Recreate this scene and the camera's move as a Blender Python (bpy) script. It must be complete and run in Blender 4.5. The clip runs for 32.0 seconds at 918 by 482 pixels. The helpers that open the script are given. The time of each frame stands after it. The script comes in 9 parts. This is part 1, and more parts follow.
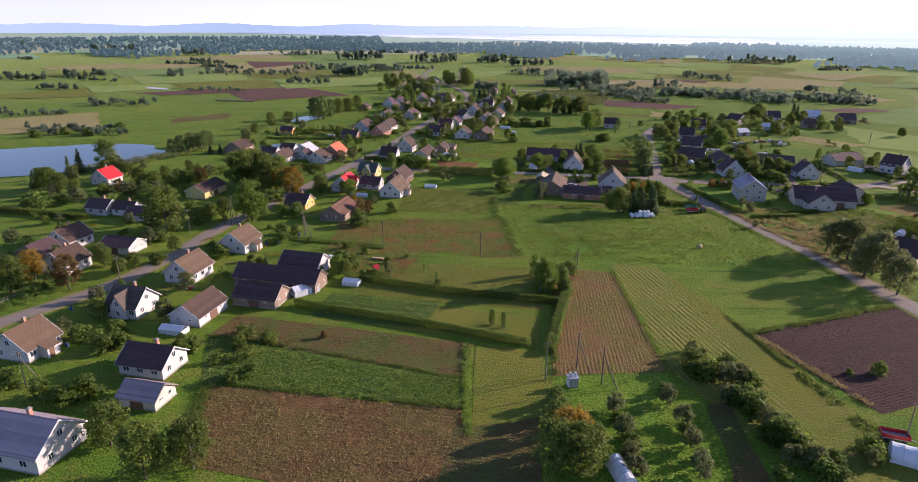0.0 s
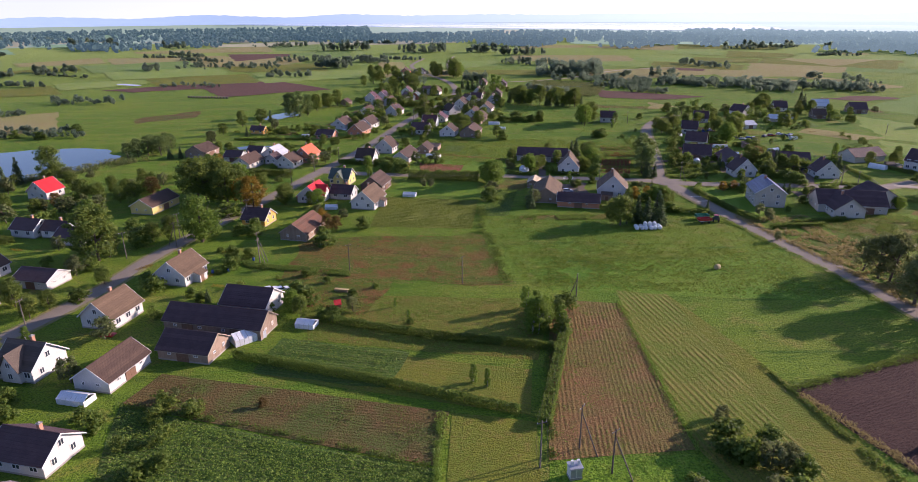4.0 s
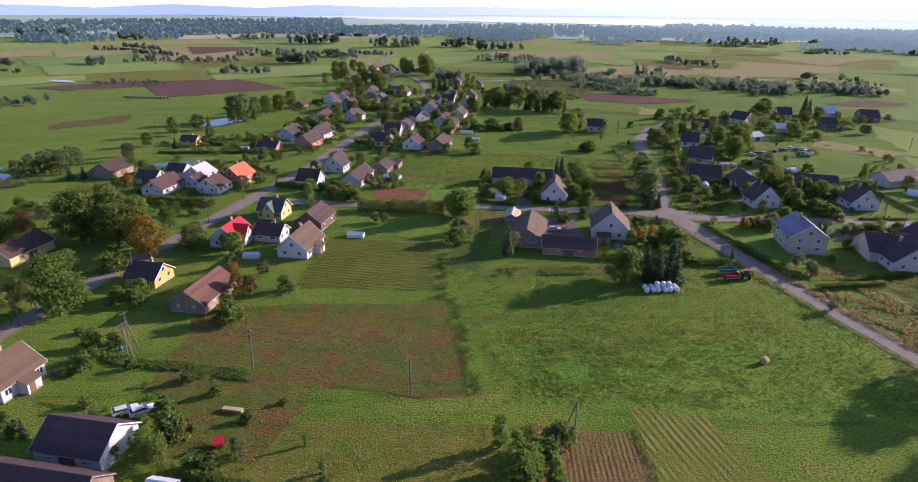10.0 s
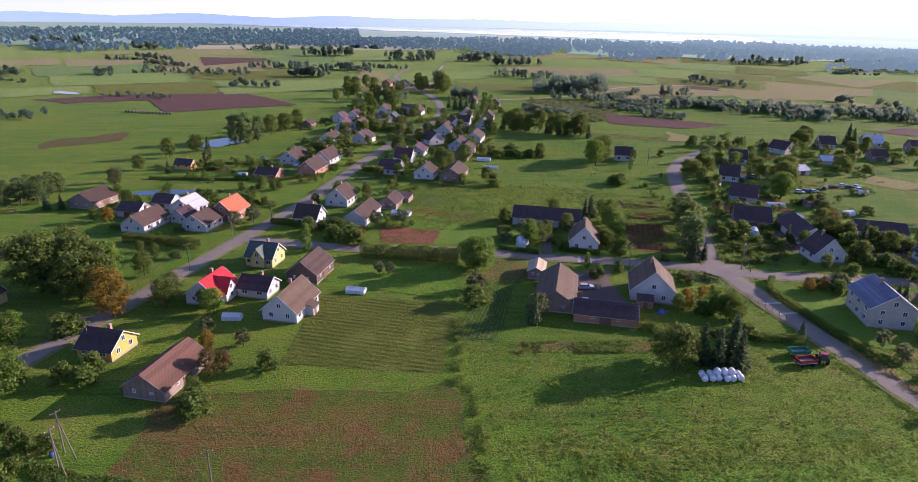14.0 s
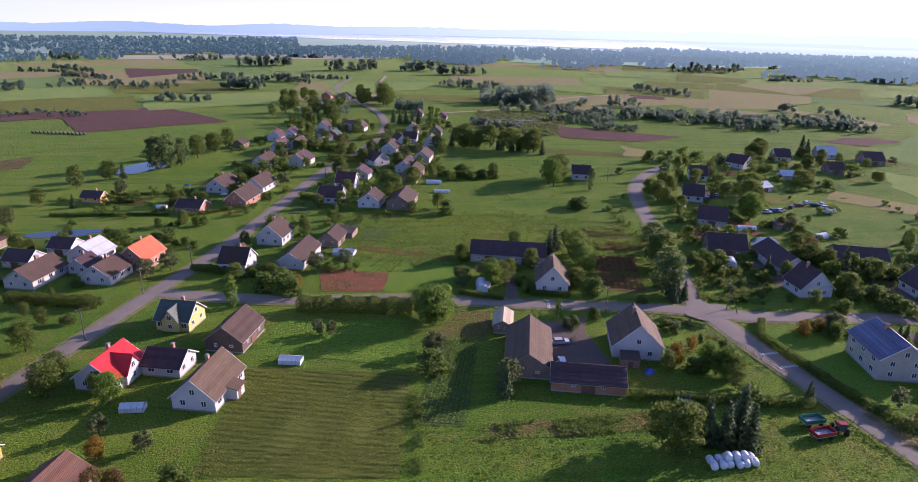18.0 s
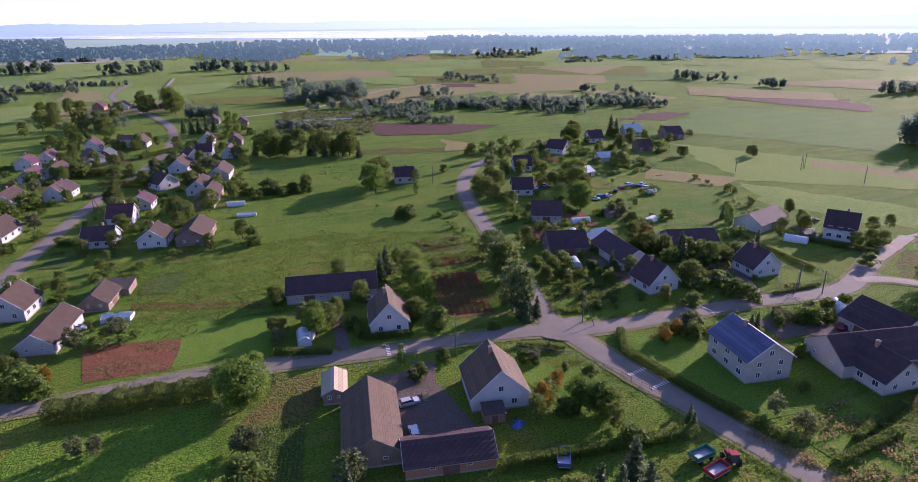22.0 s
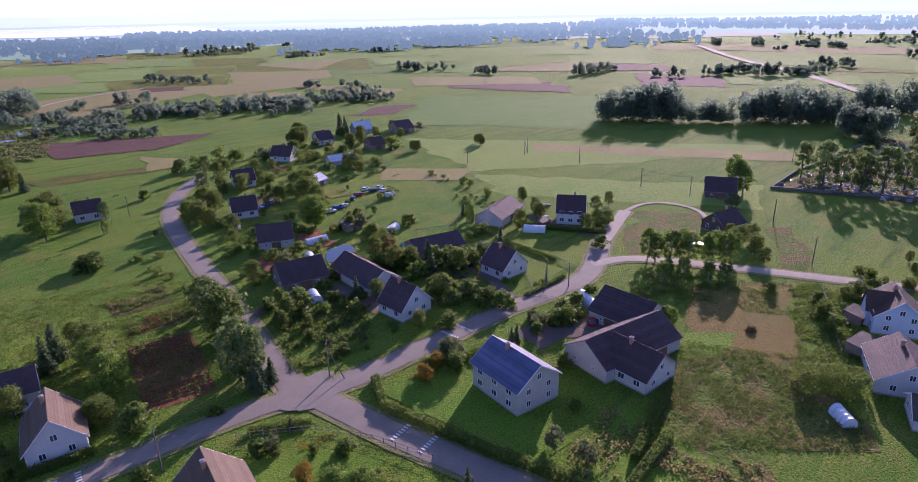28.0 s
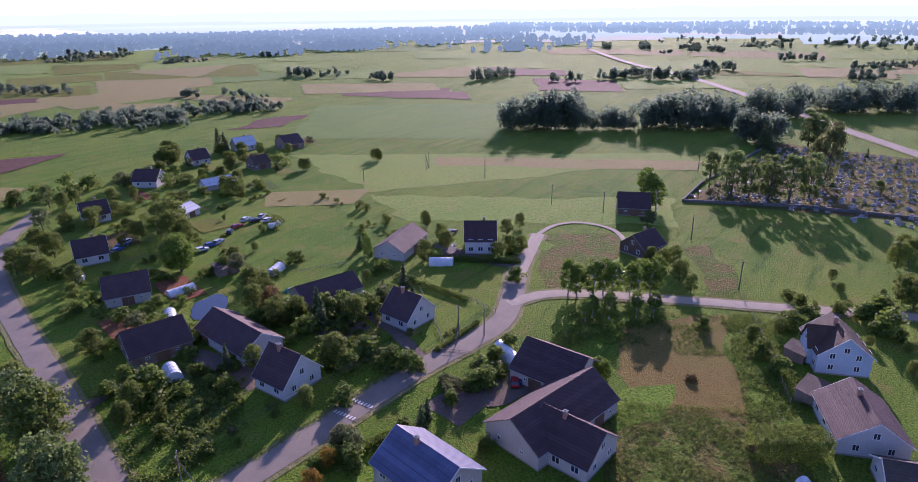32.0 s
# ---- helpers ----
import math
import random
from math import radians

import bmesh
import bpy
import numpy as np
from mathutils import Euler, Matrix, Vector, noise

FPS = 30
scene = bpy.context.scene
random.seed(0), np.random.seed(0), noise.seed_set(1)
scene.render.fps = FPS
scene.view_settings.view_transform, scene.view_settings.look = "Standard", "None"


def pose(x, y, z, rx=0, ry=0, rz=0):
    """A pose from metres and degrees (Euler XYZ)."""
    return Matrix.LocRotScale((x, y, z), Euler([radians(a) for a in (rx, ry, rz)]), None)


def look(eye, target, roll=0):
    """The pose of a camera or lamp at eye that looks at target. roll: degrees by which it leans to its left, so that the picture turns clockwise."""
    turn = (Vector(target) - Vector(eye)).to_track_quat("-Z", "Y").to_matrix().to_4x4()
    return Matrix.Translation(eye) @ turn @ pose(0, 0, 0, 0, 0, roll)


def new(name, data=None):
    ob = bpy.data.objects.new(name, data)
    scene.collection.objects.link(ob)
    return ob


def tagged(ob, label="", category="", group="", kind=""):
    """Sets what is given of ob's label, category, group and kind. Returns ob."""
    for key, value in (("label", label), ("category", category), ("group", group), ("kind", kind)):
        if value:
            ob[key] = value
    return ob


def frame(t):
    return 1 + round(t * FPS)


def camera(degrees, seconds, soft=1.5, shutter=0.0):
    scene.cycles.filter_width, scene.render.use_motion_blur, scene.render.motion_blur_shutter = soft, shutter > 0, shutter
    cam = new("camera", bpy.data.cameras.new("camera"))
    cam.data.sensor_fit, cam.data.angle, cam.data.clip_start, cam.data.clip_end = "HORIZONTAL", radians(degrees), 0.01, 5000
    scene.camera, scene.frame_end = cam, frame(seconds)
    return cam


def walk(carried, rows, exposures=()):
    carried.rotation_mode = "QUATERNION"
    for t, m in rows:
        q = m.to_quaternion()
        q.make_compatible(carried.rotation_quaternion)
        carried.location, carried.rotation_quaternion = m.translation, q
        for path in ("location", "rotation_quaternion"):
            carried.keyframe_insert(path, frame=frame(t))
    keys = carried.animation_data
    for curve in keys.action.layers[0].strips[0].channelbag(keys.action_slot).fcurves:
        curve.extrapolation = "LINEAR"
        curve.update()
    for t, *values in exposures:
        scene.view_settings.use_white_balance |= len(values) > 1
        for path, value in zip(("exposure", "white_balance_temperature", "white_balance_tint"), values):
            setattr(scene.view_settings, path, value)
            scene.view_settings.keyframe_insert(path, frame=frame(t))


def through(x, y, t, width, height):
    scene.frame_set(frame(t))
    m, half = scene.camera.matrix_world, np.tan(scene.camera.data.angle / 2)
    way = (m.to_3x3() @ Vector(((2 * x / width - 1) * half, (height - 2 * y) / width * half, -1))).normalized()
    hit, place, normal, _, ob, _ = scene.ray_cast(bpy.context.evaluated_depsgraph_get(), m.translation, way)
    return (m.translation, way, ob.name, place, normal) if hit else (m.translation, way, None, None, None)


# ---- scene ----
cam = camera(73.1, 32.0, soft=0.6)
METRES, EYE, TILT, LEAN, TURN = 230.0, 69.0, 0.0, 0.0, 0.0
ROWS = [
    (0.0, 0.0, 0.0, 0.0, 0.12, -19.42, -0.35),
    (0.5, 0.0012, 0.0145, 0.0001, -0.02, -19.47, -0.21),
    (1.0, 0.0026, 0.0274, 0.0, -0.06, -19.53, -0.1),
    (1.5, 0.0044, 0.0433, -0.0002, -0.08, -19.62, -0.0),
    (2.0, 0.0066, 0.0576, -0.0006, -0.11, -19.71, 0.08),
    (2.5, 0.0095, 0.0755, -0.001, -0.2, -19.84, 0.19),
    (3.0, 0.0122, 0.0913, -0.0015, -0.32, -19.96, 0.25),
    (3.5, 0.0157, 0.111, -0.0021, -0.49, -20.14, 0.32),
    (5.5, 0.0292, 0.1886, -0.0036, -1.3, -20.81, 0.39),
    (6.0, 0.0321, 0.2072, -0.004, -1.52, -20.91, 0.38),
    (6.5, 0.0352, 0.2291, -0.0044, -1.78, -21.02, 0.32),
    (7.0, 0.0376, 0.2476, -0.0047, -1.98, -21.08, 0.27),
    (7.5, 0.0405, 0.2692, -0.0049, -2.18, -21.1, 0.19),
    (8.0, 0.0425, 0.2876, -0.0053, -2.31, -21.12, 0.11),
    (8.5, 0.0446, 0.3088, -0.0053, -2.46, -21.11, 0.02),
    (9.0, 0.0459, 0.3265, -0.0051, -2.55, -21.07, -0.08),
    (9.5, 0.047, 0.347, -0.0043, -2.62, -21.02, -0.19),
    (10.0, 0.0477, 0.3637, -0.0031, -2.6, -20.95, -0.28),
    (10.5, 0.0483, 0.383, -0.0017, -2.53, -20.86, -0.39),
    (11.0, 0.0486, 0.3988, -0.0006, -2.44, -20.76, -0.5),
    (11.5, 0.0486, 0.4169, 0.0008, -2.31, -20.63, -0.59),
    (12.0, 0.0485, 0.4317, 0.0021, -2.16, -20.51, -0.67),
    (12.5, 0.0482, 0.449, 0.0035, -1.99, -20.38, -0.77),
    (13.0, 0.0479, 0.4632, 0.0046, -1.79, -20.25, -0.85),
    (13.5, 0.0471, 0.4798, 0.0059, -1.49, -20.1, -0.93),
    (14.0, 0.0467, 0.4934, 0.0075, -1.18, -19.98, -1.0),
    (14.5, 0.0461, 0.5092, 0.0096, -0.82, -19.84, -1.08),
    (16.5, 0.0431, 0.5648, 0.0154, -0.22, -19.43, -1.25),
    (17.0, 0.0433, 0.5788, 0.0155, -0.91, -19.36, -1.2),
    (17.5, 0.0441, 0.5957, 0.0157, -3.28, -19.31, -1.11),
    (18.0, 0.0442, 0.6108, 0.0155, -6.33, -19.28, -0.99),
    (18.5, 0.0453, 0.6289, 0.0146, -9.44, -19.27, -0.82),
    (19.0, 0.0478, 0.6441, 0.0142, -12.32, -19.31, -0.63),
    (19.5, 0.0512, 0.6612, 0.0137, -15.66, -19.37, -0.4),
    (20.0, 0.0546, 0.6775, 0.0137, -18.1, -19.45, -0.2),
    (20.5, 0.0605, 0.6941, 0.0133, -20.17, -19.56, 0.04),
    (21.0, 0.0664, 0.7109, 0.0132, -22.27, -19.7, 0.23),
    (21.5, 0.0744, 0.7269, 0.0128, -22.93, -19.84, 0.46),
    (22.0, 0.0832, 0.7427, 0.0127, -23.44, -19.99, 0.68),
    (22.5, 0.0932, 0.7587, 0.0127, -23.91, -20.09, 0.88),
    (23.0, 0.1028, 0.772, 0.0133, -24.2, -20.11, 1.0),
    (23.5, 0.1101, 0.7807, 0.0133, -24.75, -20.2, 1.19),
    (24.0, 0.1142, 0.7838, 0.0132, -25.08, -20.37, 1.29),
    (24.5, 0.1177, 0.7857, 0.013, -25.48, -20.42, 1.38),
    (26.5, 0.1411, 0.8054, 0.0098, -33.32, -20.59, 1.27),
    (27.0, 0.1514, 0.814, 0.009, -38.25, -20.75, 1.25),
    (27.5, 0.1622, 0.823, 0.0081, -43.37, -20.87, 1.2),
    (28.0, 0.1738, 0.8324, 0.0076, -47.53, -20.92, 1.12),
    (28.5, 0.1845, 0.8413, 0.0074, -50.48, -21.03, 1.08),
    (29.0, 0.1959, 0.8505, 0.007, -53.18, -21.05, 0.98),
    (29.5, 0.208, 0.8599, 0.0069, -55.28, -21.08, 0.91),
    (30.0, 0.2203, 0.8693, 0.007, -56.23, -21.04, 0.83),
    (30.5, 0.2333, 0.8786, 0.0069, -56.87, -20.99, 0.76),
    (31.0, 0.2458, 0.887, 0.0075, -56.91, -20.95, 0.73),
    (31.5, 0.258, 0.8949, 0.0075, -56.78, -20.88, 0.68),
    (32.0, 0.268, 0.9008, 0.0078, -56.64, -20.78, 0.65),
]
walk(cam, [(t, pose(0, 0, EYE, TILT, LEAN, TURN) @ pose(METRES * x, METRES * y, METRES * z, 90 + pitch, roll, yaw)) for t, x, y, z, yaw, pitch, roll in ROWS],
     exposures=((0.0, 0.76, 6350, 36), (6.0, 0.8, 6150, 38), (13.0, 0.8, 5950, 42), (20.0, 0.74, 5750, 47), (24.0, 0.78, 5700, 52), (27.0, 0.8, 5650, 53), (32.0, 0.76, 5550, 54)))

# ---- world, sun, exposure ----
SUN_TURN, SUN_HIGH = 70.0, 17.0      # degrees clockwise from +y, degrees above the horizon
world = bpy.data.worlds.new("morning_sky")
scene.world = world
world.use_nodes = True
wn = world.node_tree
sky = wn.nodes.new("ShaderNodeTexSky")
sky.sky_type, sky.sun_disc = "NISHITA", False
sky.sun_elevation, sky.sun_rotation = radians(SUN_HIGH), radians(SUN_TURN)
sky.air_density, sky.dust_density, sky.ozone_density, sky.altitude = 1.0, 0.7, 3.0, 150
wn.links.new(sky.outputs[0], wn.nodes["Background"].inputs[0])
wn.nodes["Background"].inputs[1].default_value = 0.13
sun = new("sun", bpy.data.lights.new("sun", "SUN"))
sun.data.energy, sun.data.angle, sun.data.color = 4.9, radians(0.6), (1.0, 0.86, 0.66)
sa, se = radians(90 - SUN_TURN), radians(SUN_HIGH)
sun.matrix_world = look((0, 0, 300), Vector((0, 0, 300)) - Vector((math.cos(sa) * math.cos(se), math.sin(sa) * math.cos(se), math.sin(se))))

# ---- materials ----
def nodes_of(name):
    m = bpy.data.materials.new(name)
    m.use_nodes = True
    nt = m.node_tree
    return m, nt, nt.nodes["Principled BSDF"]


def noise_node(nt, vec, scale, detail=4.0, rough=0.6):
    n = nt.nodes.new("ShaderNodeTexNoise")
    n.inputs["Scale"].default_value, n.inputs["Detail"].default_value, n.inputs["Roughness"].default_value = scale, detail, rough
    nt.links.new(vec, n.inputs["Vector"])
    return n.outputs["Fac"]


def mixed(nt, fac, a, b):
    n = nt.nodes.new("ShaderNodeMix")
    n.data_type = "RGBA"
    if isinstance(fac, float):
        n.inputs[0].default_value = fac
    else:
        nt.links.new(fac, n.inputs[0])
    for i, c in ((6, a), (7, b)):
        if isinstance(c, tuple):
            n.inputs[i].default_value = (*c, 1)
        else:
            nt.links.new(c, n.inputs[i])
    return n.outputs[2]


def spread(nt, value, lo, hi):
    n = nt.nodes.new("ShaderNodeMapRange")
    n.inputs[1].default_value, n.inputs[2].default_value = lo, hi
    nt.links.new(value, n.inputs[0])
    return n.outputs[0]


def bumped(nt, bsdf, height, strength, distance):
    b = nt.nodes.new("ShaderNodeBump")
    b.inputs["Strength"].default_value, b.inputs["Distance"].default_value = strength, distance
    nt.links.new(height, b.inputs["Height"])
    nt.links.new(b.outputs[0], bsdf.inputs["Normal"])


def tinted(nt, colour, amount):
    """Shifts brightness a little from object to object."""
    info = nt.nodes.new("ShaderNodeObjectInfo")
    hsv = nt.nodes.new("ShaderNodeHueSaturation")
    nt.links.new(spread(nt, info.outputs["Random"], 0.0, 1.0), hsv.inputs["Value"])
    r = hsv.inputs["Value"].links[0].from_node
    r.inputs[3].default_value, r.inputs[4].default_value = 1 - amount, 1 + amount
    nt.links.new(colour, hsv.inputs["Color"])
    return hsv.outputs[0]


def plain(name, a, b, scale=1.2, rough=0.85, bump=0.0, grain=14.0, vary=0.0, metal=0.0, spec=0.3, space="Object"):
    """Two tones by a coarse and a fine noise, with relief."""
    m, nt, bsdf = nodes_of(name)
    tc = nt.nodes.new("ShaderNodeTexCoord").outputs["Object"] if space == "Object" else nt.nodes.new("ShaderNodeNewGeometry").outputs["Position"]
    coarse, fine = noise_node(nt, tc, scale), noise_node(nt, tc, grain, 3.0)
    col = mixed(nt, spread(nt, coarse, 0.35, 0.68), a, b)
    col = mixed(nt, spread(nt, fine, 0.3, 0.8), col, tuple(0.62 * (u + v) / 2 for u, v in zip(a, b)))
    if vary:
        col = tinted(nt, col, vary)
    nt.links.new(col, bsdf.inputs["Base Color"])
    bsdf.inputs["Roughness"].default_value, bsdf.inputs["Metallic"].default_value = rough, metal
    bsdf.inputs["Specular IOR Level"].default_value = spec
    if bump:
        bumped(nt, bsdf, fine, bump, 0.06)
    return m


def roofing(name, a, b, rib=5.0, course=2.2, rough=0.8, bump=0.6, spec=0.3, moss=0.3):
    """Ribs run down the slope, courses across it; weathered patches."""
    m, nt, bsdf = nodes_of(name)
    tc = nt.nodes.new("ShaderNodeTexCoord").outputs["Object"]
    big, fine = noise_node(nt, tc, 0.55), noise_node(nt, tc, 9.0)
    col = mixed(nt, spread(nt, big, 0.3, 0.7), a, b)
    col = mixed(nt, spread(nt, fine, 0.25, 0.95), col, tuple(0.5 * v for v in a))
    streak = nt.nodes.new("ShaderNodeMapping")
    streak.inputs["Scale"].default_value = (2.5, 0.25, 0.25)
    nt.links.new(tc, streak.inputs["Vector"])
    col = mixed(nt, spread(nt, noise_node(nt, streak.outputs[0], 1.0), 0.62, 0.85), col, tuple(0.55 * v + moss * 0.03 for v in b))
    col = tinted(nt, col, 0.16)
    waves = []
    for axis, scale in (("X", rib), ("Y", course)):
        w = nt.nodes.new("ShaderNodeTexWave")
        w.bands_direction, w.wave_profile = axis, "SIN" if axis == "X" else "SAW"
        w.inputs["Scale"].default_value, w.inputs["Distortion"].default_value = scale * 0.314, 0.3
        nt.links.new(tc, w.inputs["Vector"])
        waves.append(w.outputs["Fac"])
    add = nt.nodes.new("ShaderNodeMath")
    nt.links.new(waves[0], add.inputs[0])
    nt.links.new(waves[1], add.inputs[1])
    bumped(nt, bsdf, add.outputs[0], bump, 0.05)
    col = mixed(nt, spread(nt, waves[1], 0.86, 1.0), col, tuple(0.55 * v for v in a))
    nt.links.new(col, bsdf.inputs["Base Color"])
    bsdf.inputs["Roughness"].default_value, bsdf.inputs["Specular IOR Level"].default_value = rough, spec
    return m


def boards(name, a, b, pitch=6.0):
    m, nt, bsdf = nodes_of(name)
    tc = nt.nodes.new("ShaderNodeTexCoord").outputs["Object"]
    mp = nt.nodes.new("ShaderNodeMapping")
    mp.inputs["Scale"].default_value = (6.0, 6.0, 0.35)
    nt.links.new(tc, mp.inputs["Vector"])
    grain = noise_node(nt, mp.outputs[0], 1.0)
    col = mixed(nt, spread(nt, grain, 0.3, 0.75), a, b)
    col = mixed(nt, spread(nt, noise_node(nt, tc, 0.5), 0.5, 0.8), col, tuple(0.6 * v for v in a))
    nt.links.new(tinted(nt, col, 0.15), bsdf.inputs["Base Color"])
    bsdf.inputs["Roughness"].default_value = 0.9
    bumped(nt, bsdf, grain, 0.5, 0.03)
    return m


def leafy(name, a, b, through=0.5, vary=0.25):
    m, nt, bsdf = nodes_of(name)
    isl = nt.nodes.new("ShaderNodeNewGeometry").outputs["Random Per Island"]
    col = tinted(nt, mixed(nt, isl, a, b), vary)
    nt.links.new(col, bsdf.inputs["Base Color"])
    bsdf.inputs["Roughness"].default_value, bsdf.inputs["Specular IOR Level"].default_value = 0.6, 0.25
    tr = nt.nodes.new("ShaderNodeBsdfTranslucent")
    nt.links.new(mixed(nt, 0.5, col, tuple(min(1.0, 1.5 * v) for v in b)), tr.inputs[0])
    mx = nt.nodes.new("ShaderNodeMixShader")
    mx.inputs[0].default_value = through
    nt.links.new(bsdf.outputs[0], mx.inputs[1])
    nt.links.new(tr.outputs[0], mx.inputs[2])
    nt.links.new(mx.outputs[0], nt.nodes["Material Output"].inputs[0])
    return m


def turf(name, tones, patch=0.03, clump=0.35, grain=2.8, bump=0.65, rows=None, rowmix=0.5, sheen=0.02, dry=None, sharp=0.13, streak=0.0, share=0.51):
    """Ground cover: tones = (main, second, dry or bare, dark tuft); rows = (angle, spacing) for tilled or mown lines;
    dry = pale haze tone mixed in with distance.
    """
    m, nt, bsdf = nodes_of(name)
    pos = nt.nodes.new("ShaderNodeNewGeometry").outputs["Position"]
    big, mid, fine = noise_node(nt, pos, patch, 5.0), noise_node(nt, pos, clump, 6.0, 0.7), noise_node(nt, pos, grain, 3.0, 0.7)
    col = mixed(nt, spread(nt, big, share - sharp, share + sharp), tones[0], tones[1])
    band = nt.nodes.new("ShaderNodeMapping")
    band.inputs["Rotation"].default_value, band.inputs["Scale"].default_value = (0, 0, 0.35), (0.012, 0.09, 0.05)
    nt.links.new(pos, band.inputs["Vector"])
    col = mixed(nt, spread(nt, noise_node(nt, band.outputs[0], 1.0, 6.0, 0.65), 0.5, 0.7), col, tuple(0.7 * u + 0.3 * v for u, v in zip(tones[1], tones[2])))
    if streak:
        lines = nt.nodes.new("ShaderNodeMapping")
        lines.inputs["Rotation"].default_value, lines.inputs["Scale"].default_value = (0, 0, 0.22), (0.022, 0.2, 0.05)
        nt.links.new(pos, lines.inputs["Vector"])
        drawn = noise_node(nt, lines.outputs[0], 1.0, 9.0, 0.78)
        col = mixed(nt, spread(nt, drawn, 0.53, 0.63), col, tuple((1 - streak) * u + streak * v for u, v in zip(tones[0], tones[3])))
        col = mixed(nt, spread(nt, drawn, 0.45, 0.33), col, tuple(0.75 * u + 0.25 * v for u, v in zip(tones[1], tones[2])))
    col = mixed(nt, spread(nt, mid, 0.52, 0.74), col, tones[2])
    col = mixed(nt, spread(nt, fine, 0.47, 0.66), col, tuple(0.22 * u + 0.78 * v for u, v in zip(tones[0], tones[3])))
    speck = noise_node(nt, pos, grain * 0.5, 6.0, 0.8)
    col = mixed(nt, spread(nt, speck, 0.55, 0.63), col, tuple(0.42 * u + 0.58 * v for u, v in zip(tones[0], tones[3])))
    col = mixed(nt, spread(nt, speck, 0.42, 0.36), col, tuple(min(0.9, 1.12 * v) for v in tones[1]))
    # Haze painted in: the base colour pales with distance from the village.
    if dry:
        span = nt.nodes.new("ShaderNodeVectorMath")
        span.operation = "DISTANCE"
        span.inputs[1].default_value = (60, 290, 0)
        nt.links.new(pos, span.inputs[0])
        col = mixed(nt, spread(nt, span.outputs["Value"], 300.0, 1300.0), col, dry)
    height = fine
    if rows:
        mp = nt.nodes.new("ShaderNodeMapping")
        mp.inputs["Rotation"].default_value = (0, 0, radians(-rows[0]))
        nt.links.new(pos, mp.inputs["Vector"])
        w = nt.nodes.new("ShaderNodeTexWave")
        w.bands_direction = "Y"
        w.inputs["Scale"].default_value, w.inputs["Distortion"].default_value = 0.314 / rows[1], 0.9
        w.inputs["Detail"].default_value, w.inputs["Detail Scale"].default_value = 4.0, 0.35
        nt.links.new(mp.outputs[0], w.inputs["Vector"])
        f = nt.nodes.new("ShaderNodeMath")
        f.operation = "MULTIPLY"
        f.inputs[1].default_value = rowmix
        fade = nt.nodes.new("ShaderNodeMath")
        fade.operation = "MULTIPLY"
        nt.links.new(w.outputs["Fac"], fade.inputs[0])
        nt.links.new(spread(nt, noise_node(nt, pos, 0.11, 5.0, 0.7), 0.36, 0.62), fade.inputs[1])
        nt.links.new(fade.outputs[0], f.inputs[0])
        col = mixed(nt, f.outputs[0], col, tones[2])
        add = nt.nodes.new("ShaderNodeMath")
        nt.links.new(f.outputs[0], add.inputs[0])
        nt.links.new(fine, add.inputs[1])
        height = add.outputs[0]
    nt.links.new(col, bsdf.inputs["Base Color"])
    bsdf.inputs["Roughness"].default_value, bsdf.inputs["Specular IOR Level"].default_value = 0.95, 0.1
    # Sheen pales ground seen at low angles, standing in for haze.
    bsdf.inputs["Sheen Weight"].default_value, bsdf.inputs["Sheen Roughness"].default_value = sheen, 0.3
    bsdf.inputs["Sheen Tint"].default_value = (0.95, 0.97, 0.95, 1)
    relief = nt.nodes.new("ShaderNodeMath")
    nt.links.new(height, relief.inputs[0])
    nt.links.new(mid, relief.inputs[1])
    bumped(nt, bsdf, relief.outputs[0], bump if grain > 1 else 0.4 * bump, 0.9 if grain > 1 else 1.5)
    return m


def watery(name, colour, rough, ripple=0.12):
    m, nt, bsdf = nodes_of(name)
    bsdf.inputs["Base Color"].default_value = (*colour, 1)
    bsdf.inputs["Roughness"].default_value, bsdf.inputs["Specular IOR Level"].default_value = rough, 0.6
    pos = nt.nodes.new("ShaderNodeNewGeometry").outputs["Position"]
    bumped(nt, bsdf, noise_node(nt, pos, 0.8), ripple, 0.05)
    return m


def skyglow(name, north, east, strength):
    """Emissive colour for the hazy horizon sky: whiter towards the sun, bluer away from it."""
    m, nt, bsdf = nodes_of(name)
    pos = nt.nodes.new("ShaderNodeNewGeometry").outputs["Position"]
    xyz = nt.nodes.new("ShaderNodeSeparateXYZ")
    nt.links.new(pos, xyz.inputs[0])
    col = mixed(nt, spread(nt, xyz.outputs[0], -2500.0, 2600.0), north, east)
    col = mixed(nt, spread(nt, xyz.outputs[2], 60.0, 420.0), col, tuple(0.9 * v for v in north))
    em = nt.nodes.new("ShaderNodeEmission")
    em.inputs[1].default_value = strength
    nt.links.new(col, em.inputs[0])
    nt.links.new(em.outputs[0], nt.nodes["Material Output"].inputs[0])
    return m


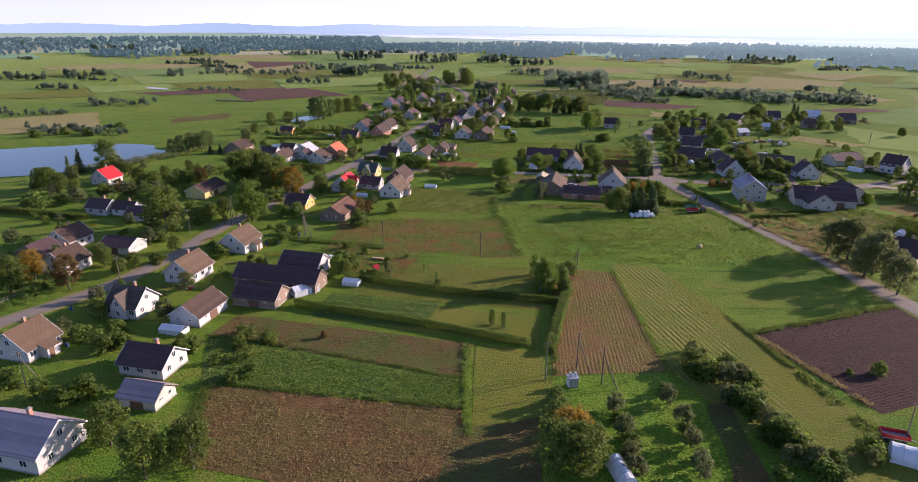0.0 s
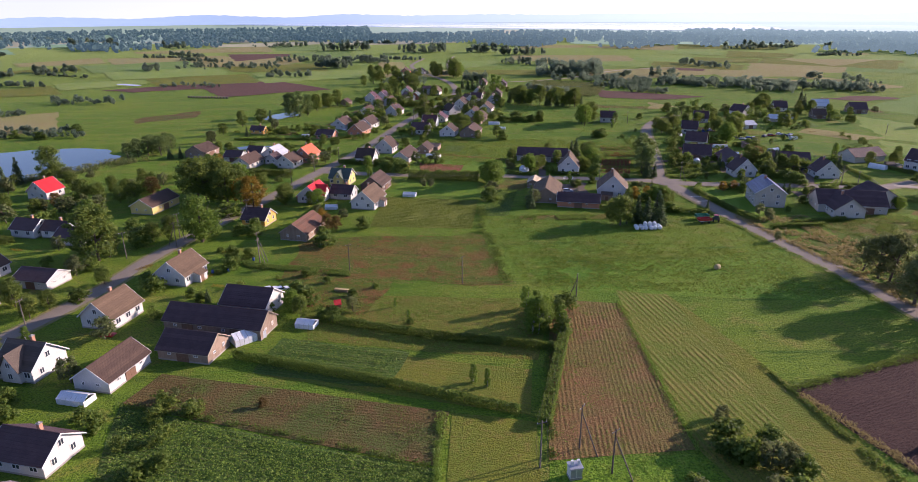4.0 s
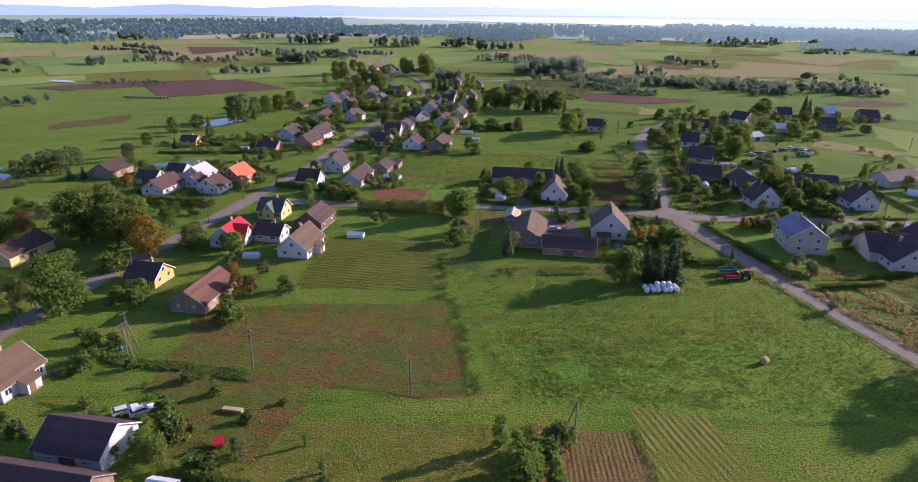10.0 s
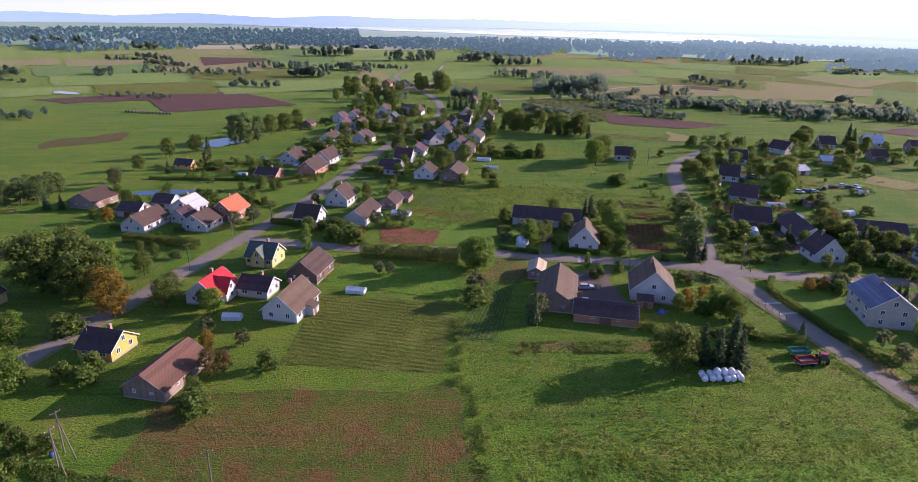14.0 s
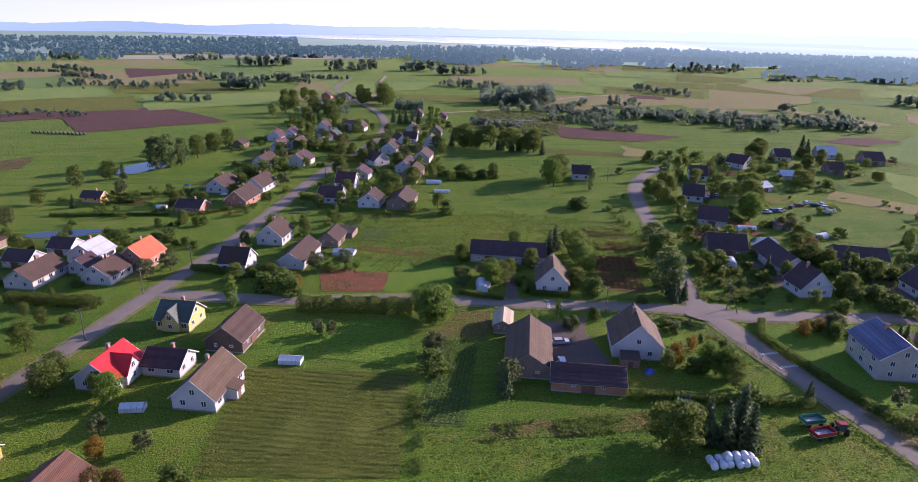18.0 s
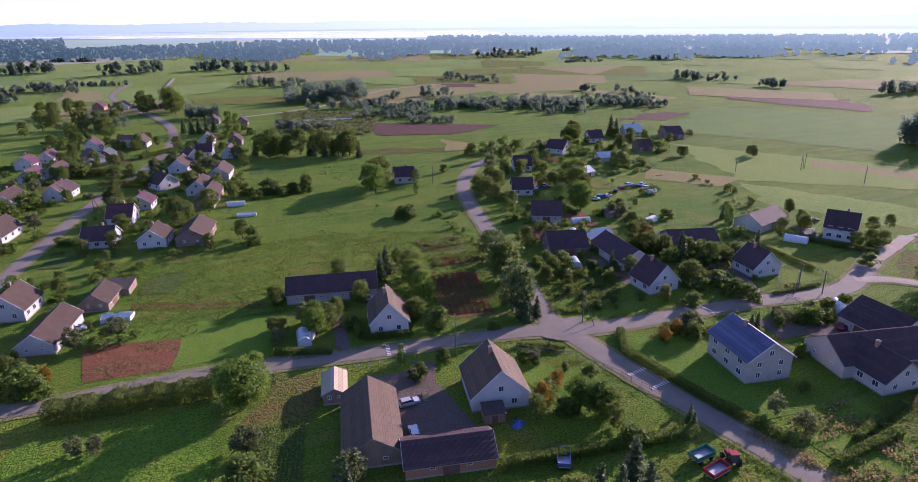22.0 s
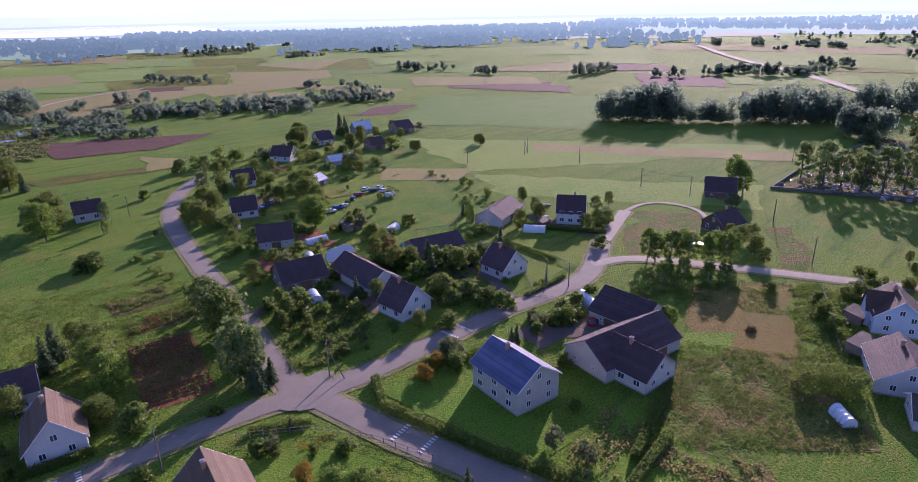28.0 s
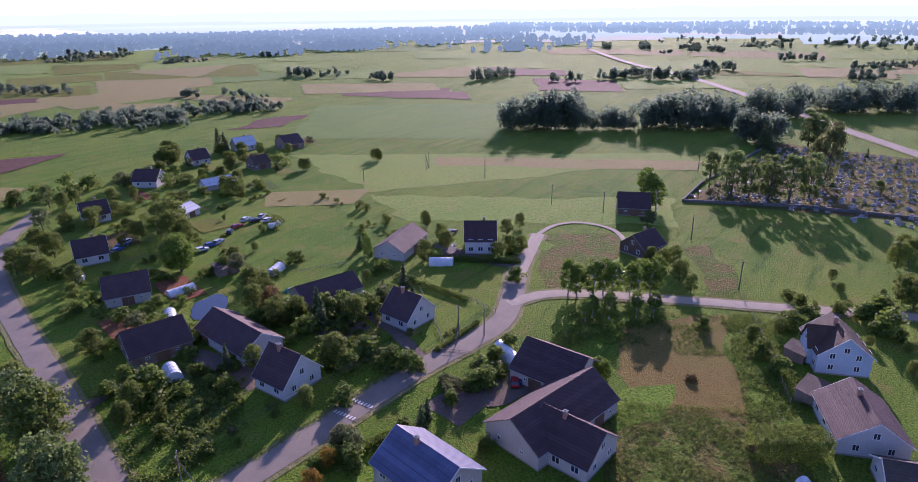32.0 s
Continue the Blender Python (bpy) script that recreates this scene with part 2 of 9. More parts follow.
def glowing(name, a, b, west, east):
    """Far backdrop: morning haze painted on as emission, brightest towards the sun."""
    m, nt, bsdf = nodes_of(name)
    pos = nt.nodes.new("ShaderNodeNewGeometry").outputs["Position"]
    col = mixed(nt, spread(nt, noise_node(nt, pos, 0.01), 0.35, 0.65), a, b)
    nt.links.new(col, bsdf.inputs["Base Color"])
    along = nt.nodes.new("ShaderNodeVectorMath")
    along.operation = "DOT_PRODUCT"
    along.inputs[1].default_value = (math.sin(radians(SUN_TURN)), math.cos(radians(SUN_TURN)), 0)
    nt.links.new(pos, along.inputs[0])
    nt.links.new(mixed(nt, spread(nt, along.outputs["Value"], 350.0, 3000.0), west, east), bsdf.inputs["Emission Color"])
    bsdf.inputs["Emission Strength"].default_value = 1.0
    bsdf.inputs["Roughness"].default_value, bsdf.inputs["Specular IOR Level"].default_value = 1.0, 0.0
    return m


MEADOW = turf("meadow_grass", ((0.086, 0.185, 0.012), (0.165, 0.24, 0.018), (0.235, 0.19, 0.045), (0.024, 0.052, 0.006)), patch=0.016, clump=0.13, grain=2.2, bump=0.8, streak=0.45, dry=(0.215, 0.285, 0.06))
LAWN = turf("short_lawn", ((0.1, 0.21, 0.014), (0.145, 0.235, 0.02), (0.18, 0.195, 0.035), (0.045, 0.105, 0.01)), patch=0.05, bump=0.5)
FIELDS = {
    "stubble": turf("tan_stubble", ((0.23, 0.125, 0.052), (0.185, 0.15, 0.042), (0.1, 0.125, 0.026), (0.085, 0.055, 0.024)), rows=(84.5, 0.85), rowmix=0.42, patch=0.06, sharp=0.08),
    "mown": turf("mown_swaths", ((0.125, 0.18, 0.02), (0.165, 0.185, 0.026), (0.225, 0.165, 0.05), (0.055, 0.085, 0.012)), rows=(101, 1.3), rowmix=0.55, patch=0.07, sharp=0.08),
    "plough": turf("ploughed_earth", ((0.078, 0.043, 0.036), (0.094, 0.053, 0.044), (0.12, 0.075, 0.058), (0.032, 0.019, 0.017)), rows=(20, 0.8), rowmix=0.2, bump=1.0),
    "hay": turf("dug_potato_field", ((0.19, 0.095, 0.038), (0.15, 0.125, 0.035), (0.36, 0.235, 0.085), (0.07, 0.045, 0.02)), patch=0.07, clump=0.5, sharp=0.06, bump=1.0),
    "potato": turf("potato_green", ((0.07, 0.15, 0.022), (0.1, 0.175, 0.028), (0.16, 0.15, 0.055), (0.03, 0.07, 0.012)), rows=(-12, 0.9), rowmix=0.3, clump=0.9, bump=1.0),
    "weedy": turf("weedy_brown_green", ((0.15, 0.105, 0.036), (0.095, 0.135, 0.028), (0.2, 0.11, 0.05), (0.055, 0.055, 0.018)), rows=(-10, 0.8), rowmix=0.15, clump=0.25, patch=0.08, sharp=0.06, bump=1.0),
    "rust": turf("bare_rusty_soil", ((0.1, 0.165, 0.015), (0.225, 0.1, 0.035), (0.24, 0.175, 0.042), (0.05, 0.055, 0.012)), patch=0.14, clump=0.3, bump=1.0, sharp=0.07, share=0.54, streak=0.5),
    "croprow": turf("yellow_crop_rows", ((0.185, 0.205, 0.03), (0.15, 0.19, 0.026), (0.1, 0.115, 0.02), (0.08, 0.1, 0.015)), rows=(-14, 1.7), rowmix=0.6, clump=0.5, bump=1.0),
    "yellow": turf("yellow_grass", ((0.165, 0.18, 0.02), (0.12, 0.17, 0.02), (0.22, 0.155, 0.045), (0.075, 0.085, 0.013)), rows=(-12, 1.3), rowmix=0.15, patch=0.06, sharp=0.08),
    "lush": turf("lush_grass", ((0.09, 0.205, 0.013), (0.145, 0.24, 0.018), (0.19, 0.2, 0.032), (0.027, 0.065, 0.007)), patch=0.04, grain=1.8, streak=0.35),
    # Far fields: extra sheen, and a paler pasture green, stand in for haze.
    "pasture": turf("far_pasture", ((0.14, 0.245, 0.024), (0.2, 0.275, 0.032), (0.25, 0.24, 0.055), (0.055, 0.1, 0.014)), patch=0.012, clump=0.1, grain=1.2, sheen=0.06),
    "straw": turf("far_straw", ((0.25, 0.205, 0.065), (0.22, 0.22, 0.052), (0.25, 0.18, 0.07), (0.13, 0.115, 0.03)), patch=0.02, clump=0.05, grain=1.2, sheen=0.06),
    "earth": turf("far_earth", ((0.095, 0.045, 0.034), (0.108, 0.052, 0.038), (0.12, 0.066, 0.042), (0.07, 0.036, 0.026)), patch=0.02, clump=0.05, grain=0.4, rows=(30, 5.0), rowmix=0.3, sheen=0.015),
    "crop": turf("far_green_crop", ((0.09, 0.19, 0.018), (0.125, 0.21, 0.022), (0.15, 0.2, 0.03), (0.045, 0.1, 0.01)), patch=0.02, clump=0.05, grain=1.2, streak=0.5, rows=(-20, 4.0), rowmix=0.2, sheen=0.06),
    "weeds": turf("rough_weeds", ((0.1, 0.165, 0.015), (0.18, 0.135, 0.04), (0.2, 0.17, 0.05), (0.045, 0.065, 0.01)), patch=0.11, clump=0.35, grain=1.4, bump=1.0, sharp=0.06),
    "drybrown": turf("dry_brown_stubble", ((0.19, 0.135, 0.035), (0.16, 0.14, 0.03), (0.21, 0.165, 0.045), (0.11, 0.085, 0.022)), patch=0.06, clump=0.5, bump=0.6),
    "soilbed": turf("garden_soil", ((0.25, 0.085, 0.045), (0.2, 0.1, 0.042), (0.3, 0.15, 0.065), (0.1, 0.05, 0.025)), rows=(76, 1.6), rowmix=0.12, patch=0.15, sharp=0.08),
    "olive": turf("olive_garden_grass", ((0.125, 0.165, 0.018), (0.175, 0.16, 0.026), (0.23, 0.135, 0.045), (0.06, 0.075, 0.012)), patch=0.07, clump=0.3, sharp=0.08, streak=0.3),
    "yard": turf("packed_yard", ((0.15, 0.112, 0.092), (0.175, 0.135, 0.105), (0.13, 0.12, 0.07), (0.1, 0.078, 0.058)), bump=0.4),
}
ASPHALT = plain("worn_asphalt", (0.215, 0.183, 0.145), (0.275, 0.232, 0.18), 0.25, 0.9, 0.4, 6.0, space="World")
GRAVEL = plain("sandy_gravel", (0.34, 0.29, 0.22), (0.42, 0.36, 0.27), 0.4, 0.95, 0.5, 5.0, space="World")
VERGE = turf("trodden_verge", ((0.24, 0.21, 0.1), (0.18, 0.2, 0.06), (0.3, 0.25, 0.16), (0.12, 0.14, 0.04)), clump=0.8)
PAINT = plain("road_paint", (0.7, 0.7, 0.68), (0.55, 0.54, 0.5), 3.0, 0.7)
ROOFS = {
    "tile": roofing("weathered_tan_slate", (0.12, 0.079, 0.05), (0.165, 0.11, 0.066)),
    "slate": roofing("grey_slate", (0.088, 0.068, 0.055), (0.122, 0.095, 0.075)),
    "brown": roofing("brown_slate", (0.074, 0.046, 0.034), (0.106, 0.068, 0.049)),
    "dark": roofing("dark_slate", (0.075, 0.044, 0.046), (0.11, 0.067, 0.068)),
    "maroon": roofing("maroon_tin", (0.105, 0.042, 0.042), (0.140, 0.059, 0.056), 2.0, 0.4, 0.5),
    "rusty": roofing("rusty_slate", (0.17, 0.075, 0.045), (0.13, 0.085, 0.06)),
    "red": roofing("red_tin", (0.6, 0.025, 0.03), (0.7, 0.045, 0.045), 3.0, 2.5, 0.45, moss=0),
    "orange": roofing("orange_clay", (0.66, 0.115, 0.045), (0.72, 0.16, 0.065), 3.0, 2.8, 0.6, moss=0),
    "green": roofing("green_tin", (0.072, 0.104, 0.080), (0.104, 0.136, 0.104), 2.5, 0.6, 0.5),
    "zinc": roofing("bright_zinc", (0.5, 0.53, 0.57), (0.62, 0.65, 0.68), 2.5, 0.4, 0.4, moss=0),
    "metal": roofing("lilac_tin", (0.34, 0.27, 0.29), (0.4, 0.32, 0.33), 2.5, 0.4, 0.45, moss=0),
    "blue": roofing("blue_grey_tin", (0.095, 0.11, 0.19), (0.14, 0.155, 0.25), 2.5, 0.6, 0.35, moss=0),
    "pale": roofing("pale_fibre_sheet", (0.5, 0.42, 0.28), (0.58, 0.48, 0.32), 2.0, 1.2, 0.8),
}
WALLS = {
    "white": plain("white_render", (0.54, 0.52, 0.5), (0.62, 0.6, 0.57), 0.5, 0.85, 0.2, 12.0, 0.06),
    "pale": plain("pale_brick", (0.5, 0.46, 0.4), (0.58, 0.54, 0.47), 0.6, 0.9, 0.4, 9.0, 0.1),
    "stone": plain("buff_block", (0.42, 0.38, 0.32), (0.5, 0.45, 0.38), 0.7, 0.9, 0.4, 7.0, 0.05),
    "brick": plain("red_brick", (0.4, 0.17, 0.1), (0.48, 0.22, 0.13), 0.8, 0.9, 0.4, 9.0, 0.1),
    "ochre": plain("ochre_boarding", (0.72, 0.36, 0.08), (0.78, 0.43, 0.11), 0.8, 0.75, 0.2, 8.0, 0.08),
    "yellow": plain("yellow_render", (0.58, 0.46, 0.16), (0.65, 0.53, 0.2), 0.8, 0.8, 0.2, 8.0, 0.08),
    "skyblue": plain("sky_blue_render", (0.4, 0.5, 0.58), (0.46, 0.56, 0.64), 0.8, 0.8, 0.2, 8.0),
    "wood": boards("grey_boards", (0.2, 0.14, 0.1), (0.28, 0.21, 0.16)),
    "dark_wood": boards("dark_boards", (0.1, 0.065, 0.05), (0.16, 0.11, 0.085)),
}
WALLSTONE = plain("dark_field_stone", (0.12, 0.115, 0.11), (0.18, 0.17, 0.16), 0.9, 0.95, 0.6)
PLINTH = plain("plinth_concrete", (0.3, 0.28, 0.26), (0.36, 0.34, 0.31), 0.9, 0.9, 0.3)
CHIMNEY = plain("chimney_brick", (0.42, 0.2, 0.13), (0.5, 0.27, 0.18), 1.5, 0.9, 0.4)
WHITE = plain("white_paint", (0.78, 0.78, 0.76), (0.7, 0.7, 0.68), 2.0, 0.6)
TIMBER = boards("pole_timber", (0.1, 0.085, 0.07), (0.17, 0.14, 0.115))
FENCE = boards("fence_timber", (0.22, 0.18, 0.145), (0.32, 0.27, 0.21))
PANE = plain("window_glass", (0.035, 0.045, 0.06), (0.05, 0.06, 0.08), 0.5, 0.08, spec=0.8)
DOOR = plain("door_brown", (0.15, 0.08, 0.05), (0.2, 0.12, 0.08), 2.0, 0.7)
BARK = plain("bark", (0.09, 0.07, 0.055), (0.15, 0.12, 0.095), 2.0, 0.95, 0.6)
BIRCH = plain("birch_bark", (0.5, 0.48, 0.45), (0.3, 0.28, 0.26), 3.0, 0.9, 0.3)
LEAVES = {
    "d": leafy("leaf_dark_green", (0.035, 0.075, 0.014), (0.165, 0.21, 0.035)),
    "g": leafy("leaf_fresh_green", (0.045, 0.11, 0.014), (0.18, 0.265, 0.036)),
    "p": leafy("leaf_grey_green", (0.075, 0.128, 0.036), (0.155, 0.21, 0.06)),
    "w": leafy("leaf_willow", (0.09, 0.12, 0.036), (0.155, 0.175, 0.06)),
    "c": leafy("needle_dark", (0.055, 0.092, 0.034), (0.1, 0.145, 0.052), 0.4),
    "a": leafy("leaf_apple", (0.075, 0.11, 0.036), (0.145, 0.165, 0.062)),
    "b": leafy("leaf_shrub", (0.045, 0.095, 0.016), (0.15, 0.205, 0.034)),
    "y": leafy("leaf_yellowing", (0.16, 0.115, 0.015), (0.30, 0.19, 0.022)),
    "r": leafy("leaf_rust", (0.105, 0.07, 0.022), (0.165, 0.115, 0.033)),
    "k": leafy("leaf_crop_row", (0.110, 0.198, 0.022), (0.187, 0.264, 0.039), 0.4, 0.1),
    "m": leafy("meadow_blade", (0.045, 0.095, 0.01), (0.2, 0.25, 0.032), 0.4, 0.1),
    "h": leafy("dry_weed", (0.190, 0.160, 0.050), (0.290, 0.230, 0.090), 0.4, 0.1),
}
# Leaf tones paled and made more see-through, in place of haze on far trees.
HAZED_LEAF = leafy("hazed_wood_leaf", (0.095, 0.142, 0.095), (0.155, 0.205, 0.14), 0.75, 0.1)
WATER = watery("pond_water", (0.012, 0.02, 0.035), 0.04)
# Lake base colour is bright to stand in for reflected sky.
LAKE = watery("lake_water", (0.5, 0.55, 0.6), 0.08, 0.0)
HAZE_SKY = skyglow("bright_haze_sky", (0.5, 0.58, 0.72), (0.84, 0.86, 0.88), 1.0)
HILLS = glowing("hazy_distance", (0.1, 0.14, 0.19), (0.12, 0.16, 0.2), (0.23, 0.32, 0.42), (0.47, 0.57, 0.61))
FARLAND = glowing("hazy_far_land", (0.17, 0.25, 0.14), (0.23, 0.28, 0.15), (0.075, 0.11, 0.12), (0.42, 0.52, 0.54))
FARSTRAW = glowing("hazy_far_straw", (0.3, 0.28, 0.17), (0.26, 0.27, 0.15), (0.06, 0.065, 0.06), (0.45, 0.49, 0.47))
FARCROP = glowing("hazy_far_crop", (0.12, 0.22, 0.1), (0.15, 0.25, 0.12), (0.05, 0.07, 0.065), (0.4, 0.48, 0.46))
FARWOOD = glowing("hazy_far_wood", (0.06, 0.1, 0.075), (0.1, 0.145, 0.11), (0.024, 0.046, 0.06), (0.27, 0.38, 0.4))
FOIL = plain("white_bale_wrap", (0.8, 0.82, 0.85), (0.7, 0.73, 0.78), 1.5, 0.35, 0.3, 5.0)
STRAW = plain("straw", (0.4, 0.31, 0.16), (0.5, 0.4, 0.22), 3.0, 0.95, 0.8)
FILM = plain("polytunnel_film", (0.72, 0.75, 0.78), (0.6, 0.64, 0.68), 1.2, 0.3, 0.1)
GRANITE = plain("grave_granite", (0.1, 0.1, 0.105), (0.22, 0.22, 0.22), 0.4, 0.35, vary=0.5)
PALE_STONE = plain("pale_grave_stone", (0.2, 0.2, 0.2), (0.42, 0.42, 0.41), 0.5, 0.5, vary=0.2)
RUBBER = plain("tyre_rubber", (0.02, 0.02, 0.02), (0.03, 0.03, 0.03), 3.0, 0.9)
CARS = {c: plain("car_paint_" + c, a, tuple(v * 0.9 for v in a), 1.0, 0.25, spec=0.6) for c, a in
        (("white", (0.75, 0.76, 0.78)), ("silver", (0.5, 0.52, 0.56)), ("red", (0.4, 0.03, 0.03)), ("dark", (0.05, 0.06, 0.08)), ("blue", (0.06, 0.12, 0.35)), ("green", (0.03, 0.22, 0.12)))}
CABLE = plain("cable_black", (0.03, 0.03, 0.03), (0.05, 0.05, 0.05), 3.0, 0.7)
STEEL = plain("grey_steel", (0.42, 0.44, 0.48), (0.5, 0.52, 0.56), 2.0, 0.45, metal=0.5)

# ---- makers ----
rng = np.random.default_rng(7)
MID = (60.0, 290.0)


def smooth(a, b, v):
    v = min(1.0, max(0.0, (v - a) / (b - a)))
    return v * v * (3 - 2 * v)


def height(x, y):
    """The lie of the land: level in the village, rolling outside it."""
    d = math.hypot(x - MID[0], y - MID[1])
    near, far = smooth(340, 800, d), smooth(900, 1900, d) * (1 - smooth(2100, 2600, d))
    return near * (2.6 * noise.noise((x / 190, y / 190, 1.3)) - 0.6) + far * 9.0 * noise.noise((x / 520, y / 520, 4.1)) if near else 0.0


class Geo:
    """Collects plain solids, then becomes one mesh."""

    def __init__(self):
        self.v, self.f = [], []

    def solid(self, points, faces):
        k = len(self.v)
        self.v += [tuple(p) for p in points]
        self.f += [tuple(k + i for i in f) for f in faces]
        return self

    def box(self, x0, y0, z0, x1, y1, z1):
        return self.solid([(x, y, z) for x in (x0, x1) for y in (y0, y1) for z in (z0, z1)],
                          [(0, 1, 3, 2), (4, 6, 7, 5), (0, 4, 5, 1), (2, 3, 7, 6), (0, 2, 6, 4), (1, 5, 7, 3)])

    def slab(self, ring, thick):
        """A closed plate: the ring on top, thick metres deep."""
        n = len(ring)
        low = [(x, y, z - thick) for x, y, z in ring]
        return self.solid([*ring, *low], [tuple(range(n)), tuple(range(2 * n - 1, n - 1, -1))] + [(i, i + n, (i + 1) % n + n, (i + 1) % n) for i in range(n)])

    def tube(self, points, radii, n=6):
        """A bent tapering rod through the points, closed at both ends."""
        k = len(self.v)
        for i, (p, r) in enumerate(zip(points, radii)):
            p = Vector(p)
            way = (Vector(points[min(i + 1, len(points) - 1)]) - Vector(points[max(i - 1, 0)])).normalized()
            side = way.orthogonal().normalized()
            up = way.cross(side)
            self.v += [tuple(p + r * (math.cos(2 * math.pi * j / n) * side + math.sin(2 * math.pi * j / n) * up)) for j in range(n)]
        for i in range(len(points) - 1):
            a = k + i * n
            self.f += [(a + j, a + (j + 1) % n, a + n + (j + 1) % n, a + n + j) for j in range(n)]
        self.f += [tuple(k + j for j in reversed(range(n))), tuple(k + (len(points) - 1) * n + j for j in range(n))]
        return self

    def mesh(self, name, material):
        me = bpy.data.meshes.new(name)
        me.from_pydata(self.v, [], self.f)
        me.materials.append(material)
        return me

    def put(self, name, material, parent=None, label="", soft=False):
        return child(name, self.mesh(name, material), parent, label, soft)


def child(name, me, parent=None, label="", soft=False):
    ob = new(name, me)
    if soft:
        me.polygons.foreach_set("use_smooth", [True] * len(me.polygons))
    if parent:
        ob.parent = parent
    return tagged(ob, label)


def thing(name, x, y, turn, label, category, group="", z=None, kind=""):
    ob = new(name)
    ob.matrix_basis = pose(x, y, height(x, y) if z is None else z, 0, 0, turn)
    return tagged(ob, label, category, group, kind)


def cloud(name, points, out, sizes, material, seed=1, lean=0.65, ratio=0.7):
    """Many small leaf blades: a quad for each point, facing more or less along out."""
    r = np.random.default_rng(seed)
    n = len(points)
    nor = out * lean + r.normal(size=(n, 3)) * (1 - lean)
    nor /= np.linalg.norm(nor, axis=1)[:, None] + 1e-9
    a = np.cross(nor, r.normal(size=(n, 3)))
    a /= np.linalg.norm(a, axis=1)[:, None] + 1e-9
    b = np.cross(nor, a)
    s = sizes[:, None] * 0.5
    quad = np.stack([points - a * s, points - b * s * ratio + nor * s * 0.15, points + a * s, points + b * s * ratio - nor * s * 0.2], 1)
    return quads(name, quad.reshape(-1, 3), material)


def quads(name, verts, material):
    n = len(verts) // 4
    me = bpy.data.meshes.new(name)
    me.vertices.add(4 * n)
    me.vertices.foreach_set("co", np.asarray(verts, dtype=np.float32).ravel())
    me.loops.add(4 * n)
    me.loops.foreach_set("vertex_index", np.arange(4 * n, dtype=np.int32))
    me.polygons.add(n)
    me.polygons.foreach_set("loop_start", np.arange(0, 4 * n, 4, dtype=np.int32))
    me.materials.append(material)
    me.update()
    me.validate()
    return me


# ---- ground, fields, roads, water ----
def patch(name, corners, material, lift=0.05, label="", wobble=0.0, category="field", kind="structure", step=14.0):
    """A four-cornered piece of ground, laid over the land."""
    p = [Vector(c) for c in corners]
    nu = max(2, min(60, int(max((p[1] - p[0]).length, (p[2] - p[3]).length) / step)))
    nv = max(2, min(40, int(max((p[3] - p[0]).length, (p[2] - p[1]).length) / step)))
    g = Geo()
    cx, cy = sum(q.x for q in p) / 4, sum(q.y for q in p) / 4
    lift += 0.0003 * max(0.0, math.hypot(cx - MID[0], cy - MID[1]) - 330) + (0.004 * (len(scene.objects) % 11) if lift > 0.1 else 0.0)
    for j in range(nv + 1):
        for i in range(nu + 1):
            u, v = i / nu, j / nv
            q = (p[0] * (1 - u) + p[1] * u) * (1 - v) + (p[3] * (1 - u) + p[2] * u) * v
            if wobble and (i in (0, nu) or j in (0, nv)):
                k = 9 if wobble < 10 else 70
                q = q + wobble * Vector((noise.noise((q.x / k, q.y / k, 0.5)), noise.noise((q.x / k, q.y / k, 7.5))))
            g.v.append((q.x, q.y, height(q.x, q.y) + lift))
    g.f = [(j * (nu + 1) + i, j * (nu + 1) + i + 1, (j + 1) * (nu + 1) + i + 1, (j + 1) * (nu + 1) + i) for j in range(nv) for i in range(nu)]
    area = sum(p[i].x * p[(i + 1) % 4].y - p[(i + 1) % 4].x * p[i].y for i in range(4))
    if area < 0:
        g.f = [tuple(reversed(f)) for f in g.f]
    return tagged(g.put(name, material), label, category, kind=kind)


def curve(points, step=3.0):
    """A smooth line through the points."""
    p = [Vector(q) for q in points]
    p = [2 * p[0] - p[1], *p, 2 * p[-1] - p[-2]]
    out = []
    for a, b, c, d in zip(p, p[1:], p[2:], p[3:]):
        n = max(2, int((c - b).length / step))
        out += [0.5 * (2 * b + (c - a) * t + (2 * a - 5 * b + 4 * c - d) * t * t + (3 * b - a - 3 * c + d) * t ** 3) for t in (i / n for i in range(n))]
    return [*out, p[-2]]


def ribbon(name, points, width, material, lift, label, category="road", rough=0.25):
    line = curve(points)
    g, n = Geo(), len(line)
    for i, q in enumerate(line):
        way = (line[min(i + 1, n - 1)] - line[max(i - 1, 0)]).normalized()
        side = Vector((-way.y, way.x))
        d = lift + 0.0016 * max(0.0, math.hypot(q.x - MID[0], q.y - MID[1]) - 330)
        for k in (-1, -0.5, 0, 0.5, 1):
            w = k * width / 2 * (1 + rough * 0.4 * noise.noise((q.x / 5, q.y / 5, 2.0 + k)))
            e = q + side * w
            g.v.append((e.x, e.y, height(q.x, q.y) + d + 0.06 * (1 - k * k)))
    g.f = [(5 * i + k, 5 * i + k + 1, 5 * i + k + 6, 5 * i + k + 5) for i in range(n - 1) for k in range(4)]
    g.f = [tuple(reversed(f)) for f in g.f]
    return tagged(g.put(name, material, soft=True), label, category, kind="structure")


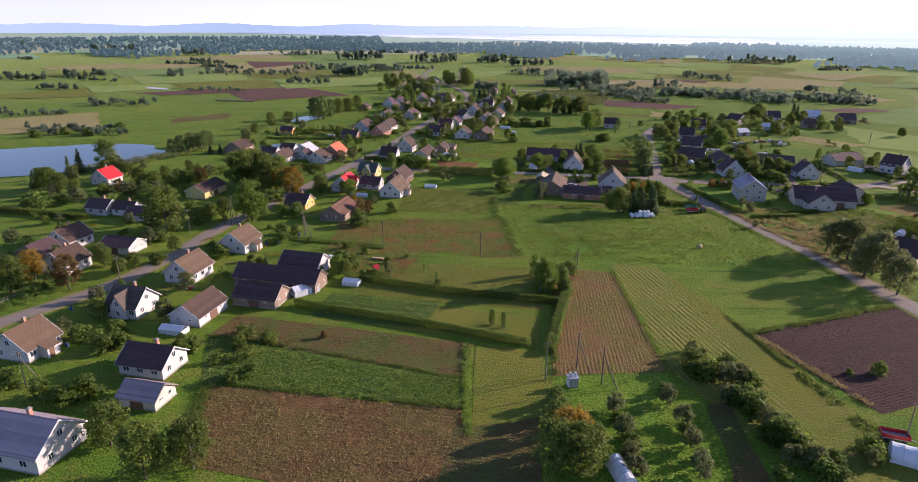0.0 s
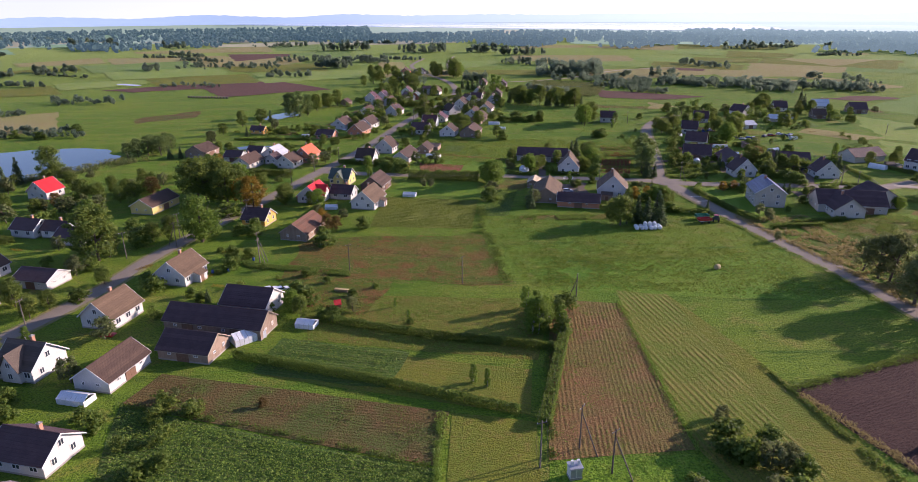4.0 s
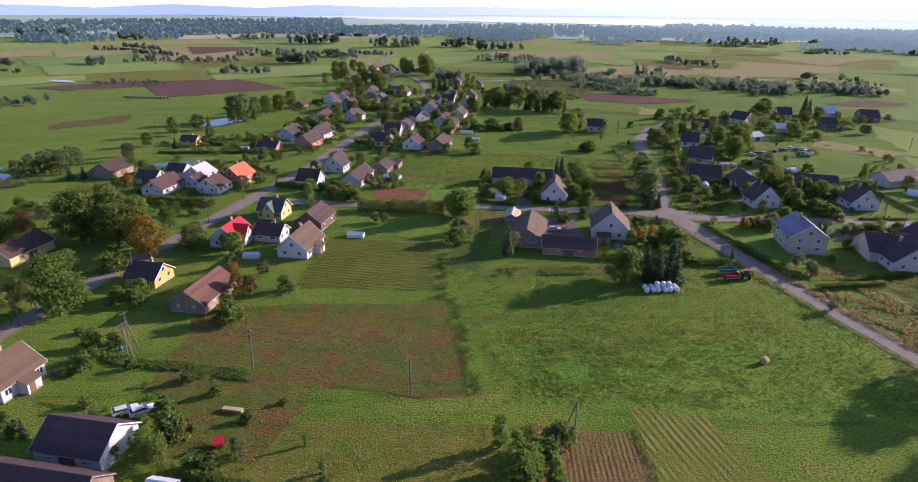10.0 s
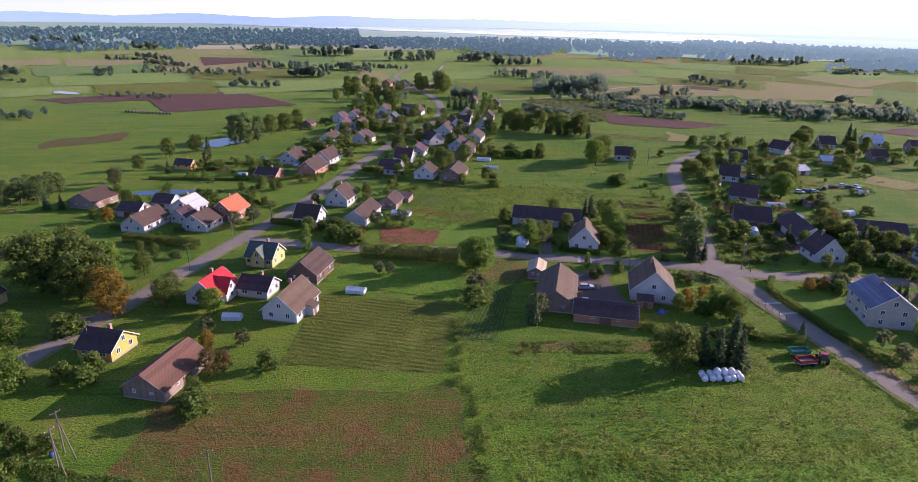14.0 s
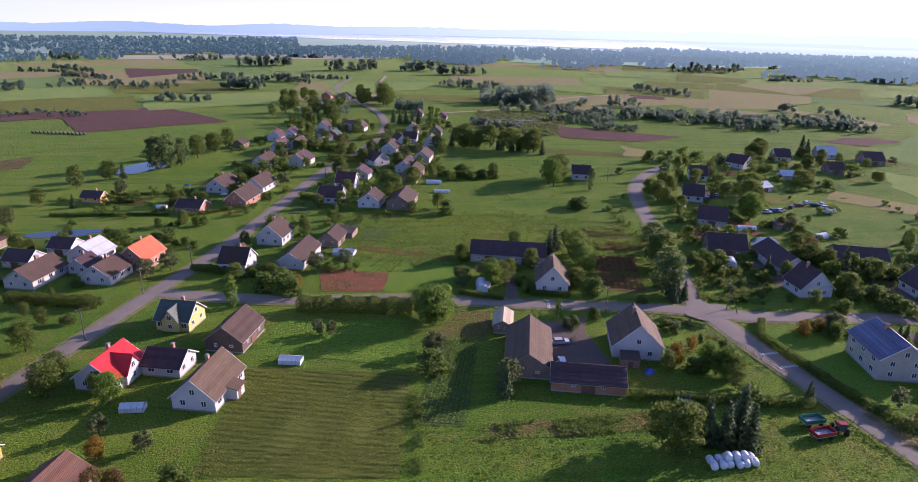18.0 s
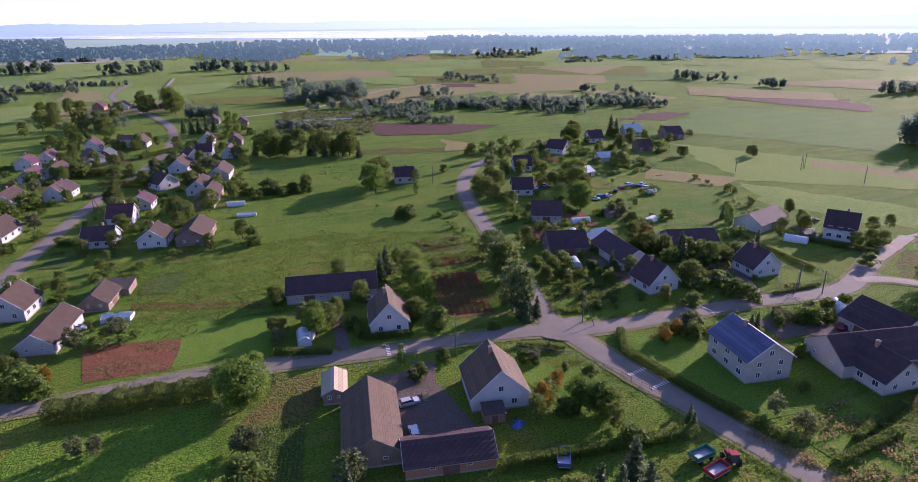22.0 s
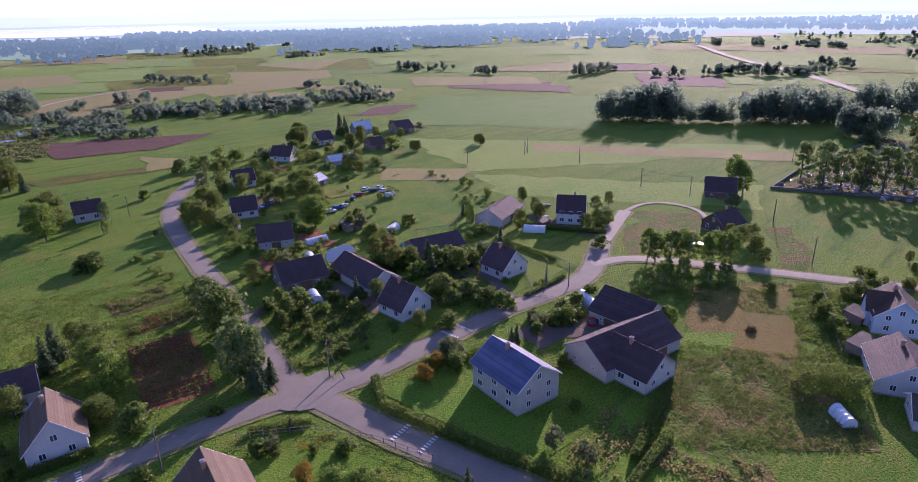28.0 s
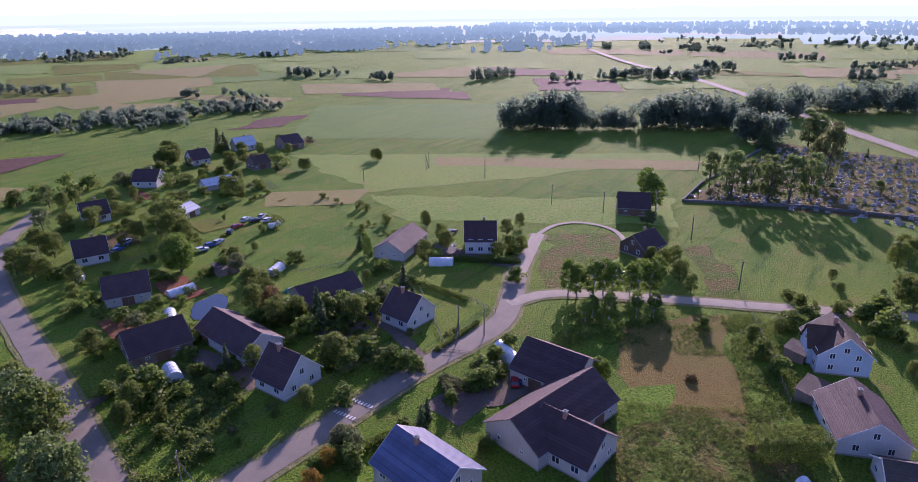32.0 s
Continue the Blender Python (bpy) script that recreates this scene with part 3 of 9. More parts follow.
def pond(x, y, a, b, turn, lift, label, seed=0, name="pond", material=None):
    """A pond with an uneven bank."""
    g, n = Geo(), 48
    for k in range(n):
        t = 2 * math.pi * k / n
        r = 1 + 0.22 * noise.noise((math.cos(t) * 1.6, math.sin(t) * 1.6, seed)) + 0.08 * noise.noise((math.cos(t) * 6, math.sin(t) * 6, seed))
        q = Matrix.Rotation(radians(turn), 2) @ Vector((a * r * math.cos(t), b * r * math.sin(t)))
        g.v.append((x + q.x, y + q.y, height(x, y) + lift))
    g.f = [tuple(range(n))]
    return tagged(g.put(name, material or WATER), label, "pond", kind="structure")


def furrows(name, corners, spacing, tall, wide, material, label, gap=0.0, leaf=0.0, seed=3):
    """Rows of ridges or plants that run from the first side (0-1) to the opposite one (3-2)."""
    p = [np.array(c, float) for c in corners]
    rows = int(np.linalg.norm(p[1] - p[0]) / spacing)
    r = np.random.default_rng(seed)
    if leaf:
        pts = []
        for k in range(rows):
            u = (k + 0.5) / rows
            a, b = p[0] * (1 - u) + p[1] * u, p[3] * (1 - u) + p[2] * u
            n = int(np.linalg.norm(b - a) / leaf * 2.2)
            t = r.random(n)[:, None]
            q = a * (1 - t) + b * t + r.normal(size=(n, 2)) * wide * 0.35
            pts.append(np.column_stack([q, 0.06 + tall * r.random(n) ** 0.7]))
        pts = np.concatenate(pts)
        if gap:
            keep = np.array([noise.noise((q[0] / 7, q[1] / 7, 3.3)) > gap - 0.6 for q in pts])
            pts = pts[keep]
        out = np.tile(np.array([[0, 0, 1.0]]), (len(pts), 1))
        me = cloud(name, pts, out, leaf * (0.6 + 0.8 * r.random(len(pts))), material, seed, 0.5)
        return tagged(new(name, me), label, "crop", kind="stuff")
    g = Geo()
    for k in range(rows):
        u = (k + 0.5) / rows
        a, b = p[0] * (1 - u) + p[1] * u, p[3] * (1 - u) + p[2] * u
        way = (b - a) / (np.linalg.norm(b - a) + 1e-9)
        side, n = np.array([-way[1], way[0]]), max(2, int(np.linalg.norm(b - a) / 0.8))
        k0 = len(g.v)
        for i in range(n + 1):
            q = a + (b - a) * i / n
            w, h = wide * (0.44 + 0.12 * r.random()), tall * (0.7 + 0.5 * r.random())
            for s, z in ((-w, 0.03), (0.15 * w * r.normal(), 0.05 + h), (w, 0.03)):
                g.v.append((q[0] + side[0] * s, q[1] + side[1] * s, z))
        g.f += [(k0 + 3 * i + j, k0 + 3 * i + j + 3, k0 + 3 * i + j + 4, k0 + 3 * i + j + 1) for i in range(n) for j in range(2)]
    return tagged(g.put(name, material), label, "field rows", kind="stuff")


def tufts(name, corners, count, tall, size, material, label, seed=5, bare=-0.05):
    """Weeds and tall grass strewn over a four-cornered piece of land."""
    r = np.random.default_rng(seed)
    p = [np.array(c, float) for c in corners]
    u, v = r.random((count, 1)), r.random((count, 1))
    q = (p[0] * (1 - u) + p[1] * u) * (1 - v) + (p[3] * (1 - u) + p[2] * u) * v
    keep = np.array([noise.noise((a / 6, b / 6, seed)) + 0.5 * noise.noise((a / 1.7, b / 1.7, seed)) > bare for a, b in q])
    q = q[keep]
    n = len(q)
    pts = np.column_stack([np.repeat(q, 5, 0) + r.normal(size=(5 * n, 2)) * size * 0.8, 0.04 + tall * r.random(5 * n)])
    out = np.tile(np.array([[0, 0, 1.0]]), (5 * n, 1))
    return tagged(new(name, cloud(name, pts, out, size * (0.5 + r.random(5 * n)), material, seed, 0.4)), label, "weeds", kind="stuff")


def edge_weeds(points, wide, count, tall, size, kind, label, seed):
    """A ragged strip of weeds along a field edge."""
    r = np.random.default_rng(seed)
    line = np.array([tuple(q) for q in curve(points, 1.5)])
    k = r.integers(0, len(line) - 1, count)
    t = r.random((count, 1))
    q = line[k] * (1 - t) + line[k + 1] * t + r.normal(size=(count, 2)) * wide * 0.4
    keep = np.array([noise.noise((a / 3, b / 3, seed)) > -0.25 for a, b in q])
    q = q[keep]
    n = len(q)
    pts = np.column_stack([np.repeat(q, 6, 0) + r.normal(size=(6 * n, 2)) * size * 0.8, 0.03 + tall * r.random(6 * n)])
    out = np.tile(np.array([[0, 0, 1.0]]), (6 * n, 1))
    return tagged(new("edge_weeds", cloud("edge_weeds", pts, out, size * (0.5 + r.random(6 * n)), LEAVES[kind], seed, 0.4)), label, "weeds", kind="stuff")


# ---- trees and shrubs ----
CROWN = {}


def crown_points(r, clumps, leaves, shape, spreadf, hollow=0.55):
    """Leaf places in uneven clumps inside a profile: shape(h) gives the radius at the height h from 0 to 1."""
    pts, outs = [], []
    for _ in range(clumps):
        h = r.random() ** 0.85
        ang, rad = r.random() * 2 * math.pi, shape(h) * (hollow + (1 - hollow) * r.random()) * (0.75 + 0.4 * r.random())
        c = np.array([math.cos(ang) * rad, math.sin(ang) * rad, h])
        s = spreadf * (0.6 + 0.8 * r.random())
        q = r.normal(size=(leaves, 3))
        q /= np.linalg.norm(q, axis=1)[:, None]
        q *= (r.random((leaves, 1)) ** 0.45) * s
        pts.append(c + q * np.array([1, 1, 0.75]))
        outs.append(q / (np.linalg.norm(q, axis=1)[:, None] + 1e-9) + np.array([0, 0, 0.35]) + 0.6 * c * np.array([1, 1, 0]))
    return np.concatenate(pts), np.concatenate(outs)


def make_tree(kind, variant):
    """Trunk and crown meshes of a tree one metre high."""
    r = np.random.default_rng(100 + 17 * variant + sum(map(ord, kind)))
    base, top, width, clumps, leaves, leaf = {
        "d": (0.14, 1.0, 0.36, 85, 60, 0.042), "g": (0.14, 1.0, 0.35, 85, 60, 0.042), "y": (0.12, 1.0, 0.36, 75, 55, 0.046), "r": (0.12, 1.0, 0.36, 75, 55, 0.045),
        "p": (0.1, 1.0, 0.27, 60, 50, 0.045), "w": (0.12, 1.0, 0.34, 70, 45, 0.045), "t": (0.05, 1.0, 0.19, 85, 45, 0.036),
        "b1": (0.2, 1.0, 0.24, 70, 45, 0.04), "a": (0.2, 1.0, 0.42, 40, 40, 0.085), "c": (0.06, 1.0, 0.24, 0, 0, 0.06)}[kind]
    g = Geo()
    lean = r.normal(size=2) * 0.02
    g.tube([(0, 0, -0.03), (lean[0], lean[1], 0.25), (2 * lean[0], 2 * lean[1], 0.55), (3 * lean[0], 3 * lean[1], 0.85)], [0.028, 0.021, 0.014, 0.004], 6)
    if kind != "c":
        for _ in range(7):
            a, z = r.random() * 2 * math.pi, base + 0.1 + 0.35 * r.random()
            w = width * (0.55 + 0.35 * r.random())
            g.tube([(lean[0], lean[1], z), (0.5 * w * math.cos(a), 0.5 * w * math.sin(a), z + 0.09), (w * math.cos(a), w * math.sin(a), z + 0.26 * (0.6 + r.random()))], [0.011, 0.007, 0.002], 4)
        pts, out = crown_points(r, clumps, leaves, lambda h: width * (math.sin(math.pi * (0.14 + 0.8 * h)) ** 0.6), width * 0.36)
        pts[:, 2] = base + (top - base) * pts[:, 2]
    else:
        tiers = 15
        pts, out = [], []
        for k in range(tiers):
            z, rad = base + (1 - base) * k / tiers, width * (1 - k / tiers) ** 0.85 * (0.85 + 0.3 * r.random())
            arms = max(5, int(13 * (1 - k / tiers)))
            for j in range(arms):
                a = 2 * math.pi * (j + r.random()) / arms
                n = 5 + int(16 * rad / width)
                t = r.random(n)
                q = np.column_stack([t * rad * math.cos(a), t * rad * math.sin(a), z - 0.3 * rad * t ** 1.6 + 0.012 * r.normal(size=n)]) + r.normal(size=(n, 3)) * 0.012
                pts.append(q)
                out.append(np.tile([0.4 * math.cos(a), 0.4 * math.sin(a), 0.8], (n, 1)))
        pts, out = np.concatenate(pts), np.concatenate(out)
    me = cloud("crown", pts, out, leaf * (0.6 + 0.8 * r.random(len(pts))), LEAVES.get(kind, LEAVES["g"]), variant)
    return g.mesh("trunk", BIRCH if kind in ("b1", "t") else BARK), me


def make_shrub(kind, variant):
    r = np.random.default_rng(300 + variant)
    pts, out = crown_points(r, 34, 40, lambda h: 0.52 * (math.cos(1.2 * h) ** 0.7), 0.2, 0.3)
    pts[:, 2] = 0.02 + 0.95 * np.abs(pts[:, 2]) * (0.8 + 0.3 * r.random())
    return cloud("shrub", pts, out, 0.11 * (0.6 + 0.8 * r.random(len(pts))), LEAVES[kind], variant)


TREE_WORDS = {
    "d": ("deciduous_tree", "dense dark green deciduous tree in the grass", "tree"), "g": ("deciduous_tree", "fresh green leafy tree with a round crown", "tree"),
    "y": ("autumn_tree", "yellowing leafy tree with a broad crown", "tree"), "r": ("autumn_tree", "rust brown autumn tree with a broad crown", "tree"),
    "p": ("poplar_tree", "tall grey green poplar in loose foliage", "tree"), "w": ("willow_tree", "pale olive willow with loose twigs", "tree"),
    "t": ("birch_tree", "slender young birch with light foliage", "tree"), "b1": ("birch_tree", "birch with a bare pale stem and thin crown", "tree"),
    "a": ("apple_tree", "small low apple tree with sparse grey green leaves", "tree"), "c": ("spruce_tree", "dark green conical spruce with drooping tiers", "tree"),
    "b": ("shrub", "leafy green garden shrub growing in the grass", "shrub"), "s": ("shrub", "low rust brown bush standing in a field", "shrub")}


def tree(kind, x, y, tall, wide=1.0):
    name, label, category = TREE_WORDS[kind]
    v = int(rng.integers(0, 4))
    z, turn = height(x, y), float(rng.random() * 360)
    w = tall * wide * float(0.88 + 0.3 * rng.random())
    if kind in ("b", "s"):
        key = (kind, v)
        if key not in CROWN:
            CROWN[key] = make_shrub("b" if kind == "b" else "r", v)
        ob = new(name, CROWN[key])
        w *= 1.15
    else:
        key = (kind, v % (4 if kind in "dgc" else 2))
        if key not in CROWN:
            CROWN[key] = make_tree(*key)
        ob = new(name)
        for part_name, me in zip(("trunk", "crown"), CROWN[key]):
            child(part_name, me, ob)
    ob.matrix_basis = pose(x, y, z, 0, 0, turn) @ Matrix.Diagonal((w, w, tall, 1))
    return tagged(ob, label, category)


def hedge(x0, y0, x1, y1, wide, tall, kind="b", label="clipped green hedge along the garden", seed=1, gappy=0.0):
    """A hedge with an uneven top, of many leaves over a dark core of twigs."""
    r = np.random.default_rng(seed)
    long = math.hypot(x1 - x0, y1 - y0)
    n = int(long * (wide + 2 * tall) * 62)
    t = r.random(n) * long
    side = r.integers(0, 3, n)
    v = r.random(n) - 0.5
    top = np.array([1 + 0.14 * noise.noise((s / 2.2, seed, 0)) + 0.12 * noise.noise((s / 0.8, seed, 5)) + gappy * noise.noise((s / 3.0, seed, 9)) for s in t]) * tall
    py = np.where(side == 0, v * wide, np.where(side == 1, -wide / 2, wide / 2)) + r.normal(size=n) * 0.12
    pz = np.where(side == 0, top, (v + 0.5) * top) + r.normal(size=n) * 0.1
    keep = pz > 0.02
    pts = np.column_stack([t, py, pz])[keep]
    out = np.column_stack([np.zeros(n), np.where(side == 0, 0, np.sign(py)), np.where(side == 0, 1.0, 0.2)])[keep]
    ob = new("hedge", cloud("hedge", pts, out, 0.3 * (0.6 + 0.8 * r.random(len(pts))), LEAVES[kind], seed, 0.5))
    ob.matrix_basis = pose(x0, y0, height(x0, y0), 0, 0, math.degrees(math.atan2(y1 - y0, x1 - x0)))
    core = Geo()
    for k in range(max(1, int(long / 0.9))):
        s = (k + 0.5) * 0.9
        core.tube([(s, 0, -0.05), (s + 0.05, 0.1 * (-1) ** k, tall * 0.45), (s, 0, tall * 0.85)], [0.05, 0.035, 0.01], 4)
    tagged(core.put("twig_core", BARK, ob), kind="stuff")
    return tagged(ob, label, "hedge")


def wood(name, corners, count, tall, label, leaf=2.2, per=42, material=None, seed=11, clusters=0):
    """A far wood: trees of big leaf clumps over a four-cornered piece of land."""
    r = np.random.default_rng(seed)
    p = [np.array(c, float) for c in corners]
    pts, outs, sizes = [], [], []
    if clusters == 0:
        leaf, per = 0.8 * leaf, int(1.1 * per)
    groves = [] if clusters < 2 else [(*r.random(2), r.uniform(0.03, 0.11), r.uniform(0.04, 0.16)) for _ in range(clusters)]
    for _ in range(count):
        u, v = r.random(2)
        if groves:
            a, b, su, sv = groves[int(r.integers(clusters))]
            u, v = a + su * r.normal(), b + sv * r.normal()
        q = (p[0] * (1 - u) + p[1] * u) * (1 - v) + (p[3] * (1 - u) + p[2] * u) * v
        h = tall * ((0.5 + 0.75 * r.random() ** 1.3) if clusters != 1 else (0.8 + 0.25 * r.random()))
        w = h * ((0.28 if h < 10 else 0.2) + 0.16 * r.random())
        c = np.array([q[0], q[1], height(q[0], q[1]) + 0.52 * h])
        for _ in range(7):
            e = r.normal(size=3)
            e /= np.linalg.norm(e)
            n = max(3, per // 7)
            d = r.normal(size=(n, 3))
            d /= np.linalg.norm(d, axis=1)[:, None]
            pts.append(c + e * np.array([0.6 * w, 0.6 * w, 0.3 * h]) + d * np.array([0.62 * w, 0.62 * w, 0.2 * h]) * (0.5 + 0.55 * r.random((n, 1))))
            outs.append(d + 0.7 * e + np.array([0, 0, 0.3]))
            sizes.append(np.full(n, leaf * h / tall) * (0.6 + 0.8 * r.random(n)))
    ob = new(name, cloud(name, np.concatenate(pts), np.concatenate(outs), np.concatenate(sizes), material or HAZED_LEAF, seed, 0.6, 0.85))
    return tagged(ob, label, "wood", kind="stuff")


# ---- houses and barns ----
def window_mesh(w, h):
    """A frame with a mullion, in one piece, and its pane."""
    t = 0.09
    xs, zs = (-w / 2, -w / 2 + t, -0.04, 0.04, w / 2 - t, w / 2), (0, t, h - t, h)
    g = Geo()
    spot = lambda i, j, k: (i * 4 + j) * 2 + k
    g.v = [(x, y, z) for x in xs for z in zs for y in (-0.09, 0.02)]
    solid = {(i, j) for i in range(5) for j in range(3)} - {(1, 1), (3, 1)}
    for i, j in solid:
        g.f.append((spot(i, j, 0), spot(i + 1, j, 0), spot(i + 1, j + 1, 0), spot(i, j + 1, 0)))
        for di, dj, a, c in ((-1, 0, (i, j + 1), (i, j)), (1, 0, (i + 1, j), (i + 1, j + 1)), (0, -1, (i, j), (i + 1, j)), (0, 1, (i + 1, j + 1), (i, j + 1))):
            if (i + di, j + dj) not in solid:
                g.f.append((spot(*a, 0), spot(*a, 1), spot(*c, 1), spot(*c, 0)))
    return g.mesh("window", WHITE), Geo().box(-w / 2 + 0.05, -0.045, 0.05, w / 2 - 0.05, 0.0, h - 0.05).mesh("pane", PANE)


SIZES = {"wide": (1.5, 1.35), "mid": (1.1, 1.3), "small": (0.75, 0.9), "low": (0.9, 0.6)}
WINDOWS = {k: window_mesh(*v) for k, v in SIZES.items()}
DOORLEAF = Geo().box(-0.5, -0.07, 0, 0.5, 0.02, 2.05).box(-0.62, -0.05, 0, -0.5, 0.02, 2.17).box(0.5, -0.05, 0, 0.62, 0.02, 2.17).box(-0.5, -0.05, 2.05, 0.5, 0.02, 2.17).mesh("door", DOOR)
GATE = Geo().box(-1.4, -0.1, 0.05, -0.02, 0.02, 2.3).box(0.02, -0.1, 0.05, 1.4, 0.02, 2.3).box(-1.4, -0.13, 0.4, 1.4, -0.1, 0.55).box(-1.4, -0.13, 1.7, 1.4, -0.1, 1.85).mesh("barn_door", DOOR)


GLAZED = {}


def opening(home, size, x, y, z, turn, far=False):
    """A window on a wall: turn 0 faces -y, 90 faces +x. Far ones are one mesh of frame and glass."""
    frame_mesh, glass = WINDOWS[size]
    if far:
        if size not in GLAZED:
            w, h = SIZES[size]
            g = Geo().box(-w / 2, -0.06, 0, w / 2, 0.02, h)
            k = len(g.f)
            g.box(-w / 2 + 0.13, -0.09, 0.13, w / 2 - 0.13, -0.061, h - 0.13)
            GLAZED[size] = g.mesh("window", WHITE)
            GLAZED[size].materials.append(PANE)
            for f in GLAZED[size].polygons[k:]:
                f.material_index = 1
        w = child("window", GLAZED[size], home)
        w.matrix_basis = pose(x, y, z, 0, 0, turn)
        return w
    w = child("window", frame_mesh, home)
    w.matrix_basis = pose(x, y, z, 0, 0, turn)
    child("pane", glass, w, "dark window glass")
    return w


def shell(home, long, wide, eave, ridge, wall, roof, over=0.45, thick=0.16, far=False, courses=False):
    """Walls with gables, a plinth, two roof slopes and a ridge cap."""
    a, b = long / 2, wide / 2
    g = Geo()
    g.solid([(-a, -b, 0.3), (a, -b, 0.3), (a, b, 0.3), (-a, b, 0.3), (-a, -b, eave), (a, -b, eave), (a, b, eave), (-a, b, eave), (-a, 0, ridge - 0.02), (a, 0, ridge - 0.02)],
            [(3, 2, 1, 0), (0, 1, 5, 4), (2, 3, 7, 6), (1, 2, 6, 9, 5), (3, 0, 4, 8, 7), (4, 5, 9, 8), (6, 7, 8, 9)])
    g.put("wall_body", WALLS[wall], home)
    Geo().box(-a - 0.05, -b - 0.05, -0.2, a + 0.05, b + 0.05, 0.32).put("plinth", PLINTH, home)
    rise = (ridge - eave) / b
    drop = over * rise
    for s in (-1, 1):
        ring = [(-a - over, 0, ridge + thick), (a + over, 0, ridge + thick), (a + over, s * (b + over), eave - drop + thick), (-a - over, s * (b + over), eave - drop + thick)]
        deck = Geo().slab(ring if s < 0 else ring[::-1], thick).put("roof_slope", ROOFS[roof], home)
        if courses:
            n = max(3, round((b + over) * math.hypot(1, rise) / 1.05))
            for k in range(n):
                v0, v1 = k / n, min(1.0, (k + 1.06) / n)
                z0, z1 = (ridge + thick) * (1 - v0) + (eave - drop + thick) * v0 + 0.015, (ridge + thick) * (1 - v1) + (eave - drop + thick) * v1 + 0.06
                strip = [(-a - over + 0.02, s * v0 * (b + over), z0), (a + over - 0.02, s * v0 * (b + over), z0), (a + over - 0.02, s * v1 * (b + over), z1), (-a - over + 0.02, s * v1 * (b + over), z1)]
                Geo().slab(strip if s < 0 else strip[::-1], 0.03).put("sheet_course", ROOFS[roof], deck)
        if not far:
            Geo().box(-a - over - 0.05, s * (b + over) - 0.07, eave - drop - 0.08, a + over + 0.05, s * (b + over) + 0.07, eave - drop + 0.03).put("gutter", STEEL if wall != "wood" else FENCE, home)
    Geo().slab([(-a - over, -0.16, ridge + thick + 0.0), (-a - over, 0, ridge + thick + 0.08), (a + over, 0, ridge + thick + 0.08), (a + over, -0.16, ridge + thick)][::-1], 0.06).slab(
        [(-a - over, 0, ridge + thick + 0.08), (-a - over, 0.16, ridge + thick), (a + over, 0.16, ridge + thick), (a + over, 0, ridge + thick + 0.08)][::-1], 0.06).put("ridge_cap", ROOFS[roof], home)
    top, low, out = ridge + thick + 0.02, eave - drop + thick + 0.02, b + over
    for e in (-1, 1):
        x = e * (a + over + 0.03)
        g, k = Geo(), 0.24
        for u in (x - 0.03, x + 0.03):
            g.v += [(u, -out, low), (u, 0, top), (u, out, low), (u, out, low - k), (u, 0, top - k), (u, -out, low - k)]
        g.f = [(0, 1, 4, 5), (1, 2, 3, 4), (6, 11, 10, 7), (7, 10, 9, 8)] + [(i, i + 6, (i + 1) % 6 + 6, (i + 1) % 6) for i in range(6)]
        g.put("verge_board", WHITE if wall in ("white", "stone", "brick", "yellow", "ochre", "skyblue") else FENCE, home)


def stack(home, x, y, top, base):
    c = Geo().box(x - 0.32, y - 0.32, base, x + 0.32, y + 0.32, top).put("chimney", CHIMNEY, home)
    Geo().box(x - 0.4, y - 0.4, top, x + 0.4, y + 0.4, top + 0.12).box(x - 0.14, y - 0.14, top + 0.12, x + 0.14, y + 0.14, top + 0.3).put("cap", PLINTH, c)


ROOF_WORDS = {"tile": "tan weathered slate", "slate": "grey slate", "brown": "brown slate", "dark": "dark slate", "maroon": "maroon tin", "rusty": "rusty brown slate", "red": "bright red tin", "orange": "orange tile",
              "green": "dull green tin", "zinc": "bright zinc", "metal": "lilac tin", "blue": "blue grey tin", "pale": "pale sheet"}
WALL_WORDS = {"white": "white rendered", "pale": "pale brick", "stone": "buff block", "brick": "red brick", "ochre": "ochre boarded", "yellow": "yellow rendered",
              "skyblue": "sky blue", "wood": "grey boarded", "dark_wood": "dark boarded"}


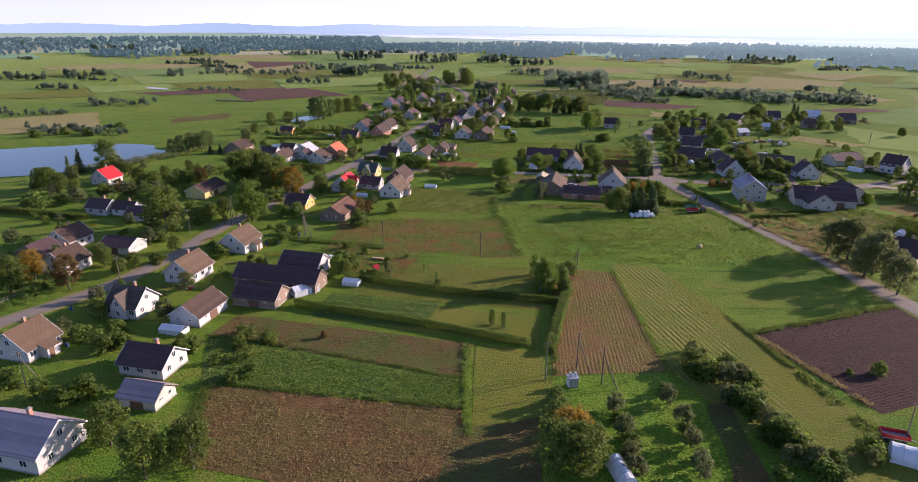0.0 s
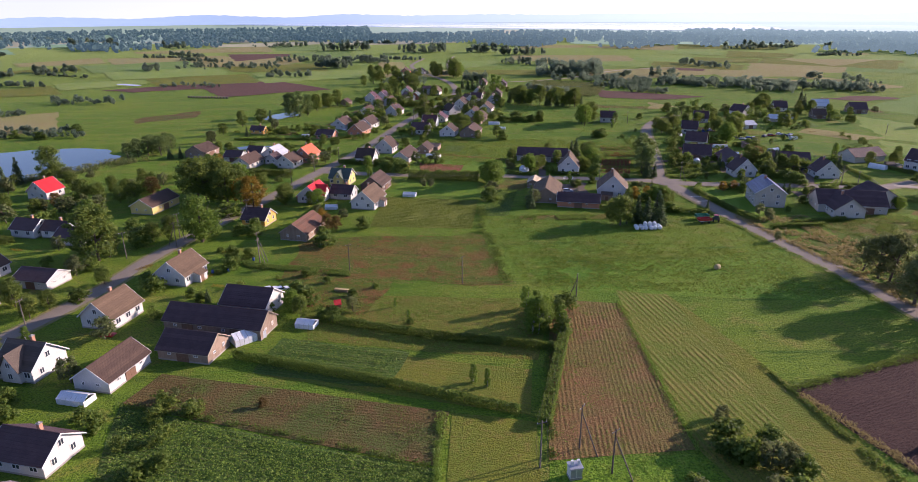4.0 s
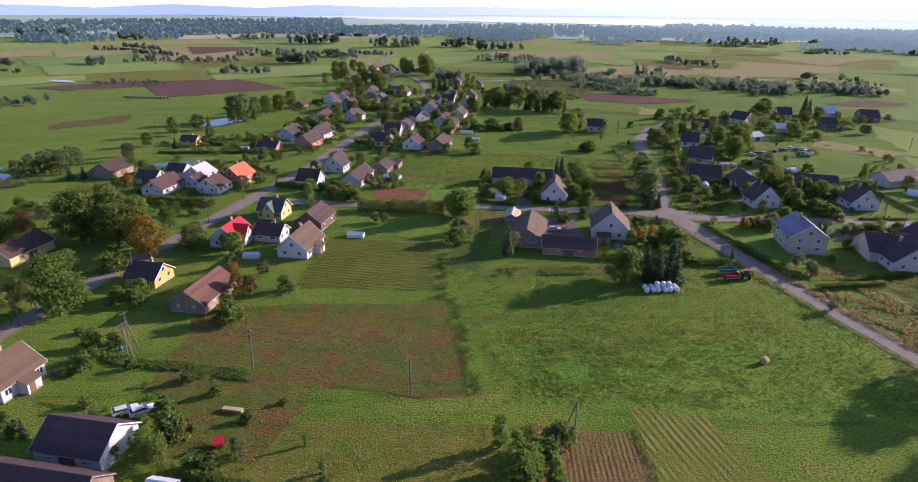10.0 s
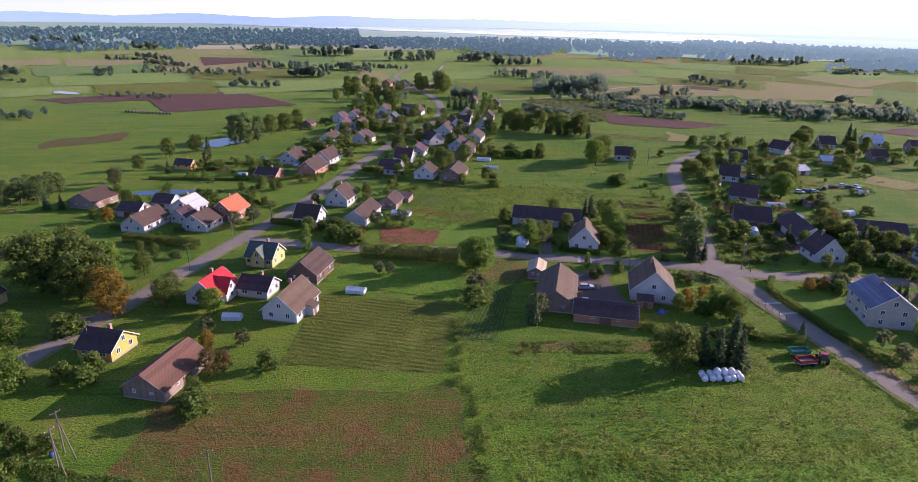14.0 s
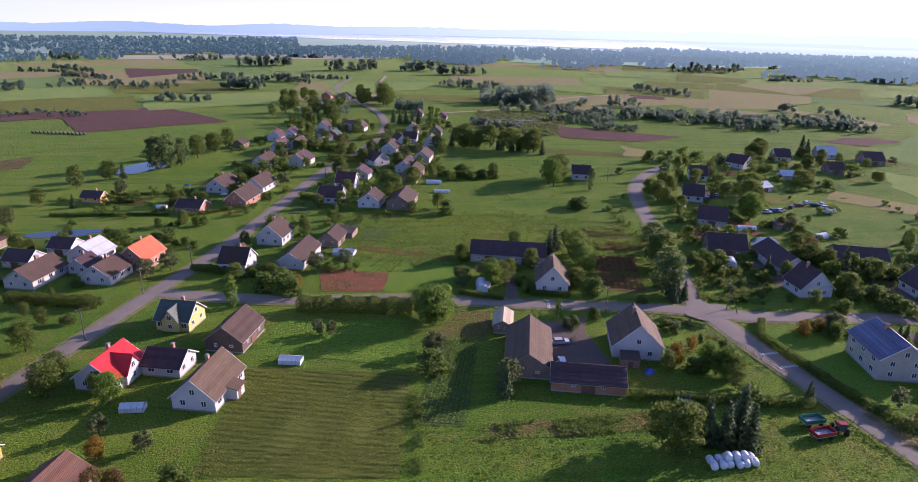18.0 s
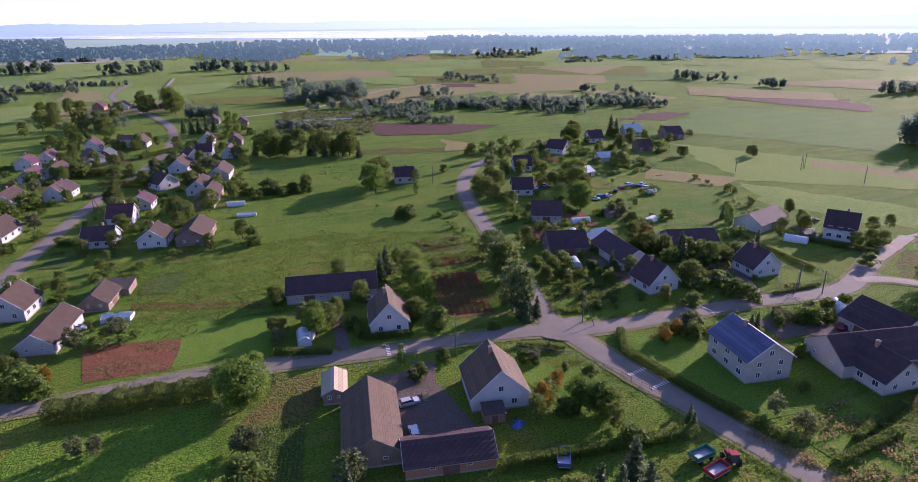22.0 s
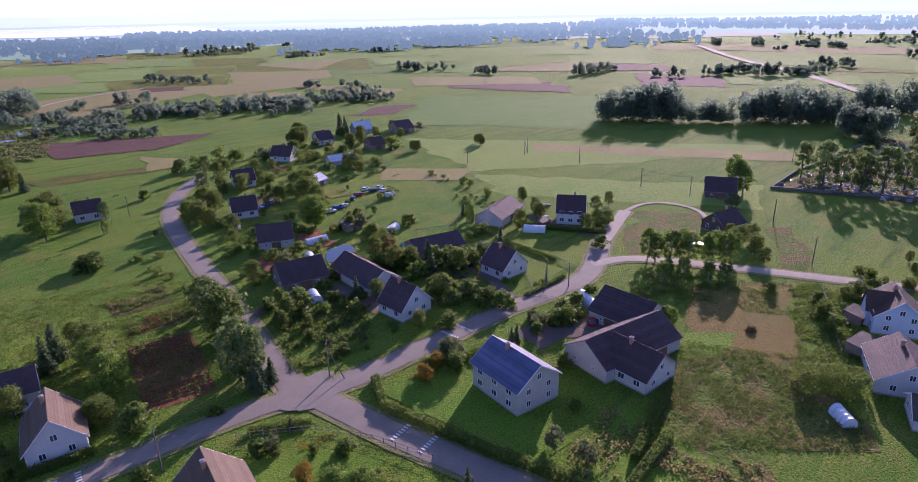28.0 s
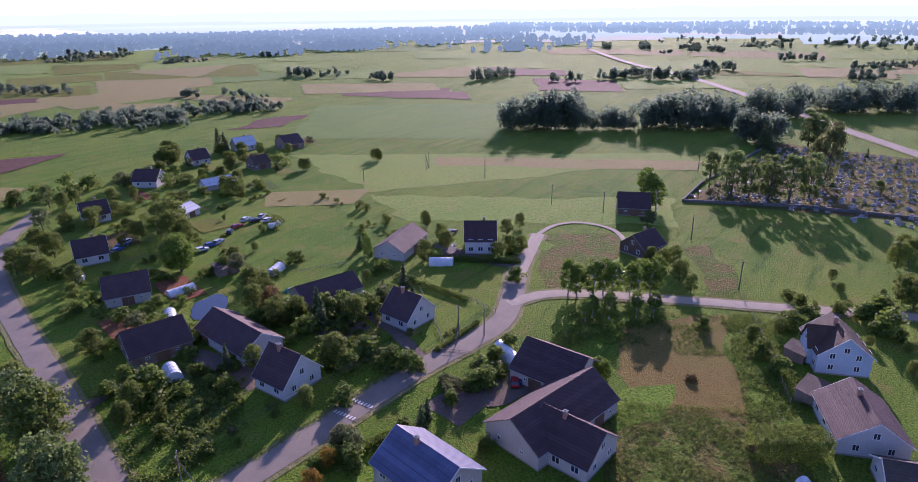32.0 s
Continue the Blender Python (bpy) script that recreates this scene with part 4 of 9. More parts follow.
def house(x, y, turn, long, wide, eave, ridge, roof, wall, far=False, porch=0, cross=0, stacks=1, courses=False):
    """A country house with gables. porch: a lean-to on the -y (-1) or +y (1) side; cross: a cross gable on that side."""
    home = thing("house", x, y, turn, f"{WALL_WORDS[wall]} country house with a {ROOF_WORDS[roof]} gable roof", "house")
    shell(home, long, wide, eave, ridge, wall, roof, far=far, courses=courses)
    a, b = long / 2, wide / 2
    for k in range(stacks):
        cx, cy = (0.12 + 0.3 * k) * long * (-1) ** k, 0.5
        stack(home, cx, cy, ridge + 1.0, ridge - 1.0)
    tall = eave > 4.2
    levels = (1.1, 3.6) if tall else (1.1,)
    for e, turn_e in ((-1, -90), (1, 90)):
        for z in levels:
            for yy in ((-0.24, 0.24) if not far else (0.0,)):
                opening(home, "mid", e * a, yy * wide, z, turn_e, far)
        if ridge - eave > 2.4:
            opening(home, "mid" if not far else "small", e * a, 0.0, eave + 0.55, turn_e, far)
    for s, turn_s in ((-1, 0), (1, 180)):
        if porch == s or cross == s:
            spots = (-0.36, 0.36)
        else:
            spots = (-0.32, 0.0, 0.32) if long > 9 and not far else (-0.25, 0.25)
        for z in levels:
            for u in spots:
                opening(home, "wide" if not far else "mid", u * long, s * b, z, turn_s, far)
    if porch:
        s = porch
        w, d, h0, h1 = min(3.2, long * 0.4), 2.2, 2.3, min(eave + 0.3, 3.1)
        p = Geo()
        p.solid([(-w / 2, s * b, -0.1), (w / 2, s * b, -0.1), (w / 2, s * (b + d), -0.1), (-w / 2, s * (b + d), -0.1), (-w / 2, s * b, h1), (w / 2, s * b, h1), (w / 2, s * (b + d), h0), (-w / 2, s * (b + d), h0)],
                [(3, 2, 1, 0), (0, 1, 5, 4), (2, 3, 7, 6), (1, 2, 6, 5), (3, 0, 4, 7), (4, 5, 6, 7)])
        p = p.put("porch", WALLS[wall], home)
        ring = [(-w / 2 - 0.25, s * b, h1 + 0.14), (w / 2 + 0.25, s * b, h1 + 0.14), (w / 2 + 0.25, s * (b + d + 0.35), h0 + 0.02), (-w / 2 - 0.25, s * (b + d + 0.35), h0 + 0.02)]
        Geo().slab(ring if s < 0 else ring[::-1], 0.1).put("porch_roof", ROOFS[roof], p)
        dr = child("door", DOORLEAF, p)
        dr.matrix_basis = pose(-0.5, s * (b + d), 0.0, 0, 0, 0 if s < 0 else 180)
        wn_ = child("window", WINDOWS["small"][0], p)
        wn_.matrix_basis = pose(0.75, s * (b + d), 1.1, 0, 0, 0 if s < 0 else 180)
    if cross:
        s, w = cross, min(5.0, long * 0.5)
        top = ridge - 0.35
        c = Geo()
        d = b + 0.9
        c.solid([(-w / 2, 0, 0.3), (w / 2, 0, 0.3), (w / 2, s * d, 0.3), (-w / 2, s * d, 0.3), (-w / 2, 0, eave), (w / 2, 0, eave), (w / 2, s * d, eave), (-w / 2, s * d, eave), (0, 0, top), (0, s * d, top)],
                [(3, 2, 1, 0), (0, 1, 5, 8, 4), (2, 3, 7, 9, 6), (1, 2, 6, 5), (3, 0, 4, 7), (4, 8, 9, 7), (5, 6, 9, 8)])
        c = c.put("cross_wing", WALLS[wall], home)
        for e in (-1, 1):
            r = (top - eave) / (w / 2)
            ring = [(0, 0, top + 0.14), (0, s * (d + 0.4), top + 0.14), (e * (w / 2 + 0.35), s * (d + 0.4), eave - 0.35 * r + 0.14), (e * (w / 2 + 0.35), 0, eave - 0.35 * r + 0.14)]
            Geo().slab(ring if e * s < 0 else ring[::-1], 0.14).put("wing_roof", ROOFS[roof], c)
        for z in (1.1, eave + 0.3):
            f, gl = WINDOWS["mid"]
            wv = child("window", f, c)
            wv.matrix_basis = pose(0, s * d, z, 0, 0, 0 if s < 0 else 180)
            child("glass", gl, home).matrix_basis = pose(0, s * d, z, 0, 0, 0 if s < 0 else 180)
    return home


def barn(x, y, turn, long, wide, eave, ridge, roof, wall, planks=False, courses=False):
    """A farm building: big doors, small low windows; board cladding piece by piece where planks is set."""
    home = thing("barn", x, y, turn, f"{WALL_WORDS[wall]} farm building with a {ROOF_WORDS[roof]} roof", "barn")
    shell(home, long, wide, eave, ridge, wall, roof, 0.35, 0.13, courses=courses)
    a, b = long / 2, wide / 2
    for k in range(max(1, int(long / 9))):
        u = (k + 0.5) / max(1, int(long / 9)) - 0.5
        d = child("barn_door", GATE, home)
        d.matrix_basis = pose(u * long, -b, 0.0, 0, 0, 0)
        d = child("barn_door", GATE, home)
        d.matrix_basis = pose(u * long + 1.0, b, 0.0, 0, 0, 180)
        for s, t in ((-1, 0), (1, 180)):
            opening(home, "low", u * long + 3.1, s * b, 1.4, t)
            opening(home, "low", u * long - 3.1, s * b, 1.4, t)
    for e, t in ((-1, -90), (1, 90)):
        opening(home, "small", e * a, 0.22 * wide, 1.3, t)
        opening(home, "low", e * a, -0.2 * wide, 1.4, t)
    if planks:
        for e in (-1, 1):
            n = int(wide / 0.28)
            for k in range(n):
                yy = -b + (k + 0.5) * wide / n
                topz = eave + (ridge - eave) * (1 - abs(yy) / b) - 0.12 - 0.1 * float(rng.random())
                bd = Geo().box(-0.025, -0.45 * wide / n, 0.2 + 0.15 * float(rng.random()), 0.025, 0.45 * wide / n, topz).put("plank", WALLS[wall], home)
                bd.matrix_basis = pose(e * (a + 0.03), yy, 0)
    return home


# ---- smaller things ----
def greenhouse(x, y, turn, long, wide, tall, material=None, label="small white polytunnel on the grass"):
    """A hooped tunnel: film skin over ribs, with end frames."""
    ob = thing("polytunnel", x, y, turn, label, "greenhouse")
    n, m = 10, 8
    g = Geo()
    for i in range(m + 1):
        u = -long / 2 + long * i / m
        for k in range(n + 1):
            t = math.pi * k / n
            s = 1 + 0.015 * (-1) ** i
            g.v.append((u, wide / 2 * s * math.cos(t), tall * s * math.sin(t) ** 0.8))
    g.f = [(i * (n + 1) + k, i * (n + 1) + k + 1, (i + 1) * (n + 1) + k + 1, (i + 1) * (n + 1) + k) for i in range(m) for k in range(n)]
    g.f += [tuple(range(n, -1, -1)), tuple(m * (n + 1) + k for k in range(n + 1))]
    g.put("film", material or FILM, ob, soft=False)
    for i in range(0, m + 1, 2):
        u = -long / 2 + long * i / m
        Geo().tube([(u, wide / 2 * 1.03 * math.cos(math.pi * k / 8), tall * 1.03 * math.sin(math.pi * k / 8) ** 0.8) for k in range(9)], [0.035] * 9, 4).put("hoop", STEEL, ob)
    return ob


def glasshouse(x, y, turn, long, wide, tall, label="pale framed glasshouse on the lawn"):
    ob = thing("glasshouse", x, y, turn, label, "greenhouse")
    a, b, e = long / 2, wide / 2, tall * 0.62
    for s in (-1, 1):
        for k in range(int(long / 1.0)):
            u0, u1 = -a + k * long / int(long), -a + (k + 1) * long / int(long) - 0.07
            ring = [(u0, 0, tall), (u1, 0, tall), (u1, s * b, e), (u0, s * b, e)]
            Geo().slab(ring if s < 0 else ring[::-1], 0.03).put("pane", FILM, ob)
            Geo().box(u0, s * b - 0.02, 0.05, u1, s * b + 0.02, e).put("pane", FILM, ob)
    f = Geo()
    for u in (-a, a):
        f.tube([(u, -b, 0), (u, -b, e), (u, 0, tall), (u, b, e), (u, b, 0)], [0.05] * 5, 4)
    f.tube([(-a, 0, tall), (a, 0, tall)], [0.05, 0.05], 4)
    f.put("frame", WHITE, ob)
    for u in (-a, a):
        Geo().slab([(u - 0.015, -b, 0.03 + e), (u + 0.015, -b, 0.03 + e), (u + 0.015, b, e + 0.03), (u - 0.015, b, e + 0.03)], e).put("end_pane", FILM, ob)
    return ob




def pole(x, y, tall=9.0, brace=None, arms=1, turn=0.0, label="grey wooden power pole with a cross arm"):
    """A power pole; brace: degrees towards which a slanting stay stands."""
    ob = thing("power_pole", x, y, turn, label, "power pole")
    Geo().tube([(0, 0, -0.3), (0, 0, tall * 0.5), (0, 0, tall)], [0.15, 0.125, 0.095], 8).put("post", TIMBER, ob)
    for k in range(arms):
        z = tall - 0.4 - 0.7 * k
        arm = Geo().box(-0.9, -0.06, z - 0.05, 0.9, 0.06, z + 0.06).put("cross_arm", TIMBER, ob)
        for u in (-0.8, 0, 0.8):
            Geo().tube([(u, 0, z + 0.06), (u, 0, z + 0.15), (u, 0, z + 0.24)], [0.03, 0.05, 0.03], 6).put("insulator", WHITE, arm)
    if brace is not None:
        c, s = math.cos(radians(brace - turn)), math.sin(radians(brace - turn))
        Geo().tube([(c * tall * 0.4, s * tall * 0.4, -0.2), (0.08 * c, 0.08 * s, tall * 0.82)], [0.12, 0.09], 7).put("stay", TIMBER, ob)
    return ob


def wire(p, q, sag=0.7, label="thin dark overhead power line between poles"):
    a, b = Vector((p[0], p[1], height(p[0], p[1]) + p[2])), Vector((q[0], q[1], height(q[0], q[1]) + q[2]))
    ob = None
    side = Vector((-(b - a).y, (b - a).x, 0)).normalized()
    pts = [a.lerp(b, k / 10) - Vector((0, 0, 4 * sag * (k / 10) * (1 - k / 10))) for k in range(11)]
    ob = Geo().tube([tuple(v + side * 0.8) for v in pts], [0.013] * 11, 4).tube([tuple(v) for v in pts], [0.013] * 11, 4).tube([tuple(v - side * 0.8) for v in pts], [0.013] * 11, 4).put("power_line", CABLE)
    return tagged(ob, label, "power line")


def bale(x, y, turn, z=0.0, material=None, name="wrapped_bale", label="round hay bale in white plastic wrap", r=0.68, long=1.25, upright=False):
    g, n = Geo(), 16
    for u, k in ((-0.5, 0.86), (-0.44, 0.97), (-0.2, 1.0), (0.2, 1.01), (0.44, 0.97), (0.5, 0.86)):
        g.v += [(u * long, k * r * math.cos(2 * math.pi * j / n), k * r * math.sin(2 * math.pi * j / n)) for j in range(n)]
    g.f = [(i * n + j, i * n + (j + 1) % n, (i + 1) * n + (j + 1) % n, (i + 1) * n + j) for i in range(5) for j in range(n)]
    g.f += [tuple(reversed(range(n))), tuple(5 * n + j for j in range(n))]
    ob = g.put(name, material or FOIL, soft=True)
    ob.matrix_basis = pose(x, y, height(x, y) + z + 0.97 * r, 0, 0, turn)
    return tagged(ob, label, "hay bale", "white bales by the hedge" if material is None else "")


CAR = {}


def car_meshes():
    body = Geo()
    prof = [(-2.15, 0.35), (-2.2, 0.8), (-1.9, 0.98), (-1.1, 1.02), (0.9, 1.0), (1.95, 0.86), (2.15, 0.62), (2.15, 0.35)]
    n = len(prof)
    for yy, k in ((-0.85, 1.0), (0.85, 1.0)):
        body.v += [(px, yy, pz) for px, pz in prof]
    body.f = [tuple(range(n)), tuple(range(2 * n - 1, n - 1, -1))] + [(i, i + n, (i + 1) % n + n, (i + 1) % n) for i in range(n)]
    cabin = Geo().solid([(-1.95, -0.8, 0.97), (0.95, -0.8, 0.97), (0.95, 0.8, 0.97), (-1.95, 0.8, 0.97), (-1.6, -0.62, 1.4), (0.25, -0.62, 1.4), (0.25, 0.62, 1.4), (-1.6, 0.62, 1.4)],
                        [(0, 1, 5, 4), (1, 2, 6, 5), (2, 3, 7, 6), (3, 0, 4, 7), (3, 2, 1, 0), (4, 5, 6, 7)])
    top = Geo().slab([(-1.62, -0.64, 1.45), (0.28, -0.64, 1.45), (0.28, 0.64, 1.45), (-1.62, 0.64, 1.45)], 0.05)
    wheel = Geo().tube([(0, -0.1, 0), (0, 0.1, 0)], [0.32, 0.32], 14)
    hub = Geo().tube([(0, -0.115, 0), (0, 0.115, 0)], [0.18, 0.18], 10)
    lamp = Geo().box(-0.03, -0.18, -0.07, 0.03, 0.18, 0.07)
    return body, cabin, top, wheel.mesh("tyre", RUBBER), hub.mesh("rim", STEEL), lamp.mesh("headlight", WHITE)


def car(x, y, turn, colour, label="", scale=1.0):
    if not CAR:
        CAR["m"] = car_meshes()
    body, cabin, top, wheel, hub, lamp = CAR["m"]
    ob = thing("car", x, y, turn, label or f"parked {colour} car beside the house", "car")
    if colour not in CAR:
        CAR[colour] = body.mesh("body", CARS[colour]), top.mesh("roof", CARS[colour])
        CAR.setdefault("glass", cabin.mesh("cabin", PANE))
    child("body", CAR[colour][0], ob)
    child("cabin", CAR["glass"], ob, "dark car windows")
    child("roof", CAR[colour][1], ob)
    for u in (-1.35, 1.35):
        for v in (-0.78, 0.78):
            w = child("wheel", wheel, ob)
            w.matrix_basis = pose(u, v, 0.32)
            child("rim", hub, w)
    for v in (-0.6, 0.6):
        child("headlight", lamp, ob).matrix_basis = pose(2.14, v, 0.68)
    ob.scale = (scale,) * 3
    return ob


def van(x, y, turn, colour="white"):
    ob = thing("van", x, y, turn, f"parked {colour} delivery van in the yard", "van")
    Geo().solid([(-2.5, -0.95, 0.4), (2.5, -0.95, 0.4), (2.5, 0.95, 0.4), (-2.5, 0.95, 0.4), (-2.5, -0.9, 2.2), (1.3, -0.9, 2.2), (1.3, 0.9, 2.2), (-2.5, 0.9, 2.2), (2.5, -0.92, 1.15), (2.5, 0.92, 1.15)],
                [(3, 2, 1, 0), (0, 1, 8, 5, 4), (2, 3, 7, 6, 9), (3, 0, 4, 7), (4, 5, 6, 7), (1, 2, 9, 8), (5, 8, 9, 6)]).put("body", CARS[colour], ob)
    Geo().slab([(1.42, -0.8, 2.12), (2.3, -0.8, 1.36), (2.3, 0.8, 1.36), (1.42, 0.8, 2.12)], 0.02).put("windscreen", PANE, ob)
    for u in (-1.6, 1.6):
        for v in (-0.85, 0.85):
            Geo().tube([(u, v - 0.1, 0.36), (u, v + 0.1, 0.36)], [0.36, 0.36], 14).put("wheel", RUBBER, ob)
    return ob


def tractor(x, y, turn):
    ob = thing("tractor", x, y, turn, "red farm tractor parked at the roadside", "tractor")
    Geo().box(0.2, -0.4, 0.8, 2.0, 0.4, 1.5).box(1.9, -0.3, 0.7, 2.1, 0.3, 1.4).put("bonnet", CARS["red"], ob)
    Geo().solid([(-1.2, -0.75, 1.0), (0.3, -0.75, 1.0), (0.3, 0.75, 1.0), (-1.2, 0.75, 1.0), (-1.0, -0.65, 2.4), (0.1, -0.65, 2.4), (0.1, 0.65, 2.4), (-1.0, 0.65, 2.4)],
                [(0, 1, 5, 4), (1, 2, 6, 5), (2, 3, 7, 6), (3, 0, 4, 7), (3, 2, 1, 0), (4, 5, 6, 7)]).put("cab", PANE, ob, "glazed cab")
    Geo().slab([(-1.1, -0.75, 2.52), (0.2, -0.75, 2.52), (0.2, 0.75, 2.52), (-1.1, 0.75, 2.52)], 0.1).put("roof", CARS["red"], ob)
    for u, r in ((-0.8, 0.8), (1.6, 0.5)):
        for v in (-0.85, 0.85):
            w = Geo().tube([(u, v - 0.22, r), (u, v + 0.22, r)], [r, r], 18).put("wheel", RUBBER, ob)
            Geo().tube([(u, v - 0.24, r), (u, v + 0.24, r)], [r * 0.5, r * 0.5], 12).put("rim", CARS["red"], w)
    Geo().tube([(1.2, 0.3, 1.5), (1.2, 0.3, 2.5)], [0.05, 0.05], 6).put("exhaust", STEEL, ob)
    return ob


def trailer(x, y, turn, colour="green"):
    ob = thing("farm_trailer", x, y, turn, f"{colour} farm trailer with open box on the grass", "trailer")
    g = Geo().box(-2.2, -1.1, 0.85, 2.2, 1.1, 1.0)
    g.put("bed", STEEL, ob)
    for x0, y0, x1, y1 in ((-2.2, -1.1, 2.2, -1.03), (-2.2, 1.03, 2.2, 1.1), (-2.2, -1.03, -2.13, 1.03), (2.13, -1.03, 2.2, 1.03)):
        Geo().box(x0, y0, 1.0, x1, y1, 1.75).put("side_board", CARS[colour], ob)
    for u in (-1.3, 1.3):
        for v in (-0.95, 0.95):
            Geo().tube([(u, v - 0.13, 0.42), (u, v + 0.13, 0.42)], [0.42, 0.42], 14).put("wheel", RUBBER, ob)
    Geo().tube([(2.2, 0, 0.8), (3.4, 0, 0.55)], [0.06, 0.05], 6).put("drawbar", STEEL, ob)
    return ob


def fence(x0, y0, x1, y1, tall=1.1, gap=2.2, label="low timber fence beside the garden", rails=2, slats=False):
    long = math.hypot(x1 - x0, y1 - y0)
    ob = thing("fence", x0, y0, math.degrees(math.atan2(y1 - y0, x1 - x0)), label, "fence")
    n = max(1, round(long / gap))
    post = Geo().box(-0.06, -0.06, -0.2, 0.06, 0.06, tall).mesh("post", FENCE)
    for k in range(n + 1):
        child("post", post, ob).matrix_basis = pose(k * long / n, 0, 0)
    for r in range(rails):
        z = tall * (0.35 + 0.5 * r)
        Geo().box(0, -0.02, z - 0.035, long, 0.02, z + 0.035).put("rail", FENCE, ob)
    return ob

def transformer(x, y, turn):
    ob = thing("transformer_kiosk", x, y, turn, "white metal transformer kiosk on the grass", "transformer")
    Geo().box(-1.0, -0.8, -0.1, 1.0, 0.8, 0.35).put("base", PLINTH, ob)
    Geo().box(-0.95, -0.75, 0.35, 0.95, 0.75, 2.1).put("cabinet", WHITE, ob)
    Geo().slab([(-1.1, -0.9, 2.25), (1.1, -0.9, 2.25), (1.1, 0.9, 2.35), (-1.1, 0.9, 2.35)], 0.14).put("roof", STEEL, ob)
    for u in (-0.5, 0.5):
        Geo().box(u - 0.42, -0.8, 0.5, u + 0.42, -0.752, 1.95).put("door", STEEL, ob)
    for u in (-0.5, 0.5):
        Geo().box(u - 0.2, -0.2, 2.3, u + 0.2, 0.2, 3.2).put("bushing_box", WHITE, ob)
    return ob


def well_hut(x, y, turn):
    ob = thing("well_hut", x, y, turn, "small well hut with a steep red roof", "well")
    Geo().box(-0.8, -0.8, 0, 0.8, 0.8, 1.2).put("well_wall", WALLS["brick"], ob)
    for s in (-1, 1):
        ring = [(-1.1, 0, 2.7), (1.1, 0, 2.7), (1.1, s * 1.1, 1.3), (-1.1, s * 1.1, 1.3)]
        Geo().slab(ring if s < 0 else ring[::-1], 0.08).put("roof_slope", ROOFS["red"], ob)
    for u in (-0.75, 0.75):
        Geo().box(u - 0.06, -0.06, 1.2, u + 0.06, 0.06, 2.6).put("post", FENCE, ob)
    ob.scale = (0.8, 0.8, 0.8)
    return ob


def shed(x, y, turn, long, wide, tall, roof="slate"):
    """A lean-to shed with a board door."""
    ob = thing("shed", x, y, turn, "small timber garden shed with a lean-to roof", "shed")
    a, b = long / 2, wide / 2
    Geo().solid([(-a, -b, 0), (a, -b, 0), (a, b, 0), (-a, b, 0), (-a, -b, tall * 0.8), (a, -b, tall * 0.8), (a, b, tall), (-a, b, tall)],
                [(3, 2, 1, 0), (0, 1, 5, 4), (2, 3, 7, 6), (1, 2, 6, 5), (3, 0, 4, 7), (4, 5, 6, 7)]).put("body", WALLS["wood"], ob)
    Geo().slab([(-a - 0.2, -b - 0.25, tall * 0.8 + 0.05), (a + 0.2, -b - 0.25, tall * 0.8 + 0.05), (a + 0.2, b + 0.2, tall + 0.13), (-a - 0.2, b + 0.2, tall + 0.13)], 0.07).put("roof", ROOFS[roof], ob)
    child("door", DOORLEAF, ob).matrix_basis = pose(0, -b, -0.25, 0, 0, 0) @ Matrix.Diagonal((0.9, 1, 0.85, 1))
    return ob


STONES = {}


def gravestone(x, y, turn, kind):
    """A grave: kerbed bed with a headstone."""
    if kind not in STONES:
        g = Geo().box(-0.55, -1.1, -0.05, 0.55, 1.1, 0.14)
        if kind == 0:
            g.box(-0.45, 0.95, 0.14, 0.45, 1.1, 1.15)
        elif kind == 1:
            g.solid([(-0.4, 0.93, 0.14), (0.4, 0.93, 0.14), (0.4, 1.1, 0.14), (-0.4, 1.1, 0.14), (-0.35, 0.93, 1.0), (0.35, 0.93, 1.3), (0.35, 1.1, 1.3), (-0.35, 1.1, 1.0)],
                    [(3, 2, 1, 0), (0, 1, 5, 4), (2, 3, 7, 6), (1, 2, 6, 5), (3, 0, 4, 7), (4, 5, 6, 7)])
        elif kind == 2:
            g.box(-0.07, 0.95, 0.14, 0.07, 1.07, 1.5).box(-0.4, 0.95, 1.0, 0.4, 1.07, 1.14)
        else:
            g.box(-0.95, 0.95, 0.14, 0.95, 1.1, 0.95)
        STONES[kind] = g.mesh("gravestone", (GRANITE, PALE_STONE)[kind % 2])
    ob = new("gravestone", STONES[kind])
    ob.matrix_basis = pose(x, y, height(x, y), 0, 0, turn)
    return tagged(ob, ("dark granite grave with a headstone", "pale stone grave with a headstone", "dark grave with a stone cross", "wide pale double grave")[kind], "gravestone", "graves in the cemetery")


def stone_wall(x0, y0, x1, y1, tall=1.1):
    long = math.hypot(x1 - x0, y1 - y0)
    ob = thing("cemetery_wall", x0, y0, math.degrees(math.atan2(y1 - y0, x1 - x0)), "low grey stone wall round the cemetery", "wall")
    n = max(1, round(long / 3))
    me = Geo().box(0, -0.22, -0.3, long / n - 0.04, 0.22, tall - 0.12).mesh("wall_panel", WALLSTONE)
    cap = Geo().box(0, -0.3, tall - 0.12, long / n - 0.02, 0.3, tall).mesh("coping", WALLSTONE)
    for k in range(n):
        child("wall_panel", me, ob).matrix_basis = pose(k * long / n, 0, 0)
        child("coping", cap, ob).matrix_basis = pose(k * long / n, 0, 0)
    return ob

